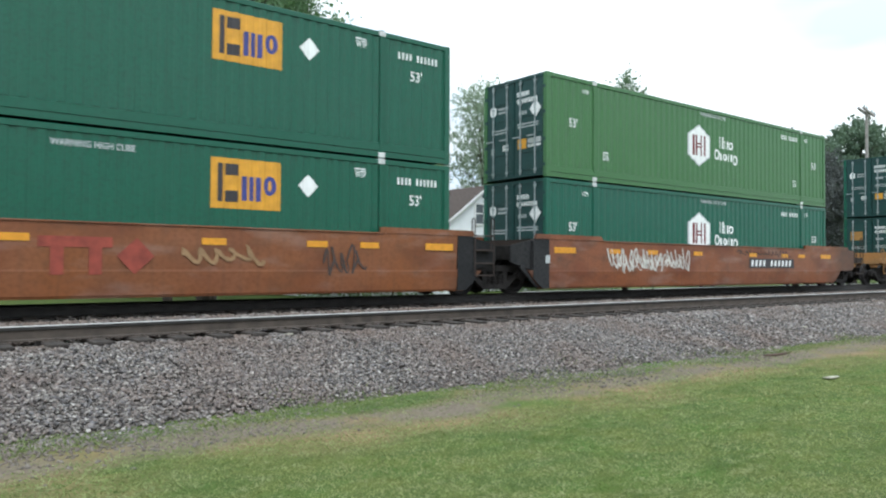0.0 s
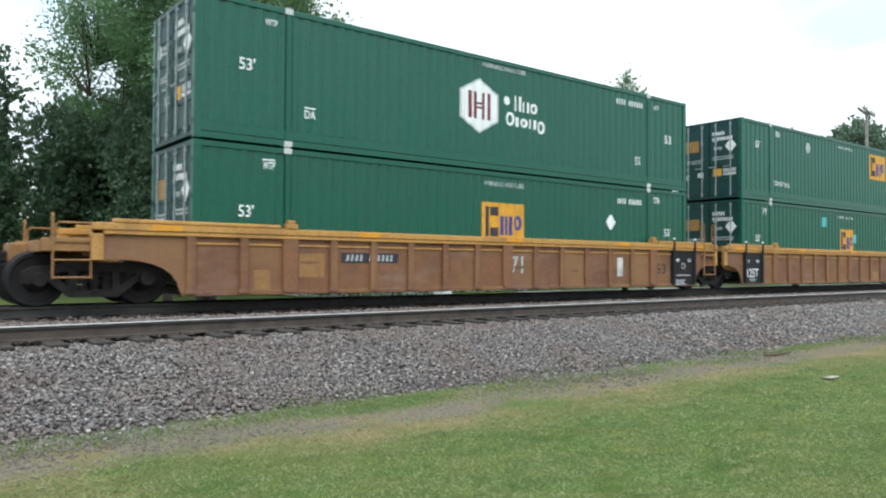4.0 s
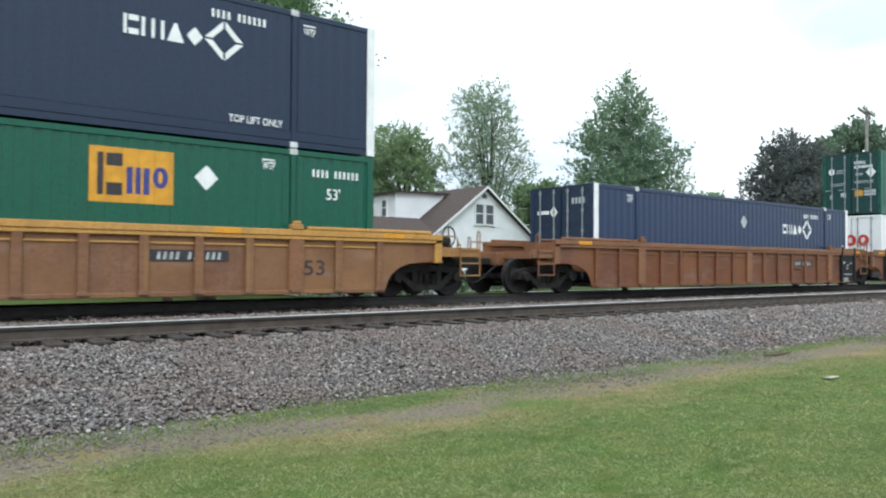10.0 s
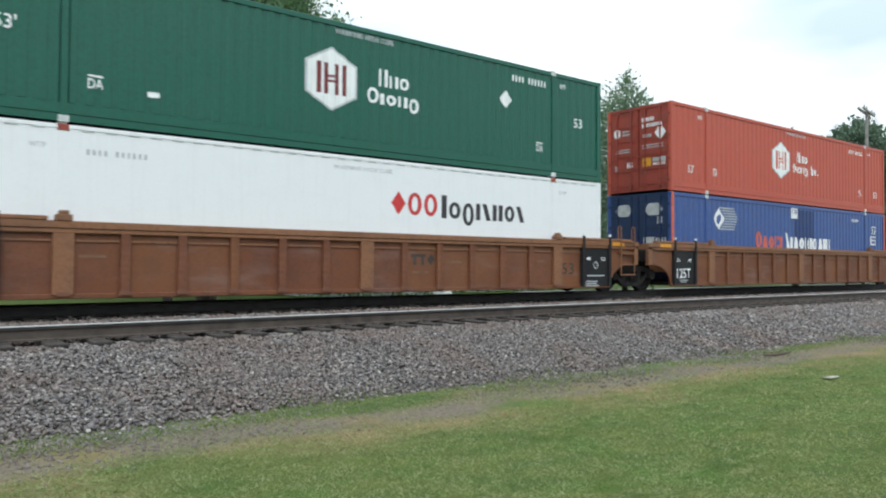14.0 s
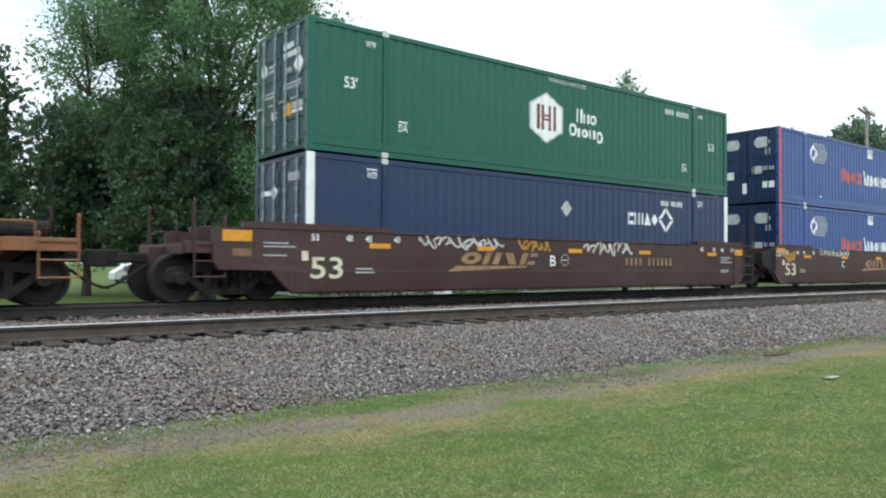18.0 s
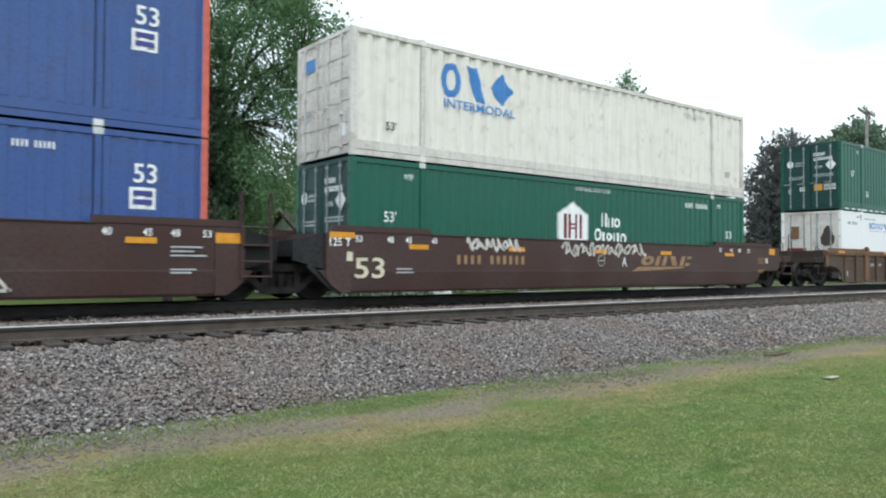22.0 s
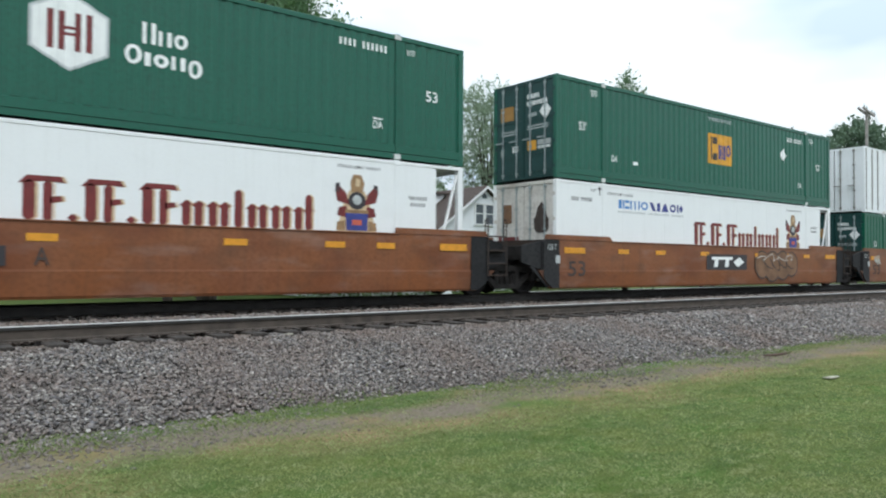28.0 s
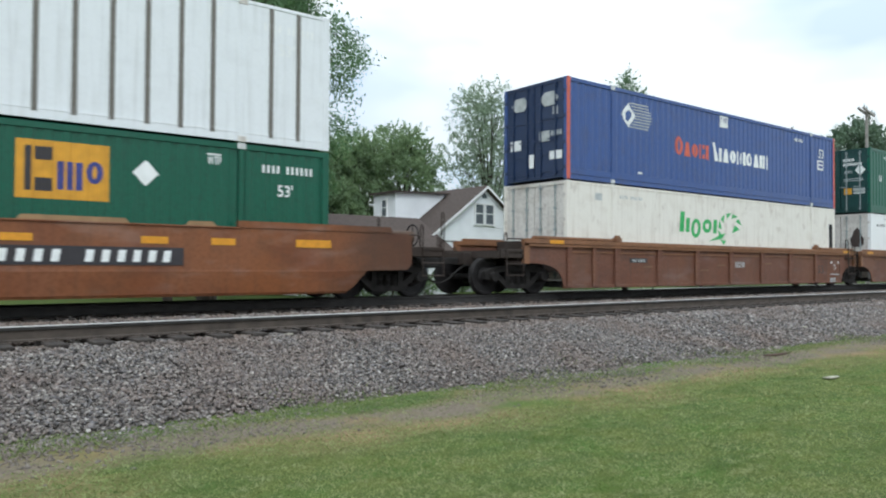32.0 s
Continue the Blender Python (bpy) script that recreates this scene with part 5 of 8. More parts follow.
def ribbed_parts(car, left, right, panel, chord, black_panels):
    lx, rx = (9.9 if left else 9.55), (9.9 if right else 9.55)
    for y in (-1, 1):
        put("side_sheet", shared(("side_sheet", y), lambda bm: box(bm, -8.22, 8.22, min(y * 1.4, y * 1.42), max(y * 1.4, y * 1.42), 0.2, 1.35)), panel, car)
        put("top_chord", shared(("top_chord", y, left, right), lambda bm: [box(bm, -lx, rx, min(y * 1.36, y * 1.52), max(y * 1.36, y * 1.52), 1.36, 1.49),
                                                                           box(bm, -lx, rx, min(y * 1.45, y * 1.5), max(y * 1.45, y * 1.5), 1.28, 1.36)], 0.012), chord, car)
        put("bottom_chord", shared(("bottom_chord", y), lambda bm: [box(bm, -8.3, 8.3, min(y * 1.34, y * 1.46), max(y * 1.34, y * 1.46), 0.15, 0.24)], 0.01), panel, car)
        put("stiffener", shared(("stiffener", y), lambda bm: box(bm, -8.2, 8.2, min(y * 1.419, y * 1.447), max(y * 1.419, y * 1.447), 1.14, 1.175)), chord, car)
        for x0, x1, s2 in ((-lx + 0.35, -6.35, -1), (6.35, rx - 0.35, 1)):
            put("guide_rail", shared(("guide_rail", y, s2, left, right), lambda bm: box(bm, x0, x1, min(y * 1.38, y * 1.53), max(y * 1.38, y * 1.53), 1.49, 1.565), 0.015), chord, car)
        for x in (-6.096, 6.096):
            put("lock_pedestal", shared(("lock_pedestal", y), lambda bm: [box(bm, -0.13, 0.13, min(y * 1.36, y * 1.54), max(y * 1.36, y * 1.54), 1.49, 1.6), box(bm, -0.08, 0.08, min(y * 1.4, y * 1.52), max(y * 1.4, y * 1.52), 1.6, 1.67)], 0.012), chord, car, at=(x, 0, 0))
        for s2, coupled in ((-1, left), (1, right)):
            put("arch_plate", shared(("arch_plate", y, s2, coupled), lambda bm: prism(bm, arch(s2, coupled), y * 1.43, y * 1.4)), panel, car)
            put("end_post", shared(("end_post", y, s2, coupled), lambda bm: [box(bm, s2 * ((9.9 if coupled else 9.55) - 0.1) - 0.1, s2 * ((9.9 if coupled else 9.55) - 0.1) + 0.1, min(y * 1.38, y * 1.5), max(y * 1.38, y * 1.5), 0.82, 1.36)], 0.01), chord, car)
            if not coupled and black_panels is not None:
                put("load_panel", shared(("load_panel", y, s2), lambda bm: box(bm, s2 * 7.65 - 0.52, s2 * 7.65 + 0.52, min(y * 1.42, y * 1.478), max(y * 1.42, y * 1.478), 0.2, 1.26)), BLACKP, car, "black stencilled load panel")
                for k2 in (-0.56, 0.56):
                    put("post_tip", shared(("post_tip", y), lambda bm: box(bm, -0.03, 0.03, min(y * 1.497, y * 1.553), max(y * 1.497, y * 1.553), 1.622, 1.68)), M_WHITE, car, "white post tip", at=(s2 * 7.65 + k2, 0, 0))
                for k2 in (-0.56, 0.56):
                    put("panel_post", shared(("panel_post", y), lambda bm: [box(bm, -0.05, 0.05, min(y * 1.42, y * 1.54), max(y * 1.42, y * 1.54), 0.2, 1.38), box(bm, -0.035, 0.035, min(y * 1.5, y * 1.55), max(y * 1.5, y * 1.55), 1.38, 1.62)]), BLACKP, car, at=(s2 * 7.65 + k2, 0, 0))
    ribs = [(-6.096 + i * 1.016, 0.17 if i in (0, 6, 12) else 0.085) for i in range(13)] if panel != REDBROWN else [(-6.096 + i * 2.032, 0.12) for i in range(7)]
    if left:
        ribs += [(-7.1, 0.085), (-8.15, 0.085)]
    if right:
        ribs += [(7.1, 0.085), (8.15, 0.085)]
    for x, w in ribs:
        for y in (-1, 1):
            put("side_rib", shared(("side_rib", y, w), lambda bm: prism(bm, [(-w, 0.22), (w, 0.22), (w, 1.3), (-w, 1.3)], y * 1.42, y * 1.495), 0.012), {TAN: ORANGE_CHORD, ORANGE_B: ORANGE_CHORD, UMBER: UMBER_CHORD}.get(panel, panel) if w > 0.1 else panel, car, at=(x, 0, 0))
            put("rib_foot", shared(("rib_foot", y), lambda bm: box(bm, -0.11, 0.11, min(y * 1.42, y * 1.51), max(y * 1.42, y * 1.51), 0.2, 0.27)), panel, car, at=(x, 0, 0))


def hand_wheel(bm):
    """A ring with four spokes, upright across the car's end."""
    n, m, cy, cz = 18, 6, -0.6, 1.5
    rings = []
    for i in range(n):
        a = i * math.tau / n
        rings.append([bm.verts.new((10.8 + 0.018 * math.cos(j * math.tau / m), cy + (0.26 + 0.018 * math.sin(j * math.tau / m)) * math.cos(a), cz + (0.26 + 0.018 * math.sin(j * math.tau / m)) * math.sin(a))) for j in range(m)])
    for i in range(n):
        for j in range(m):
            bm.faces.new((rings[i][j], rings[(i + 1) % n][j], rings[(i + 1) % n][(j + 1) % m], rings[i][(j + 1) % m]))
    for q in (0, 1):
        rod(bm, (10.8, cy - 0.25 * math.cos(q * math.pi / 2), cz - 0.25 * math.sin(q * math.pi / 2)), (10.8, cy + 0.25 * math.cos(q * math.pi / 2), cz + 0.25 * math.sin(q * math.pi / 2)), 0.014, 5)


def well_car(kind, left, right, first=False, number=0):
    """One well unit. left and right: True where it ends in a coupler, False where it shares a truck."""
    looks = {"orange": (ORANGE, ORANGE, "smooth-sided worn orange well railcar"), "brown": (BROWN, BROWN, "smooth-sided dark brown well railcar"),
             "tan": (TAN, YELLOW, "ribbed weathered tan well railcar with yellow chord"), "dull": (ORANGE_B, ORANGE_CHORD, "ribbed dull orange well railcar"),
             "umber": (UMBER, UMBER_CHORD, "ribbed brown well railcar with dirty yellow chord"), "redbrown": (REDBROWN, ORANGE_CHORD, "ribbed red-brown well railcar")}
    paint, chord, label = looks[kind]
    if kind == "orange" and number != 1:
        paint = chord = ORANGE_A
    car = new("well_car")
    tagged(car, label, "railcar", "railcars of the train")
    put("well_floor", shared("well_floor", lambda bm: [box(bm, -8.2, 8.2, -1.36, 1.36, 0.17, 0.2)] + [box(bm, x - 0.12, x + 0.12, -1.36, 1.36, 0.2, 0.288) for x in (-8.0, -6.1, -3.0, 0, 3.0, 6.1, 8.0)]), SOOT, car)
    if kind in ("orange", "brown"):
        for y in (-1, 1):
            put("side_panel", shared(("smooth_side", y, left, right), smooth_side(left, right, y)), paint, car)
            put("lower_fold", shared(("lower_fold", y), fold_sheet(left, right, y)), paint, car)
            for x0, x1, s2 in ((-(9.6 if left else 8.7), -5.95, -1), (5.95, 9.6 if right else 8.7, 1)):
                put("guide_rail", shared(("guide_top", y, s2, left, right), lambda bm: prism(bm, [(x0, 1.49), (x1, 1.49), (x1 - s2 * (0.0 if s2 < 0 else 0.05), 1.62), (x0 + (0.05 if s2 < 0 else 0.0), 1.62)] if s2 > 0 else
                                                                                             [(x0, 1.49), (x1, 1.49), (x1 - 0.12, 1.62), (x0 + 0.05, 1.62)], y * 1.44, y * 1.52)), paint, car)
            put("top_flange", shared(("top_flange", y), lambda bm: box(bm, -6.0, 6.0, min(y * 1.36, y * 1.53), max(y * 1.36, y * 1.53), 1.465, 1.495), 0.006), paint, car)
            for s2, coupled in ((-1, left), (1, right)):
                if not coupled:
                    put("end_cover", shared(("end_cover", y, s2), lambda bm: prism(bm, [(s2 * p, q) for p, q in ((8.17, 0.165), (8.41, 0.165), (8.63, 0.31), (8.77, 0.46), (8.77, 1.42), (8.67, 1.487), (8.17, 1.487))], y * 1.509, y * 1.4)), paint if kind == "brown" else BLACKP, car, "near-black end of the side" if kind != "brown" else "")
                    put("end_plate", shared(("end_plate", y, s2), lambda bm: prism(bm, [(s2 * 8.74, 0.66), (s2 * 9.5, 0.86), (s2 * 9.5, 1.3), (s2 * 8.74, 1.46)], y * 1.4, y * 1.36)), BLACKP, car)
                    if s2 < 0:
                        put("brace_rib", shared(("brace_rib", y, s2), lambda bm: prism(bm, [(s2 * 8.45, 0.2), (s2 * 8.6, 0.2), (s2 * 9.2, 0.72), (s2 * 9.1, 0.78)], y * 1.44, y * 1.4)), BLACKP, car)
    else:
        ribbed_parts(car, left, right, paint, chord, None if kind in ("umber", "redbrown") else True)
    gear = {"tan": GEAR_TAN, "orange": GEAR_SOOT, "dull": ORANGE_CHORD, "umber": GEAR_SOOT, "redbrown": GEAR_SOOT}.get(kind, paint)
    end_gear(car, -1, left, gear, kind == "tan")
    end_gear(car, 1, right, gear, kind in ("tan", "brown"))
    if left or first:
        truck(car, -9.75)
    truck(car, 9.75)
    if right:
        lift = 0.08 if kind == "orange" else 0.0
        put("brake_tank", shared(("brake_tank", lift), lambda bm: [rod(bm, (9.95 - lift, -0.6, 1.36 + lift), (10.75, -0.6, 1.36 + lift), 0.17, 14), box(bm, 10.1, 10.6, -0.75, -0.45, 1.13, 1.25 + lift)], 0.0), SOOT if kind != "orange" else UMBER, car)
        put("brake_wheel", shared("brake_wheel", hand_wheel), SOOT, car)
    return car


def reflectors(car, xs, z=1.19, w=0.5, h=0.13):
    for x in xs:
        rect(car, "reflector", M_REFL, X(x), X(x + w), z, h, SKIN, "", 0.01)


def number_board(car, x, z=0.9, w=3.15, h=0.33, y=SKIN):
    b = rect(car, "number_board", M_DARK, X(x), X(x + w), z, h, y, "black board with pale number bars", 0.004)
    key = ("board_bars", x, z, w)

    def make(bm):
        n = 11
        for i in range(n):
            if i == 4:
                continue
            a = X(x) + 0.12 + i * (w - 0.24) / n
            prism(bm, [(a, z - h * 0.32), (a + 0.12 * w / 3, z - h * 0.32), (a + 0.15 * w / 3, z + h * 0.32), (a + 0.03, z + h * 0.32)], y - 0.005, y)
    tagged(put("number_marking", shared(key, make), M_GREY if w < 2 else M_WHITE, b), kind="stuff")


def orange_marks(car, k):
    e = 0.0
    rect(car, "reflector", M_REFL, X(15.28), X(16.1), 1.2, 0.16, SKIN, "", 0.01)
    reflectors(car, (2.4, 4.2, 6.6, 9.98, 12.2, 13.5), 1.2, 0.48, 0.13)
    rect(car, "reflector", M_REFL, X(0.1), X(0.95), 1.2, 0.16, SKIN, "", 0.01)
    rect(car, "notice", M_GREY, X(-0.24), X(-0.07), 0.95, 0.21, SKIN)
    if k == 0:
        bar_name(car, M_FADERED, X(7.2), X(9.1), 0.9, 0.66, SKIN, "large faded red stencilled bars and lozenge")
        squiggle(car, M_GOLD, 41, X(9.6), X(11.2), 0.95, 0.4, loops=5, r=0.03)
        squiggle(car, M_SOOTY, 42, X(12.6), X(13.6), 0.85, 0.7, loops=5, r=0.02)
    if k == 1:
        number_board(car, 9.97, 0.91)
        squiggle(car, M_CHALK, 11, X(2.3), X(6.4), 0.98, 0.75, loops=20, r=0.022)
        squiggle(car, M_CHALK, 12, X(2.6), X(6.0), 0.9, 0.5, loops=14, r=0.014)
        squiggle(car, M_SOOTY, 14, X(9.2), X(12.8), 1.28, 0.25, loops=14, r=0.015)
    if k == 12:
        number_board(car, 3.16, 0.88)
        txt(car, "A", M_SOOTY, X(6.72), X(6.95), 0.88, 0.3, SKIN)
    if k == 13:
        nb = rect(car, "number_board", M_DARK, X(6.93), X(9.4), 0.94, 0.52, SKIN, "black board with white block shapes", 0.004)
        bar_name(nb, M_WHITE, X(7.15), X(9.18), 0.94, 0.34, SKIN - 0.006, lean=0.25)
        puffs = ((10.45, 0.86, 0.46), (11.15, 0.8, 0.52), (11.9, 0.84, 0.5), (12.55, 0.88, 0.42))

        def puff(bm, grow, y):
            xs = [10.0 - grow + (3.0 + 2 * grow) * (0.5 - 0.5 * math.cos(math.pi * i / 40)) for i in range(41)]
            rows = [(x, [math.sqrt(max(0.0, (gr + grow) ** 2 - (x - gx) ** 2)) + 1j * gz for gx, gz, gr in puffs if abs(x - gx) < gr + grow]) for x in xs]
            rows = [(x, max(q.imag + q.real for q in hs), min(q.imag - q.real for q in hs)) for x, hs in rows if hs]
            prism(bm, [(X(x), lo) for x, hi, lo in rows] + [(X(x), hi + 0.002) for x, hi, lo in rows[::-1]], y, y + 0.003)
        blot = put("graffiti", shared("graffiti_outline", lambda bm: puff(bm, 0.055, SKIN)), M_SOOTY, car, "rounded brown graffiti with dark outline")
        put("graffiti_fill", shared("graffiti_fill", lambda bm: puff(bm, 0.0, SKIN - 0.004)), M_BUFF, blot)
        squiggle(car, M_SOOTY, 17, X(10.5), X(12.6), 0.85, 0.5, loops=4, r=0.018, y=SKIN - 0.01)
        squiggle(car, M_CHALK, 18, X(10.2), X(12.8), 1.1, 0.3, loops=4, r=0.01, y=SKIN - 0.01)
    if k in (13, 14):
        txt(car, "53", M_SOOTY, X(0.25), X(0.96), 0.7, 0.42, SKIN)
        txt(car, "125 T", M_GREY, X(-0.55), X(-0.3) + 0.1, 1.28, 0.16, SKIN)
    if k == 14:
        number_board(car, 9.82, 0.9)
        squiggle(car, M_CHALK, 21, X(0.4), X(1.0), 1.12, 0.4, loops=6, r=0.022, y=SKIN - 0.008)
        squiggle(car, M_CHALK, 22, X(4.6), X(6.6), 1.22, 0.3, loops=9, r=0.014)
        squiggle(car, M_GOLD, 23, X(2.2), X(4.2), 1.05, 0.5, loops=6, r=0.02)
        for x0, x1 in ((2.4, 3.2), (4.4, 6.2), (7.6, 9.2), (10.2, 12.0), (13.0, 13.6)):
            put("liner_strip", shared(("liner_strip", x0), lambda bm: prism(bm, [(X(x0), 1.49), (X(x1), 1.49), (X(x1) - 0.08, 1.58), (X(x0) + 0.08, 1.58)], -1.52, -1.47)), M_GOLD, car)


def brown_marks(car, k):
    txt(car, "53", M_CREAM, X(0.0), X(0.78), 0.7, 0.46, SKIN)
    if k == 8:
        rect(car, "reflector", M_REFL, X(-1.9), X(-1.3), 1.33, 0.22, SKIN, "", 0.01)
        rect(car, "notice", M_BUFF, X(-1.7), X(-1.3), 1.0, 0.16, SKIN)
        for z, w in ((1.2, 0.55), (1.13, 0.7), (0.95, 0.5)):
            rect(car, "text_marking", M_GREY, X(-1.05), X(-1.05 + w), z, 0.025, SKIN)
    else:
        rect(car, "reflector", M_REFL, X(-0.62), X(0.0), 1.41, 0.13, SKIN, "", 0.01)
        txt(car, "125 T", M_WHITE, X(-0.62), X(-0.1), 1.26, 0.18, SKIN)
    rect(car, "notice", M_CREAM, X(-0.2), X(-0.05), 0.95, 0.2, SKIN)
    for x, b in ((0.02, "53"), (0.85, "48"), (1.35, "45"), (2.1, "40"), (14.2, "40"), (14.9, "45"), (15.4, "48"), (16.0, "53")):
        txt(car, b, M_WHITE, X(x), X(x + 0.17), 1.34, 0.14, SKIN)
    reflectors(car, (1.46, 4.6, 7.9, 11.0, 14.6), 1.19, 0.55, 0.11)
    rect(car, "reflector", M_REFL, X(17.5), X(17.88), 1.33, 0.22, SKIN, "", 0.01) if k == 10 else rect(car, "reflector", M_REFL, X(16.25), X(16.75), 1.27, 0.2, SKIN, "", 0.01)
    for z, x0, x1 in ((1.08, 15.4, 16.15), (1.0, 15.4, 15.95), (0.92, 15.4, 16.25), (0.66, 15.4, 16.0), (0.6, 15.4, 15.9), (0.6, 1.1, 1.7), (0.68, 1.1, 1.65)):
        far = 1.3 if k == 10 and x0 > 10 else 0.0
        rect(car, "text_marking", M_GOLD if far else M_GREY, X(x0 + far), X(x0 + far + (x1 - x0) * 0.8), z, 0.03, SKIN)
    if k == 10:
        rect(car, "notice", M_CREAM, X(17.22), X(17.38), 1.0, 0.18, SKIN)
    # slanted gold name with a swoosh under it
    bx = {8: 3.66, 9: 6.44, 10: 9.6}[k]
    blocks(car, M_GOLD, "OUSE", X(bx + 0.3), X(bx + 2.95), 0.95, 0.3, SKIN, lean=0.5, stroke=0.3)
    slab(car, "swoosh", M_GOLD, [(X(bx), 0.62), (X(bx + 2.6), 0.72), (X(bx + 2.65), 0.77), (X(bx + 0.3), 0.76)], SKIN, "gold swoosh stripe")
    lx = {8: 7.17, 9: 4.64, 10: 9.12}[k]
    txt(car, {8: "B", 9: "C", 10: "A"}[k], M_WHITE, X(lx), X(lx + 0.22), 0.91, 0.28, SKIN)
    rx = {8: 7.75, 9: 10.0, 10: 8.2}[k]
    put("round_marking", shared(("round_mark", k), lambda bm: [box(bm, X(rx) + 0.15 * math.cos(a * math.tau / 12) - 0.018, X(rx) + 0.15 * math.cos(a * math.tau / 12) + 0.018, SKIN, SKIN + 0.005, 0.93 + 0.15 * math.sin(a * math.tau / 12) - 0.018, 0.93 + 0.15 * math.sin(a * math.tau / 12) + 0.018) for a in range(12)] + [box(bm, X(rx) - 0.14, X(rx) + 0.14, SKIN, SKIN + 0.005, 0.915, 0.945)]), M_GREY, car)
    nx = {8: 10.32, 9: 12.9, 10: 2.84}[k]
    if k != 9:
        bars(car, M_GOLD, X(nx), X(nx + 2.36), 0.91, 0.22, 11, SKIN, gap_at=(4,))
    if k == 8:
        squiggle(car, M_CHALK, 31, X(2.8), X(5.4), 1.34, 0.36, loops=11, r=0.022)
        squiggle(car, M_CHALK, 32, X(8.54), X(10.65), 1.3, 0.45, loops=8, r=0.026)
        squiggle(car, M_OCHRE, 33, X(6.0), X(7.2), 1.3, 0.35, loops=6, r=0.02)
    if k == 9:
        squiggle(car, M_CHALK, 34, X(2.7), X(5.3), 1.36, 0.32, loops=11, r=0.022)
        squiggle(car, M_CHALK, 35, X(9.16), X(10.5), 0.55, 0.44, loops=6, r=0.022, y=SKIN - 0.004)
        squiggle(car, M_OCHRE, 36, X(-0.05), X(0.75), 1.18, 0.38, loops=6, r=0.03)
        put("graffiti", shared("graffiti_triangle", lambda bm: [prism(bm, p, SKIN - 0.004, SKIN) for p in (
            [(X(11.1), 0.28), (X(11.16), 0.28), (X(12.0), 1.46), (X(11.94), 1.46)], [(X(12.84), 0.28), (X(12.78), 0.28), (X(11.94), 1.46), (X(12.0), 1.46)],
            [(X(11.1), 0.28), (X(12.84), 0.28), (X(12.84), 0.34), (X(11.1), 0.34)], [(X(11.5), 0.7), (X(12.4), 0.7), (X(12.2), 0.92), (X(11.7), 0.92)],
            [(X(11.6), 0.42), (X(12.3), 0.42), (X(12.35), 0.56), (X(11.55), 0.56)])]), M_CHALK, car, "pale triangular graffiti figure")
    if k == 10:
        squiggle(car, M_CHALK, 37, X(3.2), X(5.0), 1.3, 0.4, loops=9, r=0.03)
        squiggle(car, M_CHALK, 38, X(6.6), X(10.2), 1.24, 0.42, loops=16, r=0.026)


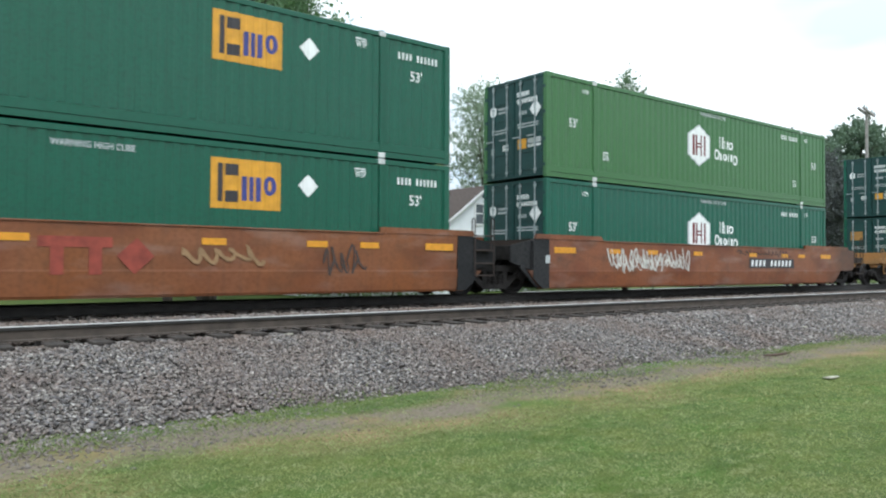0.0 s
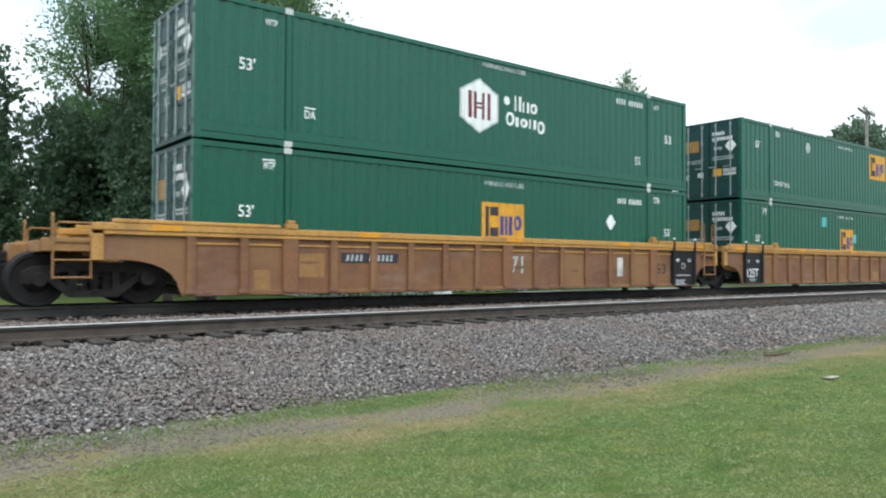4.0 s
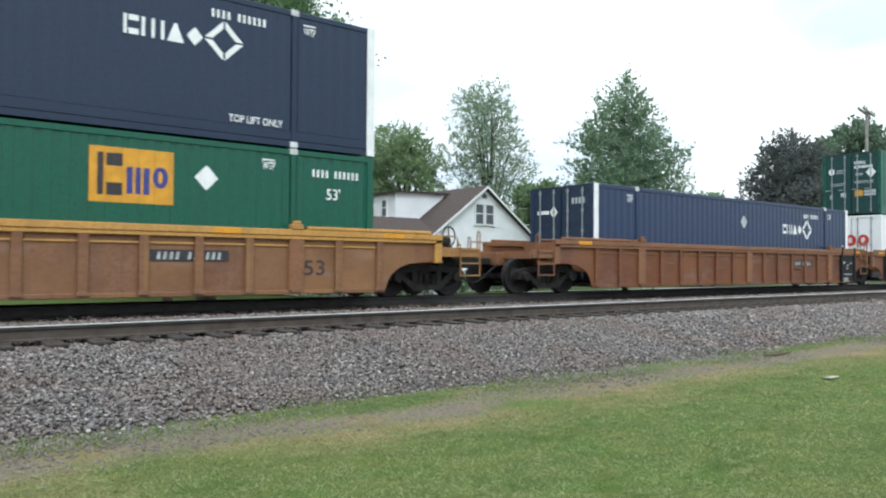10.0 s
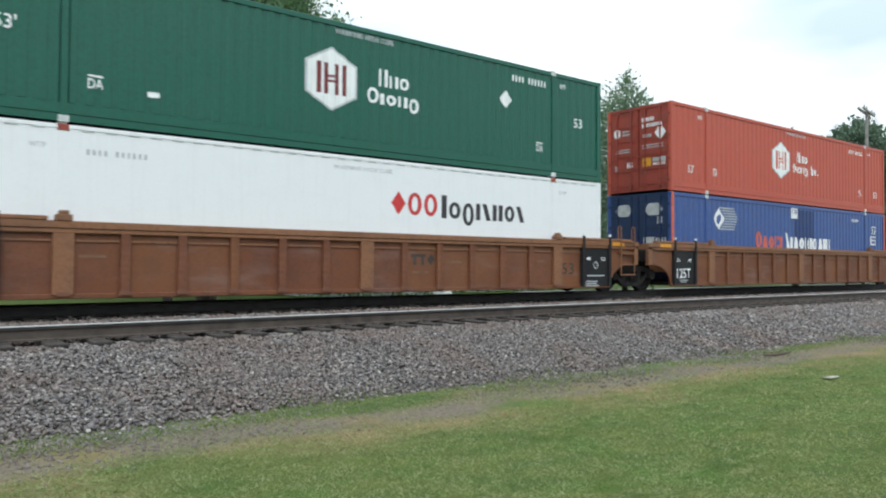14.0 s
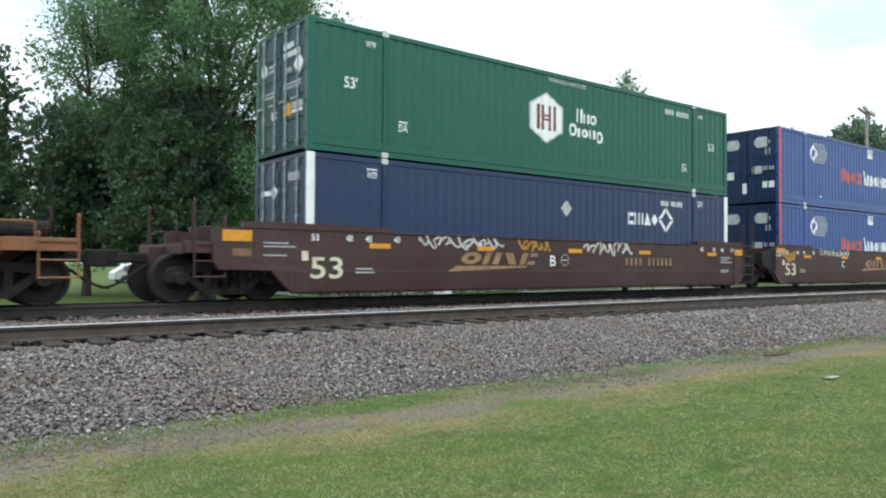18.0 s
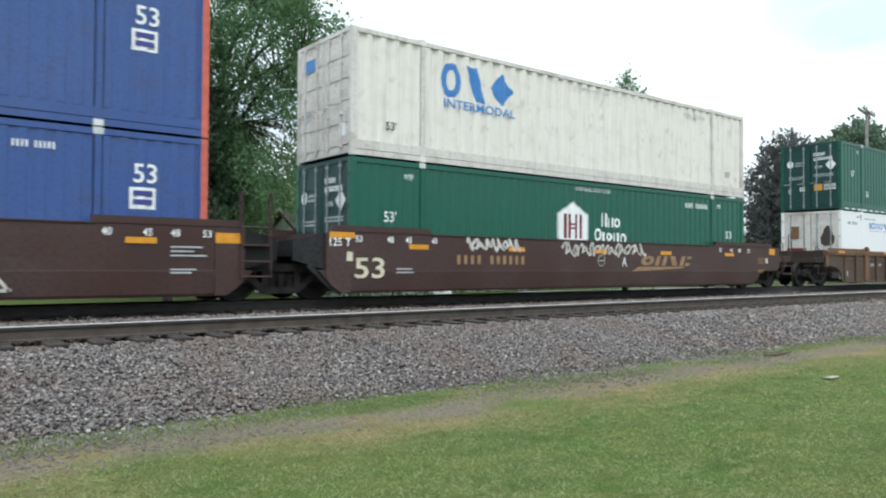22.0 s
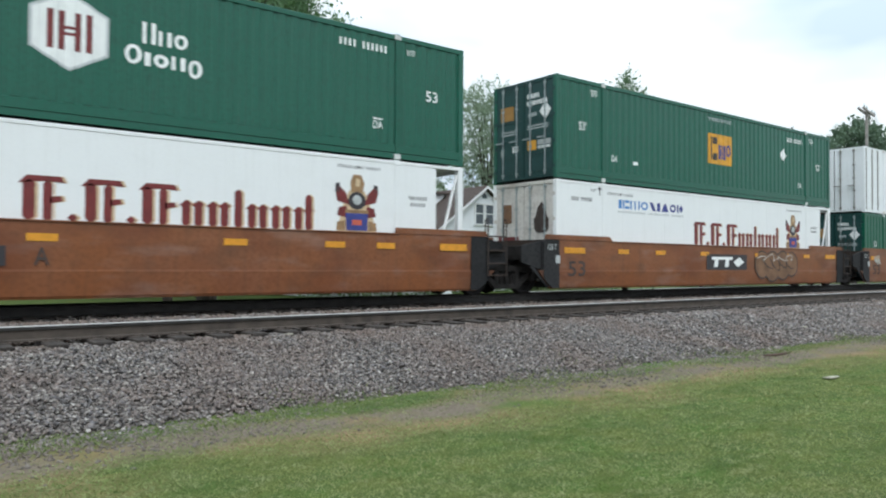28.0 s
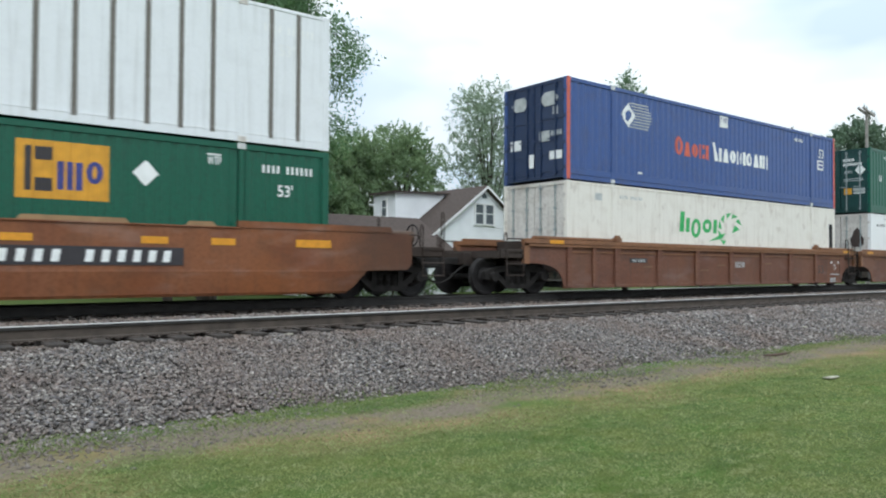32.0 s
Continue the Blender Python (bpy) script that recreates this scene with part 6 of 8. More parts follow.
def ribbed_marks(car, k, left, right):
    y = -1.4275
    yr = -1.482
    if not left and k not in (16,):
        txt(car, "125T", M_WHITE, X(0.02), X(0.76), 0.56, 0.31, yr)
        txt(car, "53", M_WHITE, X(0.0), X(0.16), 0.98, 0.1, yr)
        txt(car, "48", M_WHITE, X(0.62), X(0.8), 0.98, 0.1, yr)
        rect(car, "text_marking", M_GREY, X(0.15), X(0.6), 0.34, 0.03, yr)
        rect(car, "text_marking", M_GREY, X(0.2), X(0.55), 0.28, 0.025, yr)
    if not right:
        txt(car, "48", M_WHITE, X(15.32), X(15.5), 0.98, 0.1, yr)
        txt(car, "53", M_WHITE, X(15.95), X(16.12), 0.98, 0.1, yr)
        for z, x0, x1 in ((0.5, 15.35, 16.1), (0.34, 15.3, 15.8), (0.28, 15.3, 15.75), (0.22, 15.3, 15.85)):
            rect(car, "text_marking", M_GREY, X(x0), X(x1), z, 0.035, yr)
        put("round_marking", shared("panel_round", lambda bm: [box(bm, X(15.72) + 0.09 * math.cos(a * math.tau / 10) - 0.014, X(15.72) + 0.09 * math.cos(a * math.tau / 10) + 0.014, yr, yr + 0.004, 0.8 + 0.09 * math.sin(a * math.tau / 10) - 0.014, 0.8 + 0.09 * math.sin(a * math.tau / 10) + 0.014) for a in range(10)]), M_WHITE, car)
    dark = M_SOOTY
    txt(car, "53", dark, X(14.36), X(14.86), 0.7, 0.32, y)
    if k in (2, 4, 5):
        number_board(car, {2: 3.2, 4: 11.24, 5: 11.3}[k], 0.92, 1.5, 0.22, y)
    if k == 11:
        number_board(car, 2.28, 0.9, 1.4, 0.2, y)
        rect(car, "notice", M_GREY, X(0.0), X(0.24), 0.53, 0.23, y)
        rect(car, "notice", M_GREY, X(15.0), X(15.4), 0.9, 0.16, y)
    if k == 15:
        number_board(car, 2.6, 0.95, 0.85, 0.14, y)
        bars(car, M_GREY, X(8.4), X(9.0), 0.85, 0.2, 6, y)
    if k in (2, 4):
        txt(car, "71", M_GREY, X(8.22), X(8.66), 0.79, 0.45, y)
    rnd = random.Random(100 + k)
    if k in (2, 3, 4):
        for b in rnd.sample((0, 1, 2, 3, 4, 5, 7, 10), 4):
            x0 = -6.096 + b * 1.016 + 0.2
            rect(car, "paint_patch", ORANGE_CHORD, x0, x0 + rnd.uniform(0.3, 0.62), rnd.uniform(0.45, 0.95), rnd.uniform(0.2, 0.5), -1.4225, "yellow touch-up paint patch")
    if k == 3:
        rect(car, "paint_patch", GEAR_TAN, X(10.22), X(11.0), 0.42, 0.38, -1.4235, "yellow touch-up paint patch")
        rect(car, "paint_patch", GEAR_TAN, X(13.3), X(14.04), 0.72, 0.9, -1.4235, "yellow touch-up paint patch")
        bar_name(car, M_FADERED, X(10.0), X(10.75), 0.98, 0.26, y - 0.003)
    if k in (6, 13):
        bar_name(car, M_SOOTY, X(9.3), X(10.0), 0.9, 0.26, y)
    if k == 2:
        rect(car, "paint_patch", GEAR_TAN, X(2.2), X(2.8), 0.75, 0.5, -1.4235, "yellow touch-up paint patch")
        rect(car, "paint_patch", GEAR_TAN, X(1.2), X(1.55), 0.45, 0.4, -1.4235, "yellow touch-up paint patch")
        rect(car, "paint_patch", M_CHALK, X(12.5), X(12.75), 0.75, 0.55, y, "worn pale patch")
    for i in range(4 if k != 11 else 2):
        b = rnd.randrange(12)
        x0 = -6.096 + b * 1.016 + 0.25
        rect(car, "text_marking", M_BUFF, x0, x0 + 0.45, 0.6 + rnd.uniform(0, 0.3), 0.05, y)
    # amber reflectors along the chord
    for x in (-0.8, 3.6, 8.0, 12.4, 16.3) if k in (2, 3, 4, 11) else (-0.9, 16.4):
        rect(car, "reflector", M_REFL, X(x), X(x + 0.55), 1.42, 0.1, -1.526, "", 0.006)


# ---- the train, in order from the head ----
# left end of each stack at the start, railcar, coupled at its head end, coupled at its tail end, lower and upper container
TRAIN = ((-4.96, "orange", False, False, "emp", "emp"), (14.56, "orange", False, True, "hub", "hub_pale"),
         (38.29, "tan", True, False, "emp_mid", "hub_plus"), (57.81, "tan", False, False, "emp_patched", "emp_lift"), (77.59, "tan", False, True, "emp", "umax"),
         (101.27, "dull", True, False, "umax_blue", ""), (120.84, "dull", False, False, "xpo", "hub_diamond"), (140.44, "dull", False, True, "pacer_patch", "hub_red"),
         (164.07, "brown", True, False, "umax_blue", "hub"), (183.79, "brown", False, False, "pacer", "pacer"), (203.15, "brown", False, True, "hub", "csx"),
         (226.91, "umber", True, True, "cre", "hub_dash"), (250.65, "orange", True, False, "cre", "hub"), (270.13, "orange", False, False, "cre", "emp_hub"),
         (289.55, "orange", False, True, "emp", "emp_white"), (313.22, "redbrown", True, False, "tiger", "pacer"), (332.82, "redbrown", False, True, "cre", "hub"))
LOWER_Z, UPPER_Z = 1.128, 4.054
MOVING = []
BUILT = {}


def stock(kind):
    if kind not in BUILT:
        BUILT[kind] = build_container(kind)
        return BUILT[kind]
    return copy_thing(BUILT[kind], Matrix.Identity(4))


for k, (s0, kind, left, right, lower, upper) in enumerate(TRAIN):
    car = well_car(kind, left, right, k == 0, k)
    if kind == "orange":
        orange_marks(car, k)
    elif kind == "brown":
        brown_marks(car, k)
    else:
        ribbed_marks(car, k, left, right)
    MOVING.append((car, s0 + HALF, RAIL_Z))
    if lower:
        MOVING.append((stock(lower), s0 + HALF, LOWER_Z))
    if upper:
        MOVING.append((stock(upper), s0 + HALF, UPPER_Z))
for thing, x, z in MOVING:
    thing.matrix_basis = pose(x, TRACK_Y, z)


# ---- ground, ballast, tracks ----
def ground_material():
    m, nt, b = shader("mown_lawn_and_worn_dirt", 0.95)
    b.inputs["Specular IOR Level"].default_value = 0.1
    geo = nt.nodes.new("ShaderNodeTexCoord")
    sep = nt.nodes.new("ShaderNodeSeparateXYZ")
    nt.links.new(geo.outputs["Object"], sep.inputs[0])
    grass = mixrgb(nt, noise_fac(nt, 0.5, 0.35, 0.7, detail=5), (0.064, 0.103, 0.030), (0.102, 0.126, 0.040))
    grass = mixrgb(nt, noise_fac(nt, 35.0, 0.4, 0.7), grass, (0.060, 0.094, 0.024))
    grass = mixrgb(nt, noise_fac(nt, 1.7, 0.42, 0.68, (1, 1.6, 1), 5.0), grass, (0.112, 0.132, 0.036))
    grass = mixrgb(nt, noise_fac(nt, 1.1, 0.52, 0.72, (1, 1.4, 1), 4.0), grass, (0.070, 0.125, 0.026))
    straw = mixrgb(nt, noise_fac(nt, 22.0, 0.35, 0.7), (0.27, 0.19, 0.10), (0.165, 0.125, 0.07))
    dirt = mixrgb(nt, noise_fac(nt, 18.0, 0.4, 0.65), (0.190, 0.158, 0.120), (0.115, 0.098, 0.076))

    def band(a, b2, c2, d, wob):
        """1 between b2 and c2 in y, fading out to a and d, with a wandering edge."""
        add = nt.nodes.new("ShaderNodeMath")
        add.operation = "MULTIPLY_ADD"
        nt.links.new(noise_fac(nt, 0.45, 0.0, 1.0, (1, 0.5, 1), 5.0), add.inputs[0])
        add.inputs[1].default_value = wob
        nt.links.new(sep.outputs["Y"], add.inputs[2])
        up, down = nt.nodes.new("ShaderNodeMapRange"), nt.nodes.new("ShaderNodeMapRange")
        for n, p, q in ((up, a, b2), (down, d, c2)):
            n.inputs["From Min"].default_value, n.inputs["From Max"].default_value = p + wob / 2, q + wob / 2
            nt.links.new(add.outputs[0], n.inputs["Value"])
        mul = nt.nodes.new("ShaderNodeMath")
        mul.operation = "MULTIPLY"
        nt.links.new(up.outputs[0], mul.inputs[0])
        nt.links.new(down.outputs[0], mul.inputs[1])
        return mul.outputs[0]
    dry = nt.nodes.new("ShaderNodeMath")
    dry.operation = "MULTIPLY"
    nt.links.new(band(5.2, 6.1, 6.8, 7.2, 1.8), dry.inputs[0])
    nt.links.new(noise_fac(nt, 0.7, 0.34, 0.60, (1, 1.5, 1), 7.0), dry.inputs[1])
    c = mixrgb(nt, dry.outputs[0], grass, straw)
    thin = nt.nodes.new("ShaderNodeMath")
    thin.operation = "MULTIPLY"
    nt.links.new(band(6.05, 6.45, 6.8, 7.05, 1.1), thin.inputs[0])
    nt.links.new(noise_fac(nt, 1.1, 0.30, 0.52, detail=7), thin.inputs[1])
    c = mixrgb(nt, thin.outputs[0], c, dirt)
    nt.links.new(c, b.inputs["Base Color"])
    relief(nt, b, noise_fac(nt, 30.0, 0.2, 0.8), 0.6, 0.02)
    return m


GROUND_M = ground_material()


def ground_height(x, y):
    return 0.03 * noise.noise((x * 0.3, y * 0.3, 0)) if 0 < y < 9 else 0.0


gv, gf = [], []
gx = [-3000, -400, -60, -10] + [i * 0.5 for i in range(-8, 81)] + [50, 80, 400, 3000]
gy = [-3000, -300, -30] + [i * 0.5 for i in range(-4, 17)] + [12, 18, 24, 40, 120, 600, 3000]
for y in gy:
    for x in gx:
        gv.append((x, y, ground_height(x, y) if abs(x) < 45 else 0))
for j in range(len(gy) - 1):
    for i in range(len(gx) - 1):
        a = j * len(gx) + i
        gf.append((a, a + 1, a + 1 + len(gx), a + len(gx)))
ground = put("ground", smooth(raw("ground", gv, gf)), GROUND_M)
tagged(ground, "mown green lawn with a worn dirt strip", "ground", kind="structure")

BALLAST_M, nt, b = shader("crushed_granite_ballast", 0.9)
b.inputs["Specular IOR Level"].default_value = 0.25
ri = nt.nodes.new("ShaderNodeNewGeometry")
ramp = nt.nodes.new("ShaderNodeValToRGB")
ramp.color_ramp.elements[0].color, ramp.color_ramp.elements[1].color = (0.048, 0.044, 0.043, 1), (0.52, 0.49, 0.45, 1)
for pos, col in ((0.17, (0.122, 0.109, 0.104)), (0.34, (0.195, 0.190, 0.199)), (0.5, (0.240, 0.198, 0.176)), (0.68, (0.240, 0.217, 0.196)), (0.88, (0.33, 0.305, 0.28))):
    el = ramp.color_ramp.elements.new(pos)
    el.color = (*col, 1)
nt.links.new(ri.outputs["Random Per Island"], ramp.inputs["Fac"])
c = mixrgb(nt, noise_fac(nt, 0.8, 0.42, 0.7), ramp.outputs["Color"], (0.225, 0.155, 0.125))
c = mixrgb(nt, 0.5, c, ramp.outputs["Color"])
# rust-brown dust thrown out beside the rail
sep = nt.nodes.new("ShaderNodeSeparateXYZ")
tc = nt.nodes.new("ShaderNodeTexCoord")
nt.links.new(tc.outputs["Object"], sep.inputs[0])
near = nt.nodes.new("ShaderNodeMapRange")
near.inputs["From Min"].default_value, near.inputs["From Max"].default_value, near.inputs["To Max"].default_value = 9.5, 10.3, 0.75
nt.links.new(sep.outputs["Y"], near.inputs["Value"])
dusty = nt.nodes.new("ShaderNodeMath")
dusty.operation = "MULTIPLY"
nt.links.new(near.outputs[0], dusty.inputs[0])
nt.links.new(noise_fac(nt, 1.6, 0.35, 0.6), dusty.inputs[1])
c = mixrgb(nt, dusty.outputs[0], c, (0.165, 0.118, 0.090))
foot = nt.nodes.new("ShaderNodeMapRange")
foot.inputs["From Min"].default_value, foot.inputs["From Max"].default_value, foot.inputs["To Max"].default_value = 7.5, 7.0, 0.6
nt.links.new(sep.outputs["Y"], foot.inputs["Value"])
c = mixrgb(nt, foot.outputs[0], c, (0.165, 0.140, 0.105))
nt.links.new(mixrgb(nt, noise_fac(nt, 40.0, 0.4, 0.8), c, (0.10, 0.09, 0.085)), b.inputs["Base Color"])
relief(nt, b, noise_fac(nt, 60.0, 0.2, 0.8), 0.5, 0.006)

BED_M, nt, b = shader("ballast_fines", 0.95)
nt.links.new(mixrgb(nt, noise_fac(nt, 26.0, 0.35, 0.65, detail=2), (0.085, 0.075, 0.068), (0.21, 0.185, 0.165)), b.inputs["Base Color"])
relief(nt, b, noise_fac(nt, 24.0, 0.3, 0.7, detail=2), 1.0, 0.05)

NEAR_Y = (10.5, 12.005)                          # rails of the near track
NEAR_Z = 0.818
FAR_Y = (14.672, 16.178)
PROFILE = ((7.15, -0.06), (7.6, 0.03), (8.3, 0.22), (9.0, 0.385), (9.55, 0.51), (9.95, 0.57), (10.25, 0.572), (10.42, 0.54), (10.6, 0.58), (11.2, 0.68), (11.7, 0.745), (11.93, 0.74), (12.08, 0.67),
           (12.8, 0.56), (13.6, 0.55), (14.3, 0.60), (14.6, 0.63), (14.8, 0.68), (16.0, 0.68), (16.4, 0.66), (17.4, 0.62), (18.6, 0.3), (19.6, -0.06))


def bed_height(y):
    for (ya, za), (yb, zb) in zip(PROFILE, PROFILE[1:]):
        if ya <= y <= yb:
            return za + (zb - za) * (y - ya) / (yb - ya)
    return -0.06


bv, bf = [], []
bx = [-400, -60] + [-20 + i * 1.0 for i in range(0, 101)] + [120, 400, 1500]
for x in bx:
    for y, z in PROFILE:
        bv.append((x, y, z - 0.035 + (0.02 * noise.noise((x * 0.7, y * 2, 3)) if -0.05 < z else 0)))
n = len(PROFILE)
for i in range(len(bx) - 1):
    for j in range(n - 1):
        a = i * n + j
        bf.append((a, a + n, a + n + 1, a + 1))
bed = put("ballast_bed", raw("ballast_bed", bv, bf), BED_M)
tagged(bed, "raised bed of grey crushed stone under the tracks", "ballast", kind="structure")

# loose stones on the bed
ICO = [Vector(v).normalized() for v in ((-1, 1.618, 0), (1, 1.618, 0), (-1, -1.618, 0), (1, -1.618, 0), (0, -1, 1.618), (0, 1, 1.618), (0, -1, -1.618), (0, 1, -1.618), (1.618, 0, -1), (1.618, 0, 1), (-1.618, 0, -1), (-1.618, 0, 1))]
ICO_F = np.array(((0, 11, 5), (0, 5, 1), (0, 1, 7), (0, 7, 10), (0, 10, 11), (1, 5, 9), (5, 11, 4), (11, 10, 2), (10, 7, 6), (7, 1, 8), (3, 9, 4), (3, 4, 2), (3, 2, 6), (3, 6, 8), (3, 8, 9), (4, 9, 5), (2, 4, 11), (6, 2, 10), (8, 6, 7), (9, 8, 1)))
rng = np.random.default_rng(7)
SHAPES = []
for i in range(10):
    v = np.array(ICO) * rng.uniform(0.5, 1.25, (12, 1)) * rng.uniform((0.8, 0.65, 0.5), (1.25, 1.0, 0.8))
    SHAPES.append(v)


# crushed chips: knocked-about blocks with eight corners
CHIP_F = np.array([t for a, b, c, d in ((0, 1, 3, 2), (4, 6, 7, 5), (0, 4, 5, 1), (2, 3, 7, 6), (0, 2, 6, 4), (1, 5, 7, 3)) for t in ((a, b, c), (a, c, d))])
CHIPS = []
for i in range(14):
    v = np.array([(x, y, z) for x in (-1, 1) for y in (-1, 1) for z in (-1, 1)]) * 0.62
    CHIPS.append((v + rng.uniform(-0.34, 0.34, (8, 3))) * rng.uniform((0.85, 0.65, 0.5), (1.4, 1.05, 0.85)))


def stones(spots, sizes):
    count = len(spots)
    v = np.array(CHIPS)[rng.integers(0, 14, count)] * sizes[:, None, None]
    a = rng.uniform(0, math.tau, count)
    t = rng.uniform(-0.7, 0.7, count)
    ca, sa, ct, st = np.cos(a), np.sin(a), np.cos(t), np.sin(t)
    y1 = v[:, :, 1] * ct[:, None] - v[:, :, 2] * st[:, None]
    z1 = v[:, :, 1] * st[:, None] + v[:, :, 2] * ct[:, None]
    x2 = v[:, :, 0] * ca[:, None] - y1 * sa[:, None]
    y2 = v[:, :, 0] * sa[:, None] + y1 * ca[:, None]
    out = np.stack((x2, y2, z1), -1) + spots[:, None, :]
    faces = (CHIP_F[None] + (np.arange(count) * 8)[:, None, None]).reshape(-1, 3)
    return out.reshape(-1, 3), faces


def quick_mesh(name, verts, faces):
    me = bpy.data.meshes.new(name)
    k = faces.shape[1]
    me.vertices.add(len(verts))
    me.vertices.foreach_set("co", verts.astype(np.float32).ravel())
    me.loops.add(faces.size)
    me.loops.foreach_set("vertex_index", faces.astype(np.int32).ravel())
    me.polygons.add(len(faces))
    me.polygons.foreach_set("loop_start", np.arange(0, faces.size, k, dtype=np.int32))
    me.update(calc_edges=True)
    me.materials.append(None)
    return me


zones = ((0.3, 12, 7.35, 10.38, 1400, 0.0180), (12, 24, 7.3, 10.38, 560, 0.0245), (24, 60, 7.3, 10.38, 75, 0.05), (0.3, 30, 10.62, 11.92, 420, 0.034), (30, 60, 10.62, 11.92, 100, 0.05), (0, 30, 12.1, 14.55, 130, 0.036))
spots, sizes = [], []
for x0, x1, y0, y1, dens, size in zones:
    k = int((x1 - x0) * (y1 - y0) * dens)
    xs, ys = rng.uniform(x0, x1, k), rng.uniform(y0, y1, k)
    keep = np.ones(k, bool) if y0 > 8 else rng.uniform(0, 1, k) < np.clip((ys - 7.3) / 0.7 + 0.12 * np.sin(xs * 1.7) + 0.1, 0.05, 1)
    xs, ys = xs[keep], ys[keep]
    zs = np.array([bed_height(y) for y in ys]) - 0.012 + rng.uniform(0, 0.022, len(xs))
    spots.append(np.stack((xs, ys, zs), -1))
    sizes.append(rng.uniform(0.5, 1.2, len(xs)) ** 1.5 * size * 1.25)
gravel = put("gravel", quick_mesh("gravel", *stones(np.concatenate(spots), np.concatenate(sizes))), BALLAST_M)
tagged(gravel, "loose grey and pinkish crushed track stone", "gravel", kind="stuff")
# stray stones at the foot of the bank
k = 7000
xs, ys = 0.4 + 22 * rng.uniform(0, 1, k) ** 1.5, 7.5 - np.abs(rng.normal(0, 0.42, k))
stray = put("stray_gravel", quick_mesh("stray_gravel", *stones(np.stack((xs, ys, np.full(k, 0.0)), -1), rng.uniform(0.008, 0.026, k))), BALLAST_M)
tagged(stray, "scattered small stones in the dirt", "gravel", kind="stuff")

TIE_M, nt, b = shader("weathered_creosoted_timber", 0.9)
nt.links.new(mixrgb(nt, noise_fac(nt, 8.0, 0.35, 0.7, (1, 0.15, 1)), (0.022, 0.017, 0.014), (0.062, 0.05, 0.042)), b.inputs["Base Color"])
relief(nt, b, noise_fac(nt, 20.0, 0.3, 0.7, (1, 0.1, 1)), 0.5, 0.01)


def rail_profile(y):
    h = 0.19
    return [(y - 0.075, -h), (y + 0.075, -h), (y + 0.075, -h + 0.014), (y + 0.012, -h + 0.03), (y + 0.009, -0.058),
            (y - 0.009, -0.058), (y - 0.012, -h + 0.03), (y - 0.075, -h + 0.014)]


def head_profile(y):
    return [(y - 0.037, -0.011), (y + 0.037, -0.011), (y + 0.036, -0.006), (y + 0.03, -0.002), (y + 0.012, 0.0), (y - 0.012, 0.0), (y - 0.03, -0.002), (y - 0.036, -0.006)]


def track(name, ys, top, label, web, head, ties_from, ties_to, cant):
    t = new(name)
    t.matrix_basis = pose(0, 0, top)
    tagged(t, label, "railway track", kind="structure")
    for k, y in enumerate(ys):
        bm = bmesh.new()
        prism_x(bm, rail_profile(y), -300, 600)
        r = part("rail", bm, web, t)
        bm = bmesh.new()
        prism_x(bm, head_profile(y), -300, 600)
        part("running_band", bm, head, r, "bright worn running band of the rail")
        bm = bmesh.new()
        prism_x(bm, [(y - 0.012, -0.0582), (y + 0.012, -0.0582), (y + 0.035, -0.048), (y + 0.0375, -0.0112), (y - 0.0375, -0.0112), (y - 0.035, -0.048)], -300, 600)
        part("rail_head", bm, RAILDARK, r, "dark head of the rail")
        r.location.z = -cant * k
    tie = None
    x = ties_from
    mid = (ys[0] + ys[1]) / 2
    rnd = random.Random(int(top * 1000))
    while x < ties_to:
        tm = shared(("tie", rnd.randrange(3), name), lambda bm: box(bm, -0.115, 0.115, -1.3 + rnd.uniform(-0.05, 0.05), 1.3, -0.17, 0.0), 0.012)
        put("tie", tm, TIE_M, t, at=(x, mid, -0.2, 0, 0, rnd.uniform(-1.0, 1.0)))
        for y in ys:
            put("tie_plate", shared("tie_plate", lambda bm: [box(bm, -0.1, 0.1, -0.18, 0.18, 0.0, 0.014)] + [box(bm, sx - 0.014, sx + 0.014, sy - 0.014, sy + 0.014, 0.014, 0.04) for sx in (-0.06, 0.06) for sy in (-0.1, 0.1)]), RAILRUST, t, at=(x, y, -0.204))
        x += 0.53 + rnd.uniform(-0.03, 0.03)
    return t


track("railway_track", NEAR_Y, NEAR_Z, "track with polished rails on timber ties in stone", RAILRUST, STEEL, -3.0, 45.0, 0.085)
# both webs and heads in the steel darkened for the train's shade
track("railway_track", FAR_Y, RAIL_Z, "track under the train on timber ties", RAILDARK, RAILDARK, -3.0, 30.0, 0.03)

# ---- lawn: blades ----
GRASS_M, nt, b = shader("lawn_grass_blade", 0.75)
gi = nt.nodes.new("ShaderNodeNewGeometry")
gr = nt.nodes.new("ShaderNodeValToRGB")
gr.color_ramp.elements[0].color, gr.color_ramp.elements[1].color = (0.148, 0.208, 0.076, 1), (0.37, 0.385, 0.205, 1)
for pos, col in ((0.35, (0.200, 0.264, 0.096)), (0.7, (0.255, 0.318, 0.124)), (0.92, (0.33, 0.37, 0.165))):
    el = gr.color_ramp.elements.new(pos)
    el.color = (*col, 1)
nt.links.new(gi.outputs["Random Per Island"], gr.inputs["Fac"])
g_tr = nt.nodes.new("ShaderNodeBsdfTranslucent")
nt.links.new(gr.outputs["Color"], g_tr.inputs["Color"])
g_mx = nt.nodes.new("ShaderNodeMixShader")
g_mx.inputs[0].default_value = 0.35
nt.links.new(b.outputs[0], g_mx.inputs[1])
nt.links.new(g_tr.outputs[0], g_mx.inputs[2])
nt.links.new(g_mx.outputs[0], nt.nodes["Material Output"].inputs["Surface"])
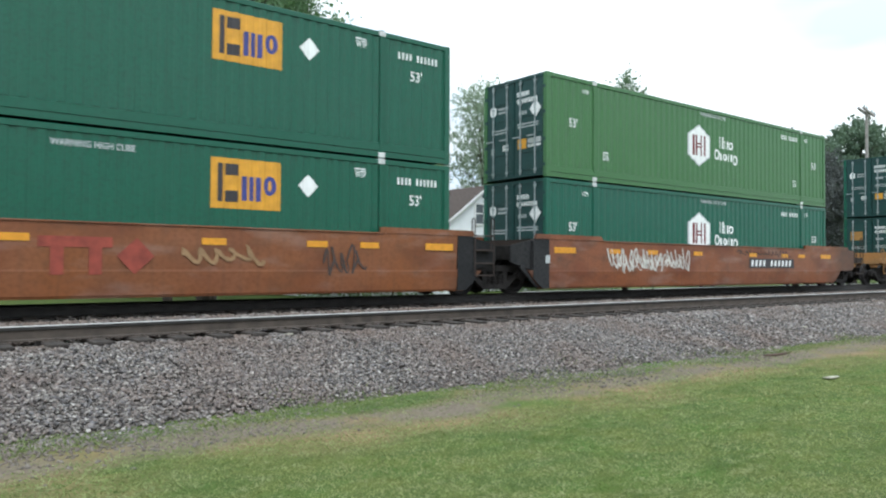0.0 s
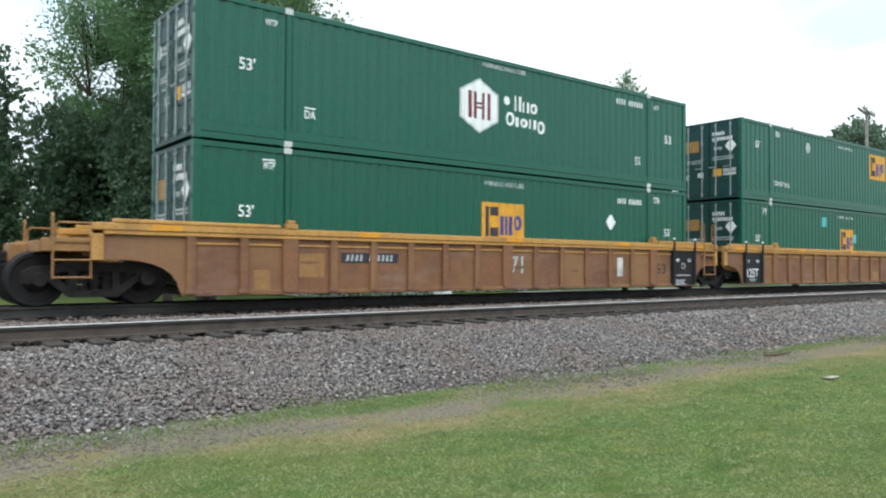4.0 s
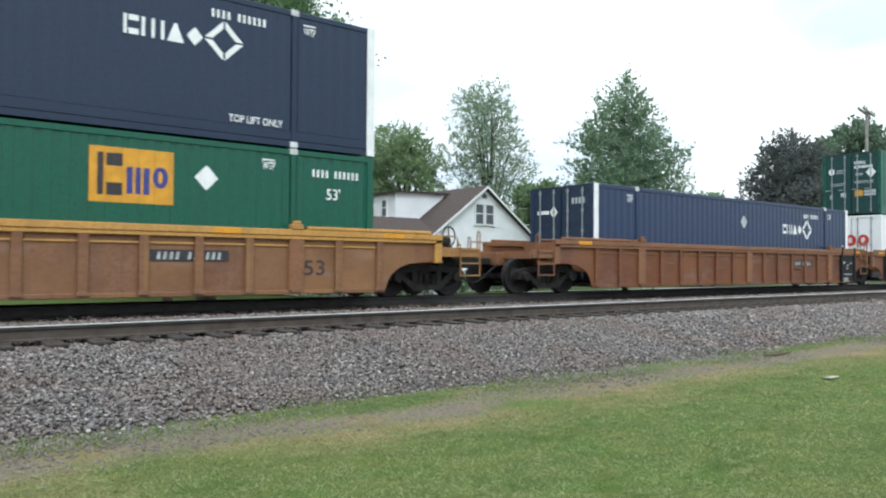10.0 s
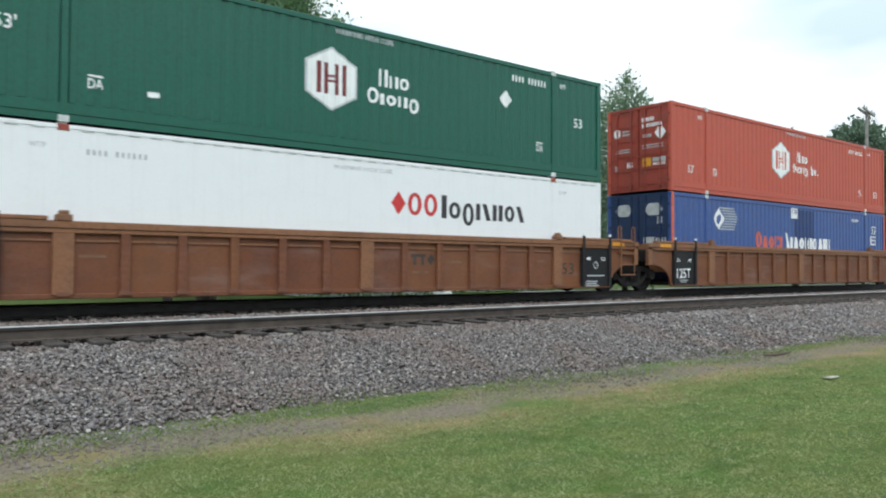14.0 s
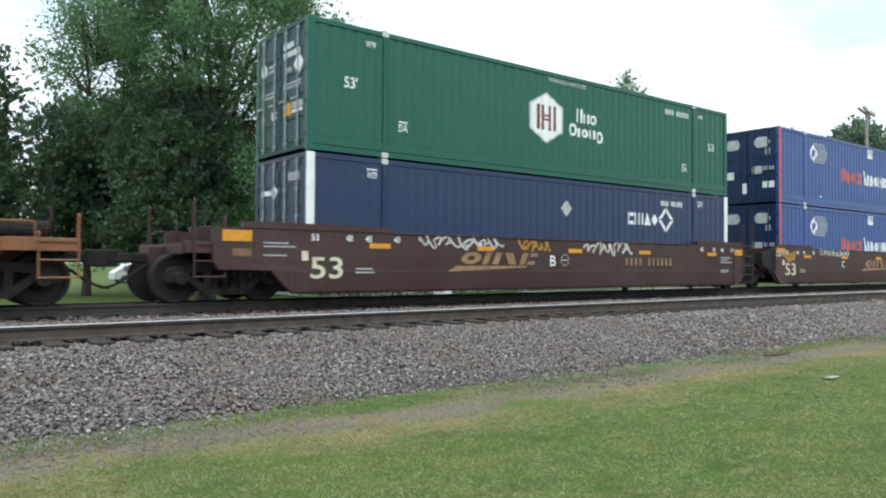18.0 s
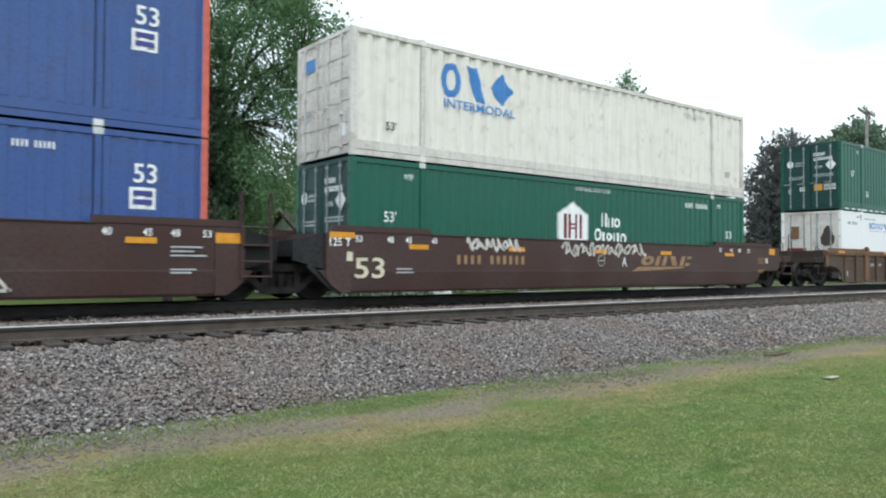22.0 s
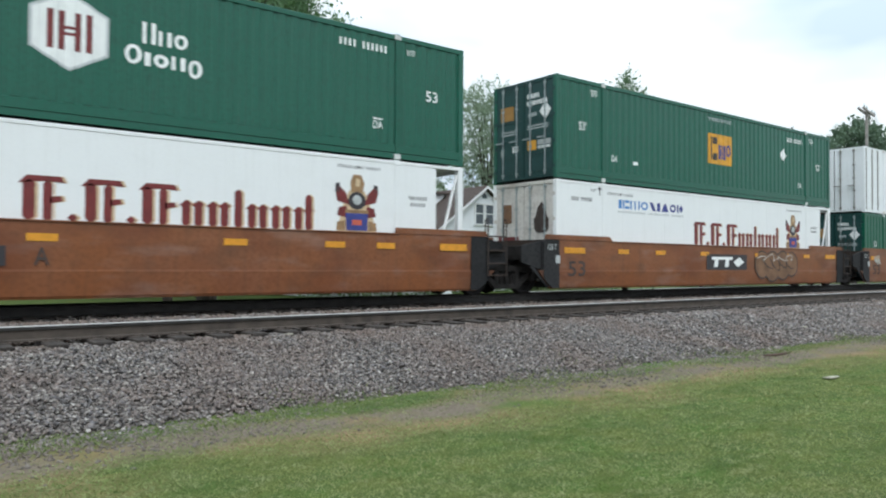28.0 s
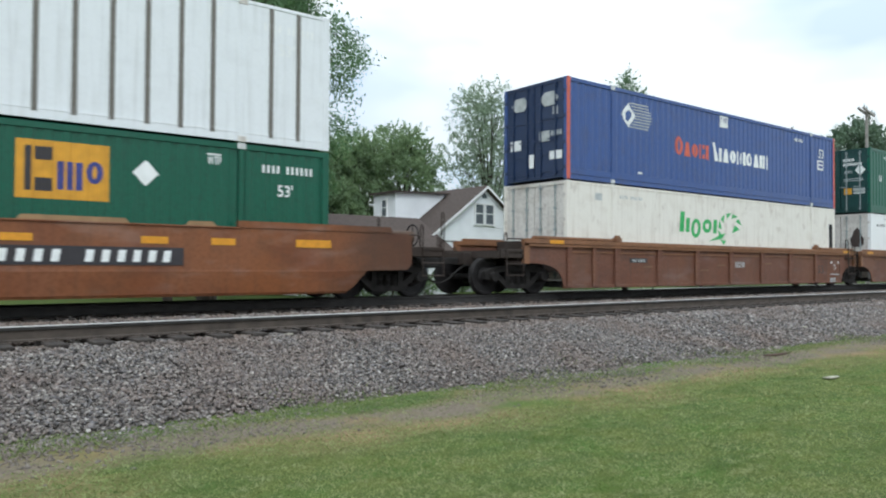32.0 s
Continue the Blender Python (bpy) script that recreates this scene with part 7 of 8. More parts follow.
nt.links.new(mixrgb(nt, noise_fac(nt, 0.55, 0.35, 0.7, detail=5), gr.outputs["Color"], mixrgb(nt, 0.5, gr.outputs["Color"], (0.24, 0.225, 0.07))), b.inputs["Base Color"])
g_mot = mixrgb(nt, noise_fac(nt, 1.3, 0.48, 0.7, (1, 1.5, 1), 4.0), b.inputs["Base Color"].links[0].from_socket, (0.062, 0.122, 0.024))
g_mot = mixrgb(nt, noise_fac(nt, 4.5, 0.47, 0.66, (1, 1.3, 1), 3.0), g_mot, (0.31, 0.335, 0.165))
g_mot = mixrgb(nt, noise_fac(nt, 7.5, 0.56, 0.72, (1, 1.3, 1), 3.0), g_mot, (0.085, 0.135, 0.045))
g_mot = mixrgb(nt, noise_fac(nt, 0.42, 0.53, 0.72, (1, 1.5, 1), 6.0), g_mot, mixrgb(nt, 0.42, g_mot, (0.35, 0.29, 0.15)))
sep = nt.nodes.new("ShaderNodeSeparateXYZ")
tc = nt.nodes.new("ShaderNodeTexCoord")
nt.links.new(tc.outputs["Object"], sep.inputs[0])
edge = nt.nodes.new("ShaderNodeMapRange")
edge.inputs["From Min"].default_value, edge.inputs["From Max"].default_value, edge.inputs["To Max"].default_value = 6.5, 7.0, 0.55
nt.links.new(sep.outputs["Y"], edge.inputs["Value"])
g_mot = mixrgb(nt, edge.outputs[0], g_mot, (0.135, 0.150, 0.092))
nt.links.new(g_mot, b.inputs["Base Color"])
b.inputs["Specular IOR Level"].default_value = 0.05


def blades(count, tall):
    """Blades over the lawn beside the track, thinning out with distance and on the worn strip."""
    r = 3.4 * (26.0 / 3.4) ** rng.uniform(0, 1, count) * np.exp(rng.normal(0, 0.14, count))
    a = rng.uniform(radians(2), radians(88), count) + rng.normal(0, 0.1, count)
    xs, ys = r * np.sin(a), r * np.cos(a)
    wide = count // 2
    xs = np.concatenate((xs, rng.uniform(-16, 12, wide)))
    ys = np.concatenate((ys, rng.uniform(-14, 7.7, wide)))
    count += wide
    r = np.clip(np.hypot(xs, ys), 3.4, 30.0)
    worn = np.exp(-((ys - 6.55 - 0.25 * np.sin(xs * 0.8)) / (0.42 + 0.04 * np.clip(xs - 9, 0, 6))) ** 2)
    keep = (ys < 7.75) & (rng.uniform(0, 1, count) > worn * (0.78 + 0.2 * np.sin(xs * 1.3 + 1))) & ((ys < 7.2) | (rng.uniform(0, 1, count) < 0.5))
    xs, ys, r = xs[keep], ys[keep], r[keep]
    k = len(xs)
    h = tall * rng.uniform(0.5, 1.25, k)
    w = (0.0022 + 0.0009 * r) * rng.uniform(0.7, 1.3, k)
    d = rng.uniform(0, math.tau, k)
    lean = rng.uniform(1.2, 3.4, k) * h
    ld = rng.uniform(0, math.tau, k)
    z = np.array([ground_height(x, y) for x, y in zip(xs, ys)]) - 0.005
    p0 = np.stack((xs - w * np.cos(d), ys - w * np.sin(d), z), -1)
    p1 = np.stack((xs + w * np.cos(d), ys + w * np.sin(d), z), -1)
    p2 = np.stack((xs + lean * np.cos(ld), ys + lean * np.sin(ld), h + z), -1)
    return np.stack((p0, p1, p2), 1).reshape(-1, 3), np.arange(3 * k).reshape(-1, 3)


lawn = put("lawn_grass", quick_mesh("lawn_grass", *blades(330000, 0.019)), GRASS_M)
tagged(lawn, "short mown green grass with yellowed tips", "grass", kind="stuff")
k = 8000
xs, ys = rng.uniform(0.5, 24, k), rng.normal(7.35, 0.22, k)
pick = np.array([noise.noise((x * 0.6, y * 1.2, 9)) for x, y in zip(xs, ys)]) > 0.06
xs, ys = xs[pick], ys[pick]
k = len(xs)
d, ld, h = rng.uniform(0, math.tau, k), rng.uniform(0, math.tau, k), rng.uniform(0.02, 0.065, k)
base = np.array([max(0.0, bed_height(y)) for y in ys])
wv = np.stack((np.stack((xs - 0.009 * np.cos(d), ys - 0.009 * np.sin(d), base), -1), np.stack((xs + 0.009 * np.cos(d), ys + 0.009 * np.sin(d), base), -1), np.stack((xs + 0.05 * np.cos(ld), ys + 0.05 * np.sin(ld), base + h), -1)), 1).reshape(-1, 3)
weeds = put("weeds", quick_mesh("weeds", wv, np.arange(3 * k).reshape(-1, 3)), GRASS_M)
tagged(weeds, "ragged green weeds along the foot of the ballast", "weeds", kind="stuff")

pale = plain("pale_flat_stone", (0.38, 0.36, 0.29), 0.9)
soil = plain("dark_bare_soil", (0.075, 0.052, 0.040), 0.95, 0.0, 0.3, 20.0, 0.1)
spot = put("soil_patch", quick_mesh("soil_patch", np.array(SHAPES[5]) * np.array((0.55, 0.13, 0.03)), ICO_F), soil, None, at=(13.2, 6.95, 0.012))
tagged(spot, "small dark patch of bare soil in the grass", "soil", kind="stuff")
for x, y, s2, lab in ((11.07, 5.01, 0.11, "pale flat stone lying in the grass"), (17.0, 8.3, 0.07, "pale stone on the ballast"), (4.91, 9.93, 0.06, "pale stone beside the rail")):
    me = quick_mesh("stone", np.array(SHAPES[3]) * np.array((1.6, 1.0, 0.45) if s2 < 0.1 else (2.6, 0.7, 0.22)) * s2, ICO_F)
    slab_stone = put("stone", me, pale, None, at=(x, y, max(0.0, bed_height(y)) + 0.02))
    tagged(slab_stone, lab, "stone")

# ---- street beyond the tracks ----
CONCRETE = plain("pale_concrete", (0.32, 0.31, 0.30), 0.9, 0.0, 0.12, 2.0)
bm = bmesh.new()
box(bm, 31, 900, 30.2, 32.6, -0.1, 0.05)
tagged(part("road", bm, CONCRETE), "pale concrete street along the railway", "road", kind="structure")

# ---- trees ----
BARK, nt, b = shader("grey_brown_bark", 0.95)
nt.links.new(mixrgb(nt, noise_fac(nt, 6.0, 0.3, 0.7, (1, 1, 0.15)), (0.026, 0.021, 0.017), (0.075, 0.062, 0.05)), b.inputs["Base Color"])
relief(nt, b, noise_fac(nt, 8.0, 0.3, 0.7, (1, 1, 0.15)), 1.0, 0.04)


def leaf_material(name, dark, light, sheen=0.3):
    m, nt, b = shader(name, 0.6)
    g = nt.nodes.new("ShaderNodeNewGeometry")
    own = nt.nodes.new("ShaderNodeMath")
    own.operation = "MULTIPLY_ADD"
    nt.links.new(g.outputs["Random Per Island"], own.inputs[0])
    own.inputs[1].default_value = 0.4
    nt.links.new(noise_fac(nt, 0.9, 0.25, 0.95, (1, 1, 1.4), 3.0), own.inputs[2])
    col = mixrgb(nt, own.outputs[0], dark, light)
    nt.links.new(col, b.inputs["Base Color"])
    b.inputs["Specular IOR Level"].default_value = sheen
    tr = nt.nodes.new("ShaderNodeBsdfTranslucent")
    nt.links.new(mixrgb(nt, 0.5, col, (light[0] * 1.5, light[1] * 1.5, light[2])), tr.inputs["Color"])
    mx = nt.nodes.new("ShaderNodeMixShader")
    mx.inputs[0].default_value = 0.3
    nt.links.new(b.outputs[0], mx.inputs[1])
    nt.links.new(tr.outputs[0], mx.inputs[2])
    nt.links.new(mx.outputs[0], nt.nodes["Material Output"].inputs["Surface"])
    return m


LEAF_MID = leaf_material("mid_green_leaf", (0.095, 0.160, 0.088), (0.265, 0.355, 0.19))
LEAF_BIG = leaf_material("fresh_green_leaf", (0.042, 0.092, 0.048), (0.182, 0.302, 0.150))
LEAF_PALE = leaf_material("grey_green_leaf", (0.15, 0.21, 0.15), (0.31, 0.385, 0.285))
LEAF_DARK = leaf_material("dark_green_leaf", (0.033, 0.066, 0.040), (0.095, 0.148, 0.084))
LEAF_FIR = leaf_material("blue_green_maple_leaf", (0.075, 0.138, 0.092), (0.23, 0.32, 0.215))
# green for the far trees, with distance haze mixed into the leaf colour
LEAF_FAR = leaf_material("far_leaf_with_haze", (0.070, 0.118, 0.084), (0.175, 0.245, 0.175))
LEAF_PLUM = leaf_material("dark_plum_leaf", (0.070, 0.078, 0.082), (0.125, 0.138, 0.135))


def crown_mesh(name, blobs, count, size, rnd, shell=0.55, spray=0.7, spread=0.15):
    """Leafy sprays that grow outwards and up from a set of ellipsoids (centre, radii)."""
    per = 14
    k = count // per
    vol = np.array([r[0] * r[1] * r[2] for _, r in blobs]) ** 0.72
    which = rnd.choice(len(blobs), k, p=vol / vol.sum())
    cen, rad = np.array([b2[0] for b2 in blobs])[which], np.array([b2[1] for b2 in blobs])[which]
    d = rnd.normal(0, 1, (k, 3))
    d /= np.linalg.norm(d, axis=1)[:, None]
    p = cen + d * rad * (rnd.uniform(shell ** 3, 1.0, k) ** (1 / 3))[:, None]
    axis = d + np.array((0, 0, 0.55)) + rnd.normal(0, 0.35, (k, 3))
    axis /= np.linalg.norm(axis, axis=1)[:, None]
    long = spray * rnd.uniform(0.35, 1.25, k)
    along = rnd.uniform(0, 1, (k, per))
    pos = p[:, None, :] + axis[:, None, :] * (along * long[:, None])[:, :, None]
    pos = (pos + rnd.normal(0, 1, (k, per, 3)) * (spread * spray * (1.15 - along))[:, :, None]).reshape(-1, 3)
    n = k * per
    u = rnd.normal(0, 1, (n, 3)) + np.repeat(axis, per, 0) * 0.8
    u /= np.linalg.norm(u, axis=1)[:, None]
    v = np.cross(u, rnd.normal(0, 1, (n, 3)))
    v /= np.linalg.norm(v, axis=1)[:, None]
    s2 = size * rnd.uniform(0.6, 1.4, n)[:, None]
    verts = np.stack((pos - u * s2, pos + v * s2 * 0.5, pos + u * s2, pos - v * s2 * 0.5), 1).reshape(-1, 3)
    return quick_mesh(name, verts, np.arange(4 * n).reshape(-1, 4))


def limb(bm, pts, r0, r1, n=7):
    k = len(pts) - 1
    for i in range(k):
        rod(bm, pts[i], pts[i + 1], r0 + (r1 - r0) * i / k, n, r0 + (r1 - r0) * (i + 1) / k)


def tree(label, x, y, height, radius, trunk_h, material, leaves, size, seed, form="round", lean=0.0, bole=0.3, nblob=16):
    rnd = np.random.default_rng(seed)
    t = new("tree")
    t.matrix_basis = pose(x, y, 0)
    tagged(t, label, "tree", "trees beyond the railway")
    blobs = []
    bm = bmesh.new()
    top = Vector((lean, 0, height * 0.86))
    trunk = [Vector((0, 0, -0.1)), Vector((lean * 0.2 + 0.06, 0.05, trunk_h * 0.6)), Vector((lean * 0.35, -0.05, trunk_h)), Vector((lean * 0.7, 0.08, height * 0.6)), top]
    limb(bm, trunk, bole, 0.03, 9)
    part("trunk", bm, BARK, t)
    if form == "cone":
        # an egg-shaped cone: whorls of limbs with a leafy clump along each, closing to a point
        levels = 13
        for i in range(levels):
            f = i / (levels - 1)
            z = trunk_h + (height - trunk_h - 0.5) * f
            r = radius * ((1 - f ** 2.6) ** 0.75 * min(1.0, 0.8 + f) if bole > 0.22 else (1 - f ** 4) ** 0.8 * min(1.0, 0.85 + f)) + 0.3
            n = 6 if f < 0.75 else 4
            a0 = rnd.uniform(0, math.tau)
            for q in range(n):
                a = a0 + q * math.tau / n + rnd.uniform(-0.3, 0.3)
                reach = r * rnd.uniform(0.82, 1.12)
                for g, w in ((0.34, 0.34), (0.66, 0.24), (0.98, 0.1)):
                    blobs.append(((lean * f + reach * g * math.cos(a), reach * g * math.sin(a), z + rnd.uniform(-0.2, 0.2) + 0.25 * g), (reach * w + 0.1, reach * w + 0.1, 0.3)))
                if q % 2 == 0:
                    bm = bmesh.new()
                    limb(bm, [Vector((lean * f, 0, z - 0.3)), Vector((lean * f + reach * 0.5 * math.cos(a), reach * 0.5 * math.sin(a), z)), Vector((lean * f + reach * math.cos(a), reach * math.sin(a), z + 0.3))], 0.06, 0.012, 5)
                    part("limb", bm, BARK, t)
        blobs.append(((lean, 0, height - 0.6), (0.5, 0.5, 0.5)))
    else:
        for i in range(nblob):
            a = i * 2.4 + rnd.uniform(-0.4, 0.4)
            f = (i + 0.5) / nblob
            z = trunk_h + (height - trunk_h) * (0.12 + 0.80 * f)
            edge = math.sin(math.pi * min(0.97, (0.22 + 0.72 * f))) ** 0.7 if form == "round" else (1 - 0.72 * f)
            r = radius * edge * rnd.uniform(0.35, 0.82)
            br = radius * rnd.uniform(0.2, 0.36)
            c2 = Vector((lean * f + r * math.cos(a), r * math.sin(a), z))
            blobs.append((tuple(c2), (br, br, br * rnd.uniform(0.6, 0.95))))
            bm = bmesh.new()
            limb(bm, [Vector((lean * 0.3, 0, trunk_h * 0.8 + (z - trunk_h) * 0.35)), Vector((c2.x * 0.5, c2.y * 0.5, z * 0.75 + trunk_h * 0.2)), c2, c2 + Vector((math.cos(a), math.sin(a), 0.4)) * br * 0.9], 0.12 * bole / 0.3, 0.012, 5)
            part("limb", bm, BARK, t)
    crown = put("crown", crown_mesh("crown", blobs, leaves, size, rnd, 0.5, 0.95 if form == "cone" else 0.5 + 0.06 * height ** 0.7, 0.09 if form == "cone" else 0.15), material, t)
    return t


def broad_tree(label, x, y, height, radius, trunk_h, seed):
    """A broad tree grown from limbs, boughs and twigs, with a spray of leaves on each twig; airier on its sunny flank."""
    rnd = np.random.default_rng(seed)
    t = new("tree")
    t.matrix_basis = pose(x, y, 0)
    tagged(t, label, "tree", "trees beyond the railway")
    bm = bmesh.new()
    fork = Vector((0.1, 0, trunk_h))
    limb(bm, [Vector((0, 0, -0.1)), Vector((-0.05, 0.05, trunk_h * 0.5)), fork], 0.42, 0.3, 10)
    limb(bm, [fork, Vector((0.45, 0.1, trunk_h * 1.6)), Vector((0.15, 0.3, height * 0.5)), Vector((-0.25, -0.1, height * 0.66)), Vector((0.2, 0, height * 0.85))], 0.2, 0.03, 8)
    part("trunk", bm, BARK, t)
    boughs = []
    for i in range(11):
        a, rise = i * 2.399 + rnd.uniform(-0.25, 0.25), rnd.uniform(0.25, 0.85)
        foot = fork + Vector((0, 0, rise * height * 0.35 * (i % 3) / 2))
        out = radius * (0.9 - 0.45 * rise)
        tip = Vector((math.cos(a) * out, math.sin(a) * out, trunk_h + rise * (height - trunk_h) * 0.95))
        mid = foot.lerp(tip, 0.5) + Vector((0, 0, 0.7))
        bm = bmesh.new()
        limb(bm, [foot, foot.lerp(mid, 0.5) + Vector((0, 0, 0.15)), mid, mid.lerp(tip, 0.5) + Vector((0, 0, 0.2)), tip], 0.125, 0.02, 6)
        part("limb", bm, BARK, t)
        boughs += [foot.lerp(mid, 0.7), mid, mid.lerp(tip, 0.5), tip]
    boughs += [Vector((0.2, 0, height * f)) for f in (0.5, 0.62, 0.74, 0.85)]
    hubs = np.array([b2[:] for b2 in boughs])
    zc, zr = trunk_h * 0.35 + height * 0.5, height * 0.5 - trunk_h * 0.2
    ends = []
    while len(ends) < 760:
        d = rnd.normal(0, 1, 3)
        d *= rnd.uniform(0.2, 1.0) ** 0.5 / np.linalg.norm(d)
        lump = 1.0 + 0.16 * noise.noise((d[0] * 2.2, d[1] * 2.2, d[2] * 2.2 + 5))
        p = np.array((d[0] * radius * lump, d[1] * radius * lump, zc + d[2] * zr * lump))
        airy = 0.78 if d[0] > 0.12 else 0.9
        if d[0] > 0.75 and d[2] < -0.6 or d[0] < 0.0 and d[2] < -0.3 or rnd.uniform() > airy or noise.noise((p[0] * 0.75, p[1] * 0.75, p[2] * 0.75)) < -0.12:
            continue
        ends.append(p)
    twigs, leaves = bmesh.new(), []
    for p in ends:
        near = hubs[np.argmin(np.linalg.norm(hubs - p, axis=1) + 0.6 * np.maximum(0, hubs[:, 2] - p[2]))]
        bend = near * 0.45 + p * 0.55 + np.array((0, 0, 0.25))
        for q, r, w0, w1 in ((near, bend, 0.035, 0.02), (bend, p, 0.02, 0.007)):
            rod(twigs, q, r, w0, 4, w1)
        along = (p - bend) / np.linalg.norm(p - bend)
        k = int(rnd.uniform(120, 240))
        f = rnd.uniform(-0.6, 1.0, k)
        pos = p + along * f[:, None] * 0.75 + rnd.normal(0, 1, (k, 3)) * (0.36 - 0.16 * np.abs(f))[:, None]
        pos[:, 2] -= 0.16 * rnd.uniform(0, 1, k) * (f > 0)
        u = rnd.normal(0, 1, (k, 3)) + along * 0.5 + np.array((0, 0, -0.4))
        u /= np.linalg.norm(u, axis=1)[:, None]
        v = np.cross(u, rnd.normal(0, 1, (k, 3)))
        v /= np.linalg.norm(v, axis=1)[:, None]
        s2 = 0.074 * rnd.uniform(0.6, 1.35, k)[:, None]
        leaves.append(np.stack((pos - u * s2, pos + v * s2 * 0.5, pos + u * s2, pos - v * s2 * 0.5), 1).reshape(-1, 3))
    tagged(part("twig", twigs, BARK, t), kind="stuff")
    verts = np.concatenate(leaves)
    put("crown", quick_mesh("crown", verts, np.arange(len(verts)).reshape(-1, 4)), LEAF_BIG, t)
    return t


broad_tree("tall broad green tree with a thick trunk", 11.1, 30.0, 18.6, 6.2, 4.0, 1)
tree("dark evergreen tree behind the lawn", 4.9, 42.5, 11.9, 1.5, 1.5, LEAF_DARK, 12000, 0.14, 2, "cone", 0, 0.25)
tree("dark evergreen tree behind the lawn", 2.2, 44.0, 12.6, 1.9, 1.5, LEAF_DARK, 12000, 0.14, 3, "cone", 0, 0.25)
# the deep shade of these two is in their dark leaf colour
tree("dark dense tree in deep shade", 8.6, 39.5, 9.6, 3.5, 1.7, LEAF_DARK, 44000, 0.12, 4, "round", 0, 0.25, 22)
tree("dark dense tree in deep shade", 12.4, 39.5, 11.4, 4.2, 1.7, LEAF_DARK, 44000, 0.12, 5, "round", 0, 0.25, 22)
# added: its dark leaves stand in for shade low in the broad crown
tree("dark tree added for shade by the broad trunk", 9.0, 28.4, 8.0, 2.7, 1.5, LEAF_DARK, 52000, 0.085, 24, "round", 0, 0.2, 30)
tree("leafy green garden tree behind the bungalow", 20.5, 47.0, 7.6, 3.6, 0.8, LEAF_MID, 44000, 0.105, 6, "round", 0, 0.25, 26)
tree("leafy green garden tree behind the bungalow", 26.6, 48.0, 10.7, 3.2, 0.8, LEAF_MID, 44000, 0.105, 7, "round", 0, 0.25, 26)
tree("leafy green garden tree behind the house", 29.6, 48.5, 11.6, 3.8, 0.8, LEAF_MID, 44000, 0.105, 8, "round", 0, 0.25, 26)
tree("leafy pale green garden tree behind the house", 34.0, 48.5, 13.2, 3.6, 0.8, LEAF_MID, 40000, 0.105, 19, "round", 0, 0.25, 24)
tree("tall slender pale green tree with open crown", 41.8, 46.9, 17.6, 5.4, 0.8, LEAF_PALE, 38000, 0.09, 9, "taper", -1.2, 0.2, 38)
tree("rounded green bush tree behind the house", 39.6, 38.6, 7.9, 3.2, 0.5, LEAF_MID, 22000, 0.13, 10, "round", 0, 0.2, 16)
tree("dense egg-shaped maple tree with layered branches", 37.2, 29.3, 13.3, 3.5, 1.0, LEAF_FIR, 84000, 0.085, 11, "cone", 0.0, 0.2)
tree("low green shrub tree beside the street", 52.0, 33.5, 7.2, 2.8, 0.5, LEAF_MID, 16000, 0.14, 12, "round", 0, 0.15, 14)
tree("low pale green shrub tree beside the street", 56.0, 35.0, 7.0, 2.8, 0.5, LEAF_PALE, 16000, 0.14, 13, "round", 0, 0.15, 14)
tree("broad dark plum-leaved tree beside the street", 60.0, 30.0, 12.4, 5.6, 1.0, LEAF_PLUM, 70000, 0.115, 14, "round", 0, 0.3, 28)
tree("green street tree behind the plum-leaved tree", 72.0, 34.5, 13.9, 4.2, 1.2, LEAF_FAR, 20000, 0.18, 23, "round", 0, 0.3, 22)
tree("tall green tree behind the utility pole", 80.0, 34.0, 17.0, 5.2, 2.0, LEAF_FAR, 26000, 0.2, 15, "round", 0, 0.35, 22)
tree("tall green tree behind the utility pole", 92.0, 35.0, 18.0, 5.6, 2.0, LEAF_FAR, 26000, 0.21, 16, "round", 0, 0.35, 20)
tree("leafy dark garden tree beyond the lawn", 4.0, 52.0, 10.0, 4.0, 0.8, LEAF_DARK, 9000, 0.18, 17, "round", 0, 0.25, 14)
tree("leafy green garden tree beyond the lawn", 15.5, 52.0, 11.0, 4.2, 1.8, LEAF_MID, 9000, 0.18, 18, "round", 0, 0.25, 14)

# clipped shrubs along the house fronts
for i in range(9):
    rnd = np.random.default_rng(300 + i)
    hx = 17.6 + i * 2.1
    s = new("shrub")
    s.matrix_basis = pose(hx, 32.2 if hx < 26 else 34.1, 0)
    tagged(s, "low green shrub in front of the house", "shrub", "shrubs by the houses")
    bm = bmesh.new()
    limb(bm, [Vector((0, 0, -0.05)), Vector((0.03, 0, 0.3)), Vector((-0.05, 0.05, 0.7))], 0.05, 0.02, 5)
    part("stem", bm, BARK, s)
    put("foliage", crown_mesh("foliage", [((dx, 0, 0.5 + 0.1 * (k % 2)), (0.55, 0.45, 0.5)) for k, dx in enumerate((-0.75, -0.25, 0.3, 0.8))], 2600, 0.06, rnd, 0.5, 0.25), LEAF_MID, s)

# far woods that close the horizon
rnd = np.random.default_rng(77)
blobs = []
for i in range(150):
    a = radians(-200 + i * 2.4)
    d = 150 + rnd.uniform(-20, 40)
    h = rnd.uniform(3.5, 7.0)
    blobs.append(((d * math.sin(a), d * math.cos(a), h * 0.75), (6.5, 6.5, h)))
blobs = [b2 for b2 in blobs if abs(b2[0][1] - 13) > 16]
woods = put("far_woods", crown_mesh("far_woods", blobs, 26000, 0.9, rnd, 0.75, 2.0), LEAF_MID)
tagged(woods, "distant belt of green trees round the town", "woods", kind="stuff")

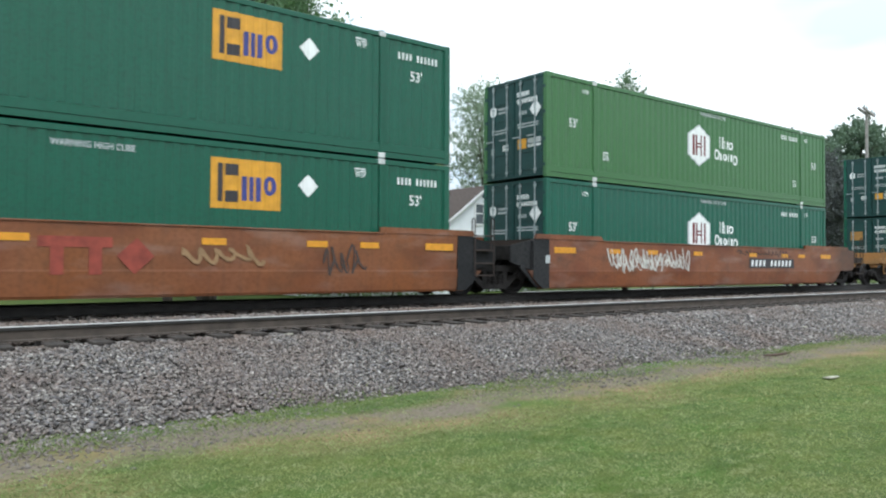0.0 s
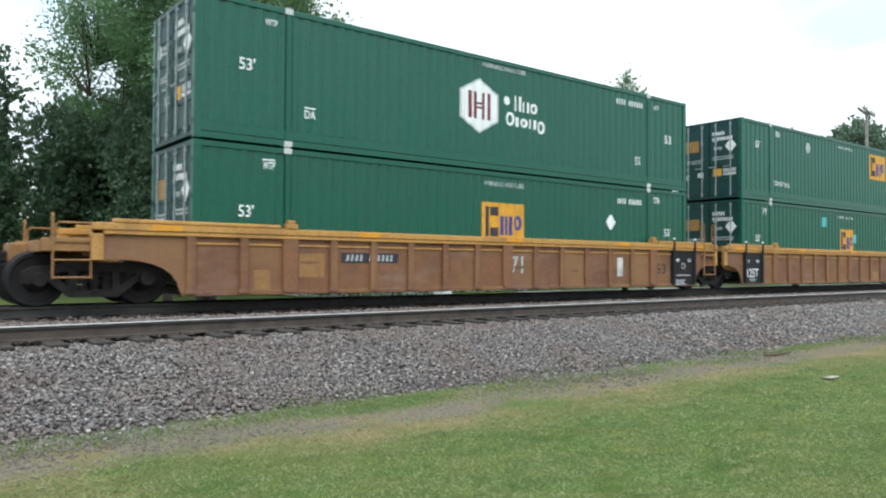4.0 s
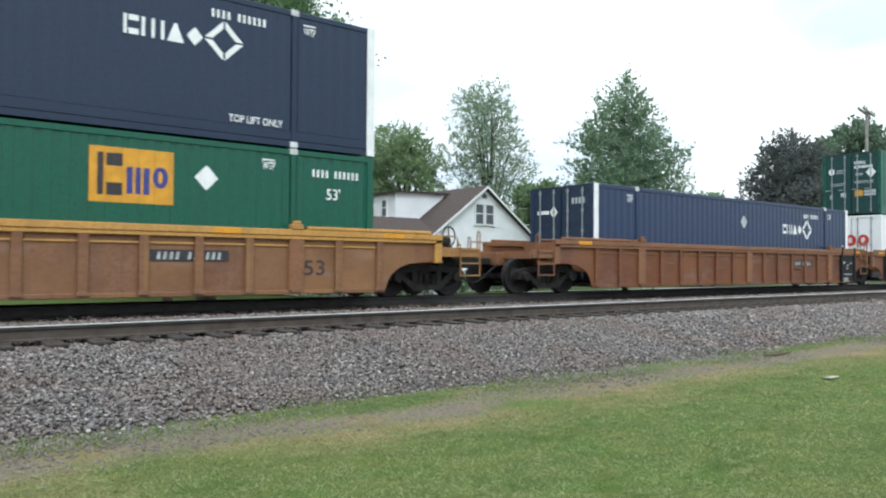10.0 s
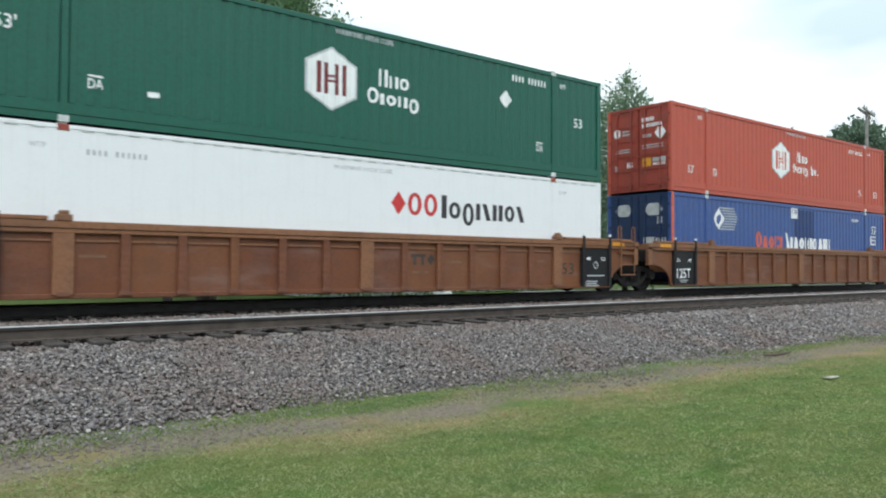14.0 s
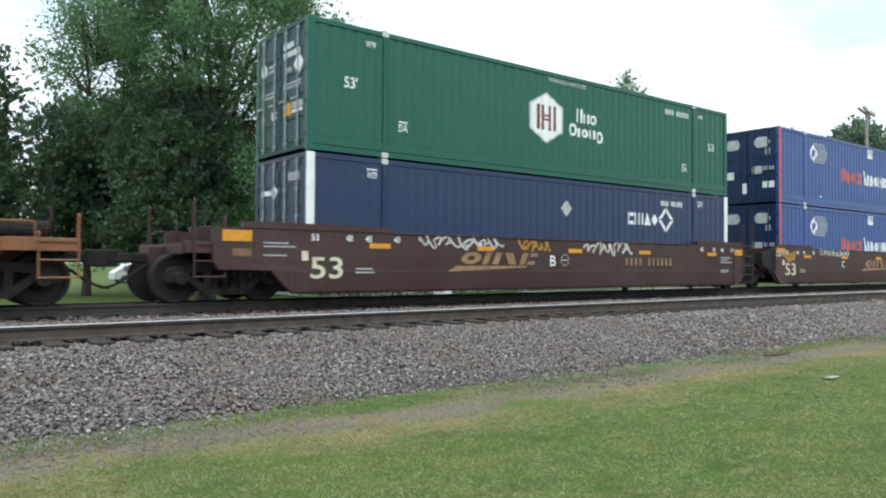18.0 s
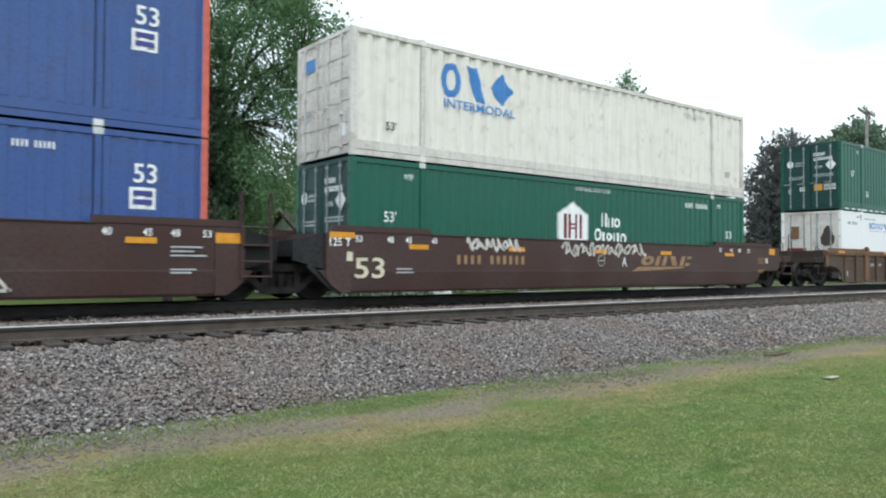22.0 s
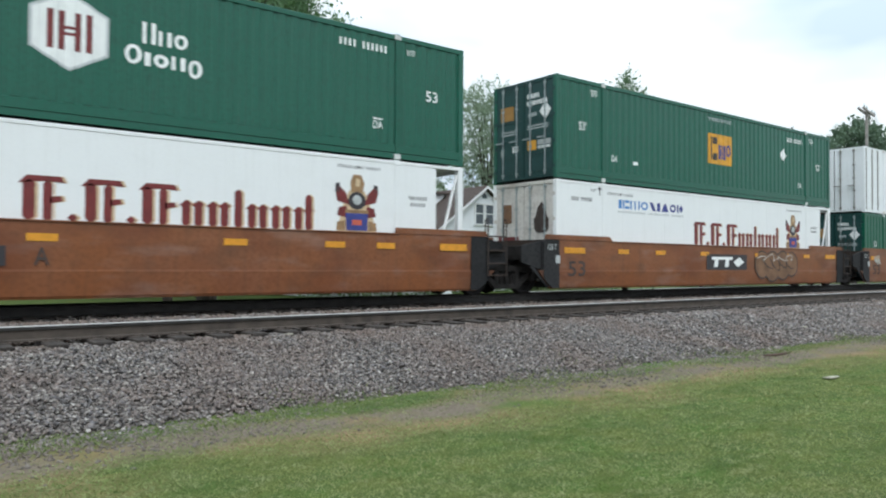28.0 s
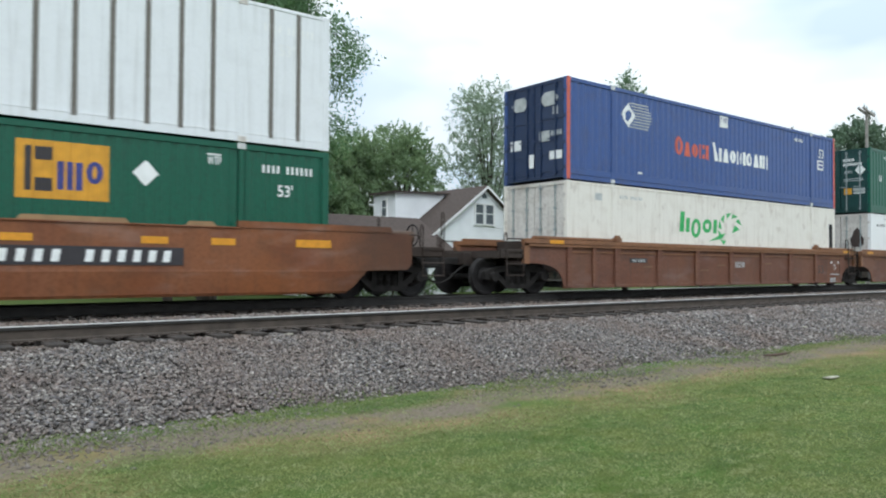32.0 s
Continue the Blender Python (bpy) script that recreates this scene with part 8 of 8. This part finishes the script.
# ---- houses ----
SIDING, nt, b = shader("white_lap_siding_paint", 0.6)
nt.links.new(mixrgb(nt, noise_fac(nt, 1.2, 0.4, 0.8), (0.83, 0.845, 0.86), (0.74, 0.755, 0.77)), b.inputs["Base Color"])
SHINGLE, nt, b = shader("brown_asphalt_shingle", 0.95)
nt.links.new(mixrgb(nt, noise_fac(nt, 7.0, 0.3, 0.7, (1, 1, 2.0)), (0.045, 0.033, 0.028), (0.085, 0.064, 0.055)), b.inputs["Base Color"])
GLASS, nt, b = shader("dark_window_glass", 0.06)
b.inputs["Base Color"].default_value = (0.12, 0.135, 0.15, 1)
TRIM = plain("white_trim_paint", (0.78, 0.78, 0.77), 0.5, 0.0, 0.05)


def window(house, x, y, z, w, h, face="y"):
    """A sash window; face tells the wall's direction."""
    rot = 0 if face == "y" else -90
    place = pose(x, y, z, 0, 0, rot)
    wd = put("window", shared(("window_frame", w, h), lambda bm: [box(bm, -w / 2, -w / 2 + 0.09, -0.05, 0.05, 0, h), box(bm, w / 2 - 0.09, w / 2, -0.05, 0.05, 0, h), box(bm, -w / 2 + 0.09, w / 2 - 0.09, -0.05, 0.05, h - 0.09, h),
                                                                    box(bm, -w / 2 - 0.06, w / 2 + 0.06, -0.09, 0.05, -0.08, 0.0), box(bm, -w / 2 + 0.09, w / 2 - 0.09, -0.03, 0.03, h / 2 - 0.03, h / 2 + 0.03)]), TRIM, house, at=place)
    for z0 in (0.0, h / 2):
        put("pane", shared(("pane", w, h), lambda bm: box(bm, -w / 2 + 0.09, w / 2 - 0.09, 0.0, 0.02, 0.02, h / 2 - 0.03)), GLASS, wd, at=(0, 0, z0))
    return wd


def clapboards(house, x0, x1, y, z0, z1, cut, name="siding_board"):
    """Lap siding on a wall that faces the street; cut(z) gives the wall's left and right bound at a height."""
    z = z0
    step = 0.2
    while z < z1 - 0.05:
        a, b2 = cut(z + step * 0.5)
        if b2 - a > 0.2:
            bm = bmesh.new()
            prism_x(bm, [(y - 0.03, z), (y - 0.008, z + step), (y + 0.01, z + step), (y + 0.01, z)], a, b2)
            part(name, bm, SIDING, house)
        z += step


def gable_house():
    h = new("house")
    tagged(h, "white lap-sided house with brown roof and front gable", "house")
    x0, x1, y0, y1, eave, peak = 26.4, 34.6, 34.9, 44.0, 3.45, 6.45
    xm = (x0 + x1) / 2
    bm = bmesh.new()
    prism(bm, [(x0, 0), (x1, 0), (x1, eave), (xm, peak - 0.05), (x0, eave)], y0, y1)
    part("wall", bm, SIDING, h)

    def cut(z):
        if z < eave:
            return x0, x1
        f = (z - eave) / (peak - 0.05 - eave)
        return x0 + (xm - x0) * f + 0.05, x1 - (x1 - xm) * f - 0.05
    clapboards(h, x0, x1, y0, 2.0, peak - 0.1, cut)
    slope = (peak - eave) / (xm - x0)
    for s2 in (-1, 1):
        bm = bmesh.new()
        xe = xm + s2 * (xm - x0 + 0.45)
        ze = eave - 0.45 * slope
        prism(bm, [(xm, peak), (xe, ze), (xe, ze + 0.16), (xm, peak + 0.18)], y0 - 0.35, y1 + 0.3)
        r = part("roof", bm, SHINGLE, h)
        bm = bmesh.new()
        prism(bm, [(xm, peak - 0.02), (xe, ze - 0.02), (xe, ze + 0.13), (xm, peak + 0.14)], y0 - 0.38, y0 - 0.352)
        part("fascia", bm, TRIM, r)
    for x in (xm - 0.42, xm + 0.42):
        window(h, x, y0 - 0.04, 4.2, 0.8, 1.3)
    bm = bmesh.new()
    prism(bm, [(xm - 0.17, 5.82), (xm + 0.17, 5.82), (xm + 0.17, 6.0), (xm, 6.15), (xm - 0.17, 6.0)], y0 - 0.06, y0 - 0.02)
    part("vent", bm, GLASS, h)
    # dormer on the street-left slope
    dx0, dx1, dy0, dy1, dt = 25.9, 30.4, 38.0, 40.5, 6.12
    bm = bmesh.new()
    box(bm, dx0, dx1, dy0, dy1, 3.3, dt)
    part("dormer_wall", bm, SIDING, h)
    clapboards(h, dx0, dx1, dy0, 4.2, dt, lambda z: (dx0, dx1))
    bm = bmesh.new()
    prism(bm, [(dx0 - 0.25, dt), (dx1, dt + 0.12), (dx1, dt + 0.24), (dx0 - 0.25, dt + 0.1)], dy0 - 0.25, dy1 + 0.2)
    part("dormer_roof", bm, SHINGLE, h)
    window(h, dx0 - 0.03, 39.2, 4.7, 0.7, 1.1, "x")
    return h


def low_house():
    h = new("house")
    tagged(h, "low white bungalow with long brown shingle roof", "house")
    x0, x1, y0, y1, eave, peak = 17.7, 26.35, 32.9, 40.2, 2.35, 4.3
    ym = (y0 + y1) / 2
    bm = bmesh.new()
    prism_x(bm, [(y0, 0), (y1, 0), (y1, eave), (ym, peak - 0.05), (y0, eave)], x0, x1)
    part("wall", bm, SIDING, h)
    for s2 in (-1, 1):
        bm = bmesh.new()
        ye, ze = ym + s2 * (ym - y0 + 0.45), eave - 0.45 * (peak - eave) / (ym - y0)
        prism_x(bm, [(ym, peak), (ye, ze), (ye, ze + 0.16), (ym, peak + 0.18)], x0 - 0.3, x1 + 0.25)
        part("roof", bm, SHINGLE, h)
    for x in (19.5, 22.0, 24.2):
        window(h, x, y0 - 0.03, 0.95, 1.0, 1.15)
    window(h, x0 - 0.03, 36.0, 1.0, 0.8, 1.2, "x")
    window(h, x0 - 0.03, 38.0, 1.0, 0.8, 1.2, "x")
    return h


gable_house()
low_house()

# ---- parked cars by the street ----
CARPAINT = [plain("white_car_paint", (0.66, 0.67, 0.68), 0.3, 0.1, 0.05)]
TYRE = plain("black_tyre_rubber", (0.02, 0.02, 0.02), 0.85)


def parked_car(x, y, paint, label, tall=1.55):
    c = new("parked_car")
    c.matrix_basis = pose(x, y, 0.05)
    tagged(c, label, "car")
    body = shared(("car_body", tall), lambda bm: prism(bm, [(-2.2, 0.3), (2.2, 0.3), (2.25, 0.7), (2.1, 0.86), (1.25, 0.94), (0.75, tall), (-1.2, tall), (-1.9, 0.98), (-2.2, 0.9)], -0.86, 0.86), 0.06)
    put("body", body, paint, c)
    for y2 in (-0.875, 0.86):
        for p in ([(1.02, 0.95), (0.62, tall - 0.1), (-0.1, tall - 0.1), (-0.1, 0.95)], [(-0.2, 0.95), (-0.2, tall - 0.1), (-1.1, tall - 0.1), (-1.6, 0.98)]):
            put("side_window", shared(("car_glass", tall, y2, p[0]), lambda bm: prism(bm, p, y2, y2 + 0.02)), GLASS, c)
    for wx in (-1.4, 1.4):
        for wy in (-0.8, 0.8):
            w = put("wheel", shared("car_tyre", lambda bm: rod(bm, (0, -0.1, 0), (0, 0.1, 0), 0.32, 18)), TYRE, c, at=(wx, wy, 0.32))
            put("rim", shared("car_rim", lambda bm: rod(bm, (0, -0.11, 0), (0, 0.11, 0), 0.19, 12)), GALV, w)
    return c


parked_car(17.5, 62.0, CARPAINT[0], "white car parked far beyond the shaded lawn")

# ---- utility pole ----
POLEWOOD = plain("weathered_pole_timber", (0.27, 0.25, 0.235), 0.9, 0.0, 0.3, 3.0)
pole = new("utility_pole")
pole.matrix_basis = pose(53.1, 21.65, 0, 0, 0, 11.5)
tagged(pole, "weathered timber utility pole with crossarm and transformer", "utility pole")
bm = bmesh.new()
rod(bm, (0, 0, -0.2), (0, 0, 12.3), 0.14, 12, 0.09)
part("post", bm, POLEWOOD, pole)
bm = bmesh.new()
box(bm, -1.8, 1.8, -0.2, -0.09, 12.04, 12.18)
part("crossarm", bm, POLEWOOD, pole)
bm = bmesh.new()
box(bm, -1.8, 1.8, 0.09, 0.2, 12.04, 12.18)
part("crossarm", bm, POLEWOOD, pole)
for s2 in (-1, 1):
    bm = bmesh.new()
    rod(bm, (s2 * 0.8, -0.26, 12.0), (0, -0.2, 11.2), 0.03, 5)
    part("arm_brace", bm, POLEWOOD, pole)
bm = bmesh.new()
rod(bm, (-0.62, 0.05, 7.9), (-0.62, 0.05, 8.8), 0.25, 14)
part("transformer", bm, GALV, pole)
for x in (-1.6, -0.8, 0.8, 1.6):
    put("insulator", shared("insulator", lambda bm: rod(bm, (0, 0, 0), (0, 0, 0.2), 0.05, 8, 0.03)), GALV, pole, at=(x, -0.17, 12.2))
for x, end, sag in ((1.6, (60.0, 6.0, 12.4), 1.0), (0.8, (60.0, 6.0, 12.4), 1.1)):
    bm = bmesh.new()
    a, e = Vector((x, -0.17, 12.4)), Vector(end) + Vector((x, 0, 0))
    tube(bm, [a.lerp(e, k / 10) - Vector((0, 0, sag * 4 * (k / 10) * (1 - k / 10))) for k in range(11)], 0.009, 4)
    part("power_line", bm, SOOT, pole)


# ---- what moves: the train and its wheels ----
def motions():
    stops = [i * 1.0 for i in range(33)]
    for thing, x, z in MOVING:
        walk(thing, [(t, pose(x - gone(t), TRACK_Y, z)) for t in stops])
    beats = [i / 15.0 for i in range(481)]
    turns = [(t, Matrix.Rotation(-gone(t) / WHEEL_R, 4, "Y")) for t in beats]
    for wheel, x in WHEELS:
        place = Matrix.Translation((x, 0, WHEEL_R))
        walk(wheel, [(t, place @ m) for t, m in turns])


motions()
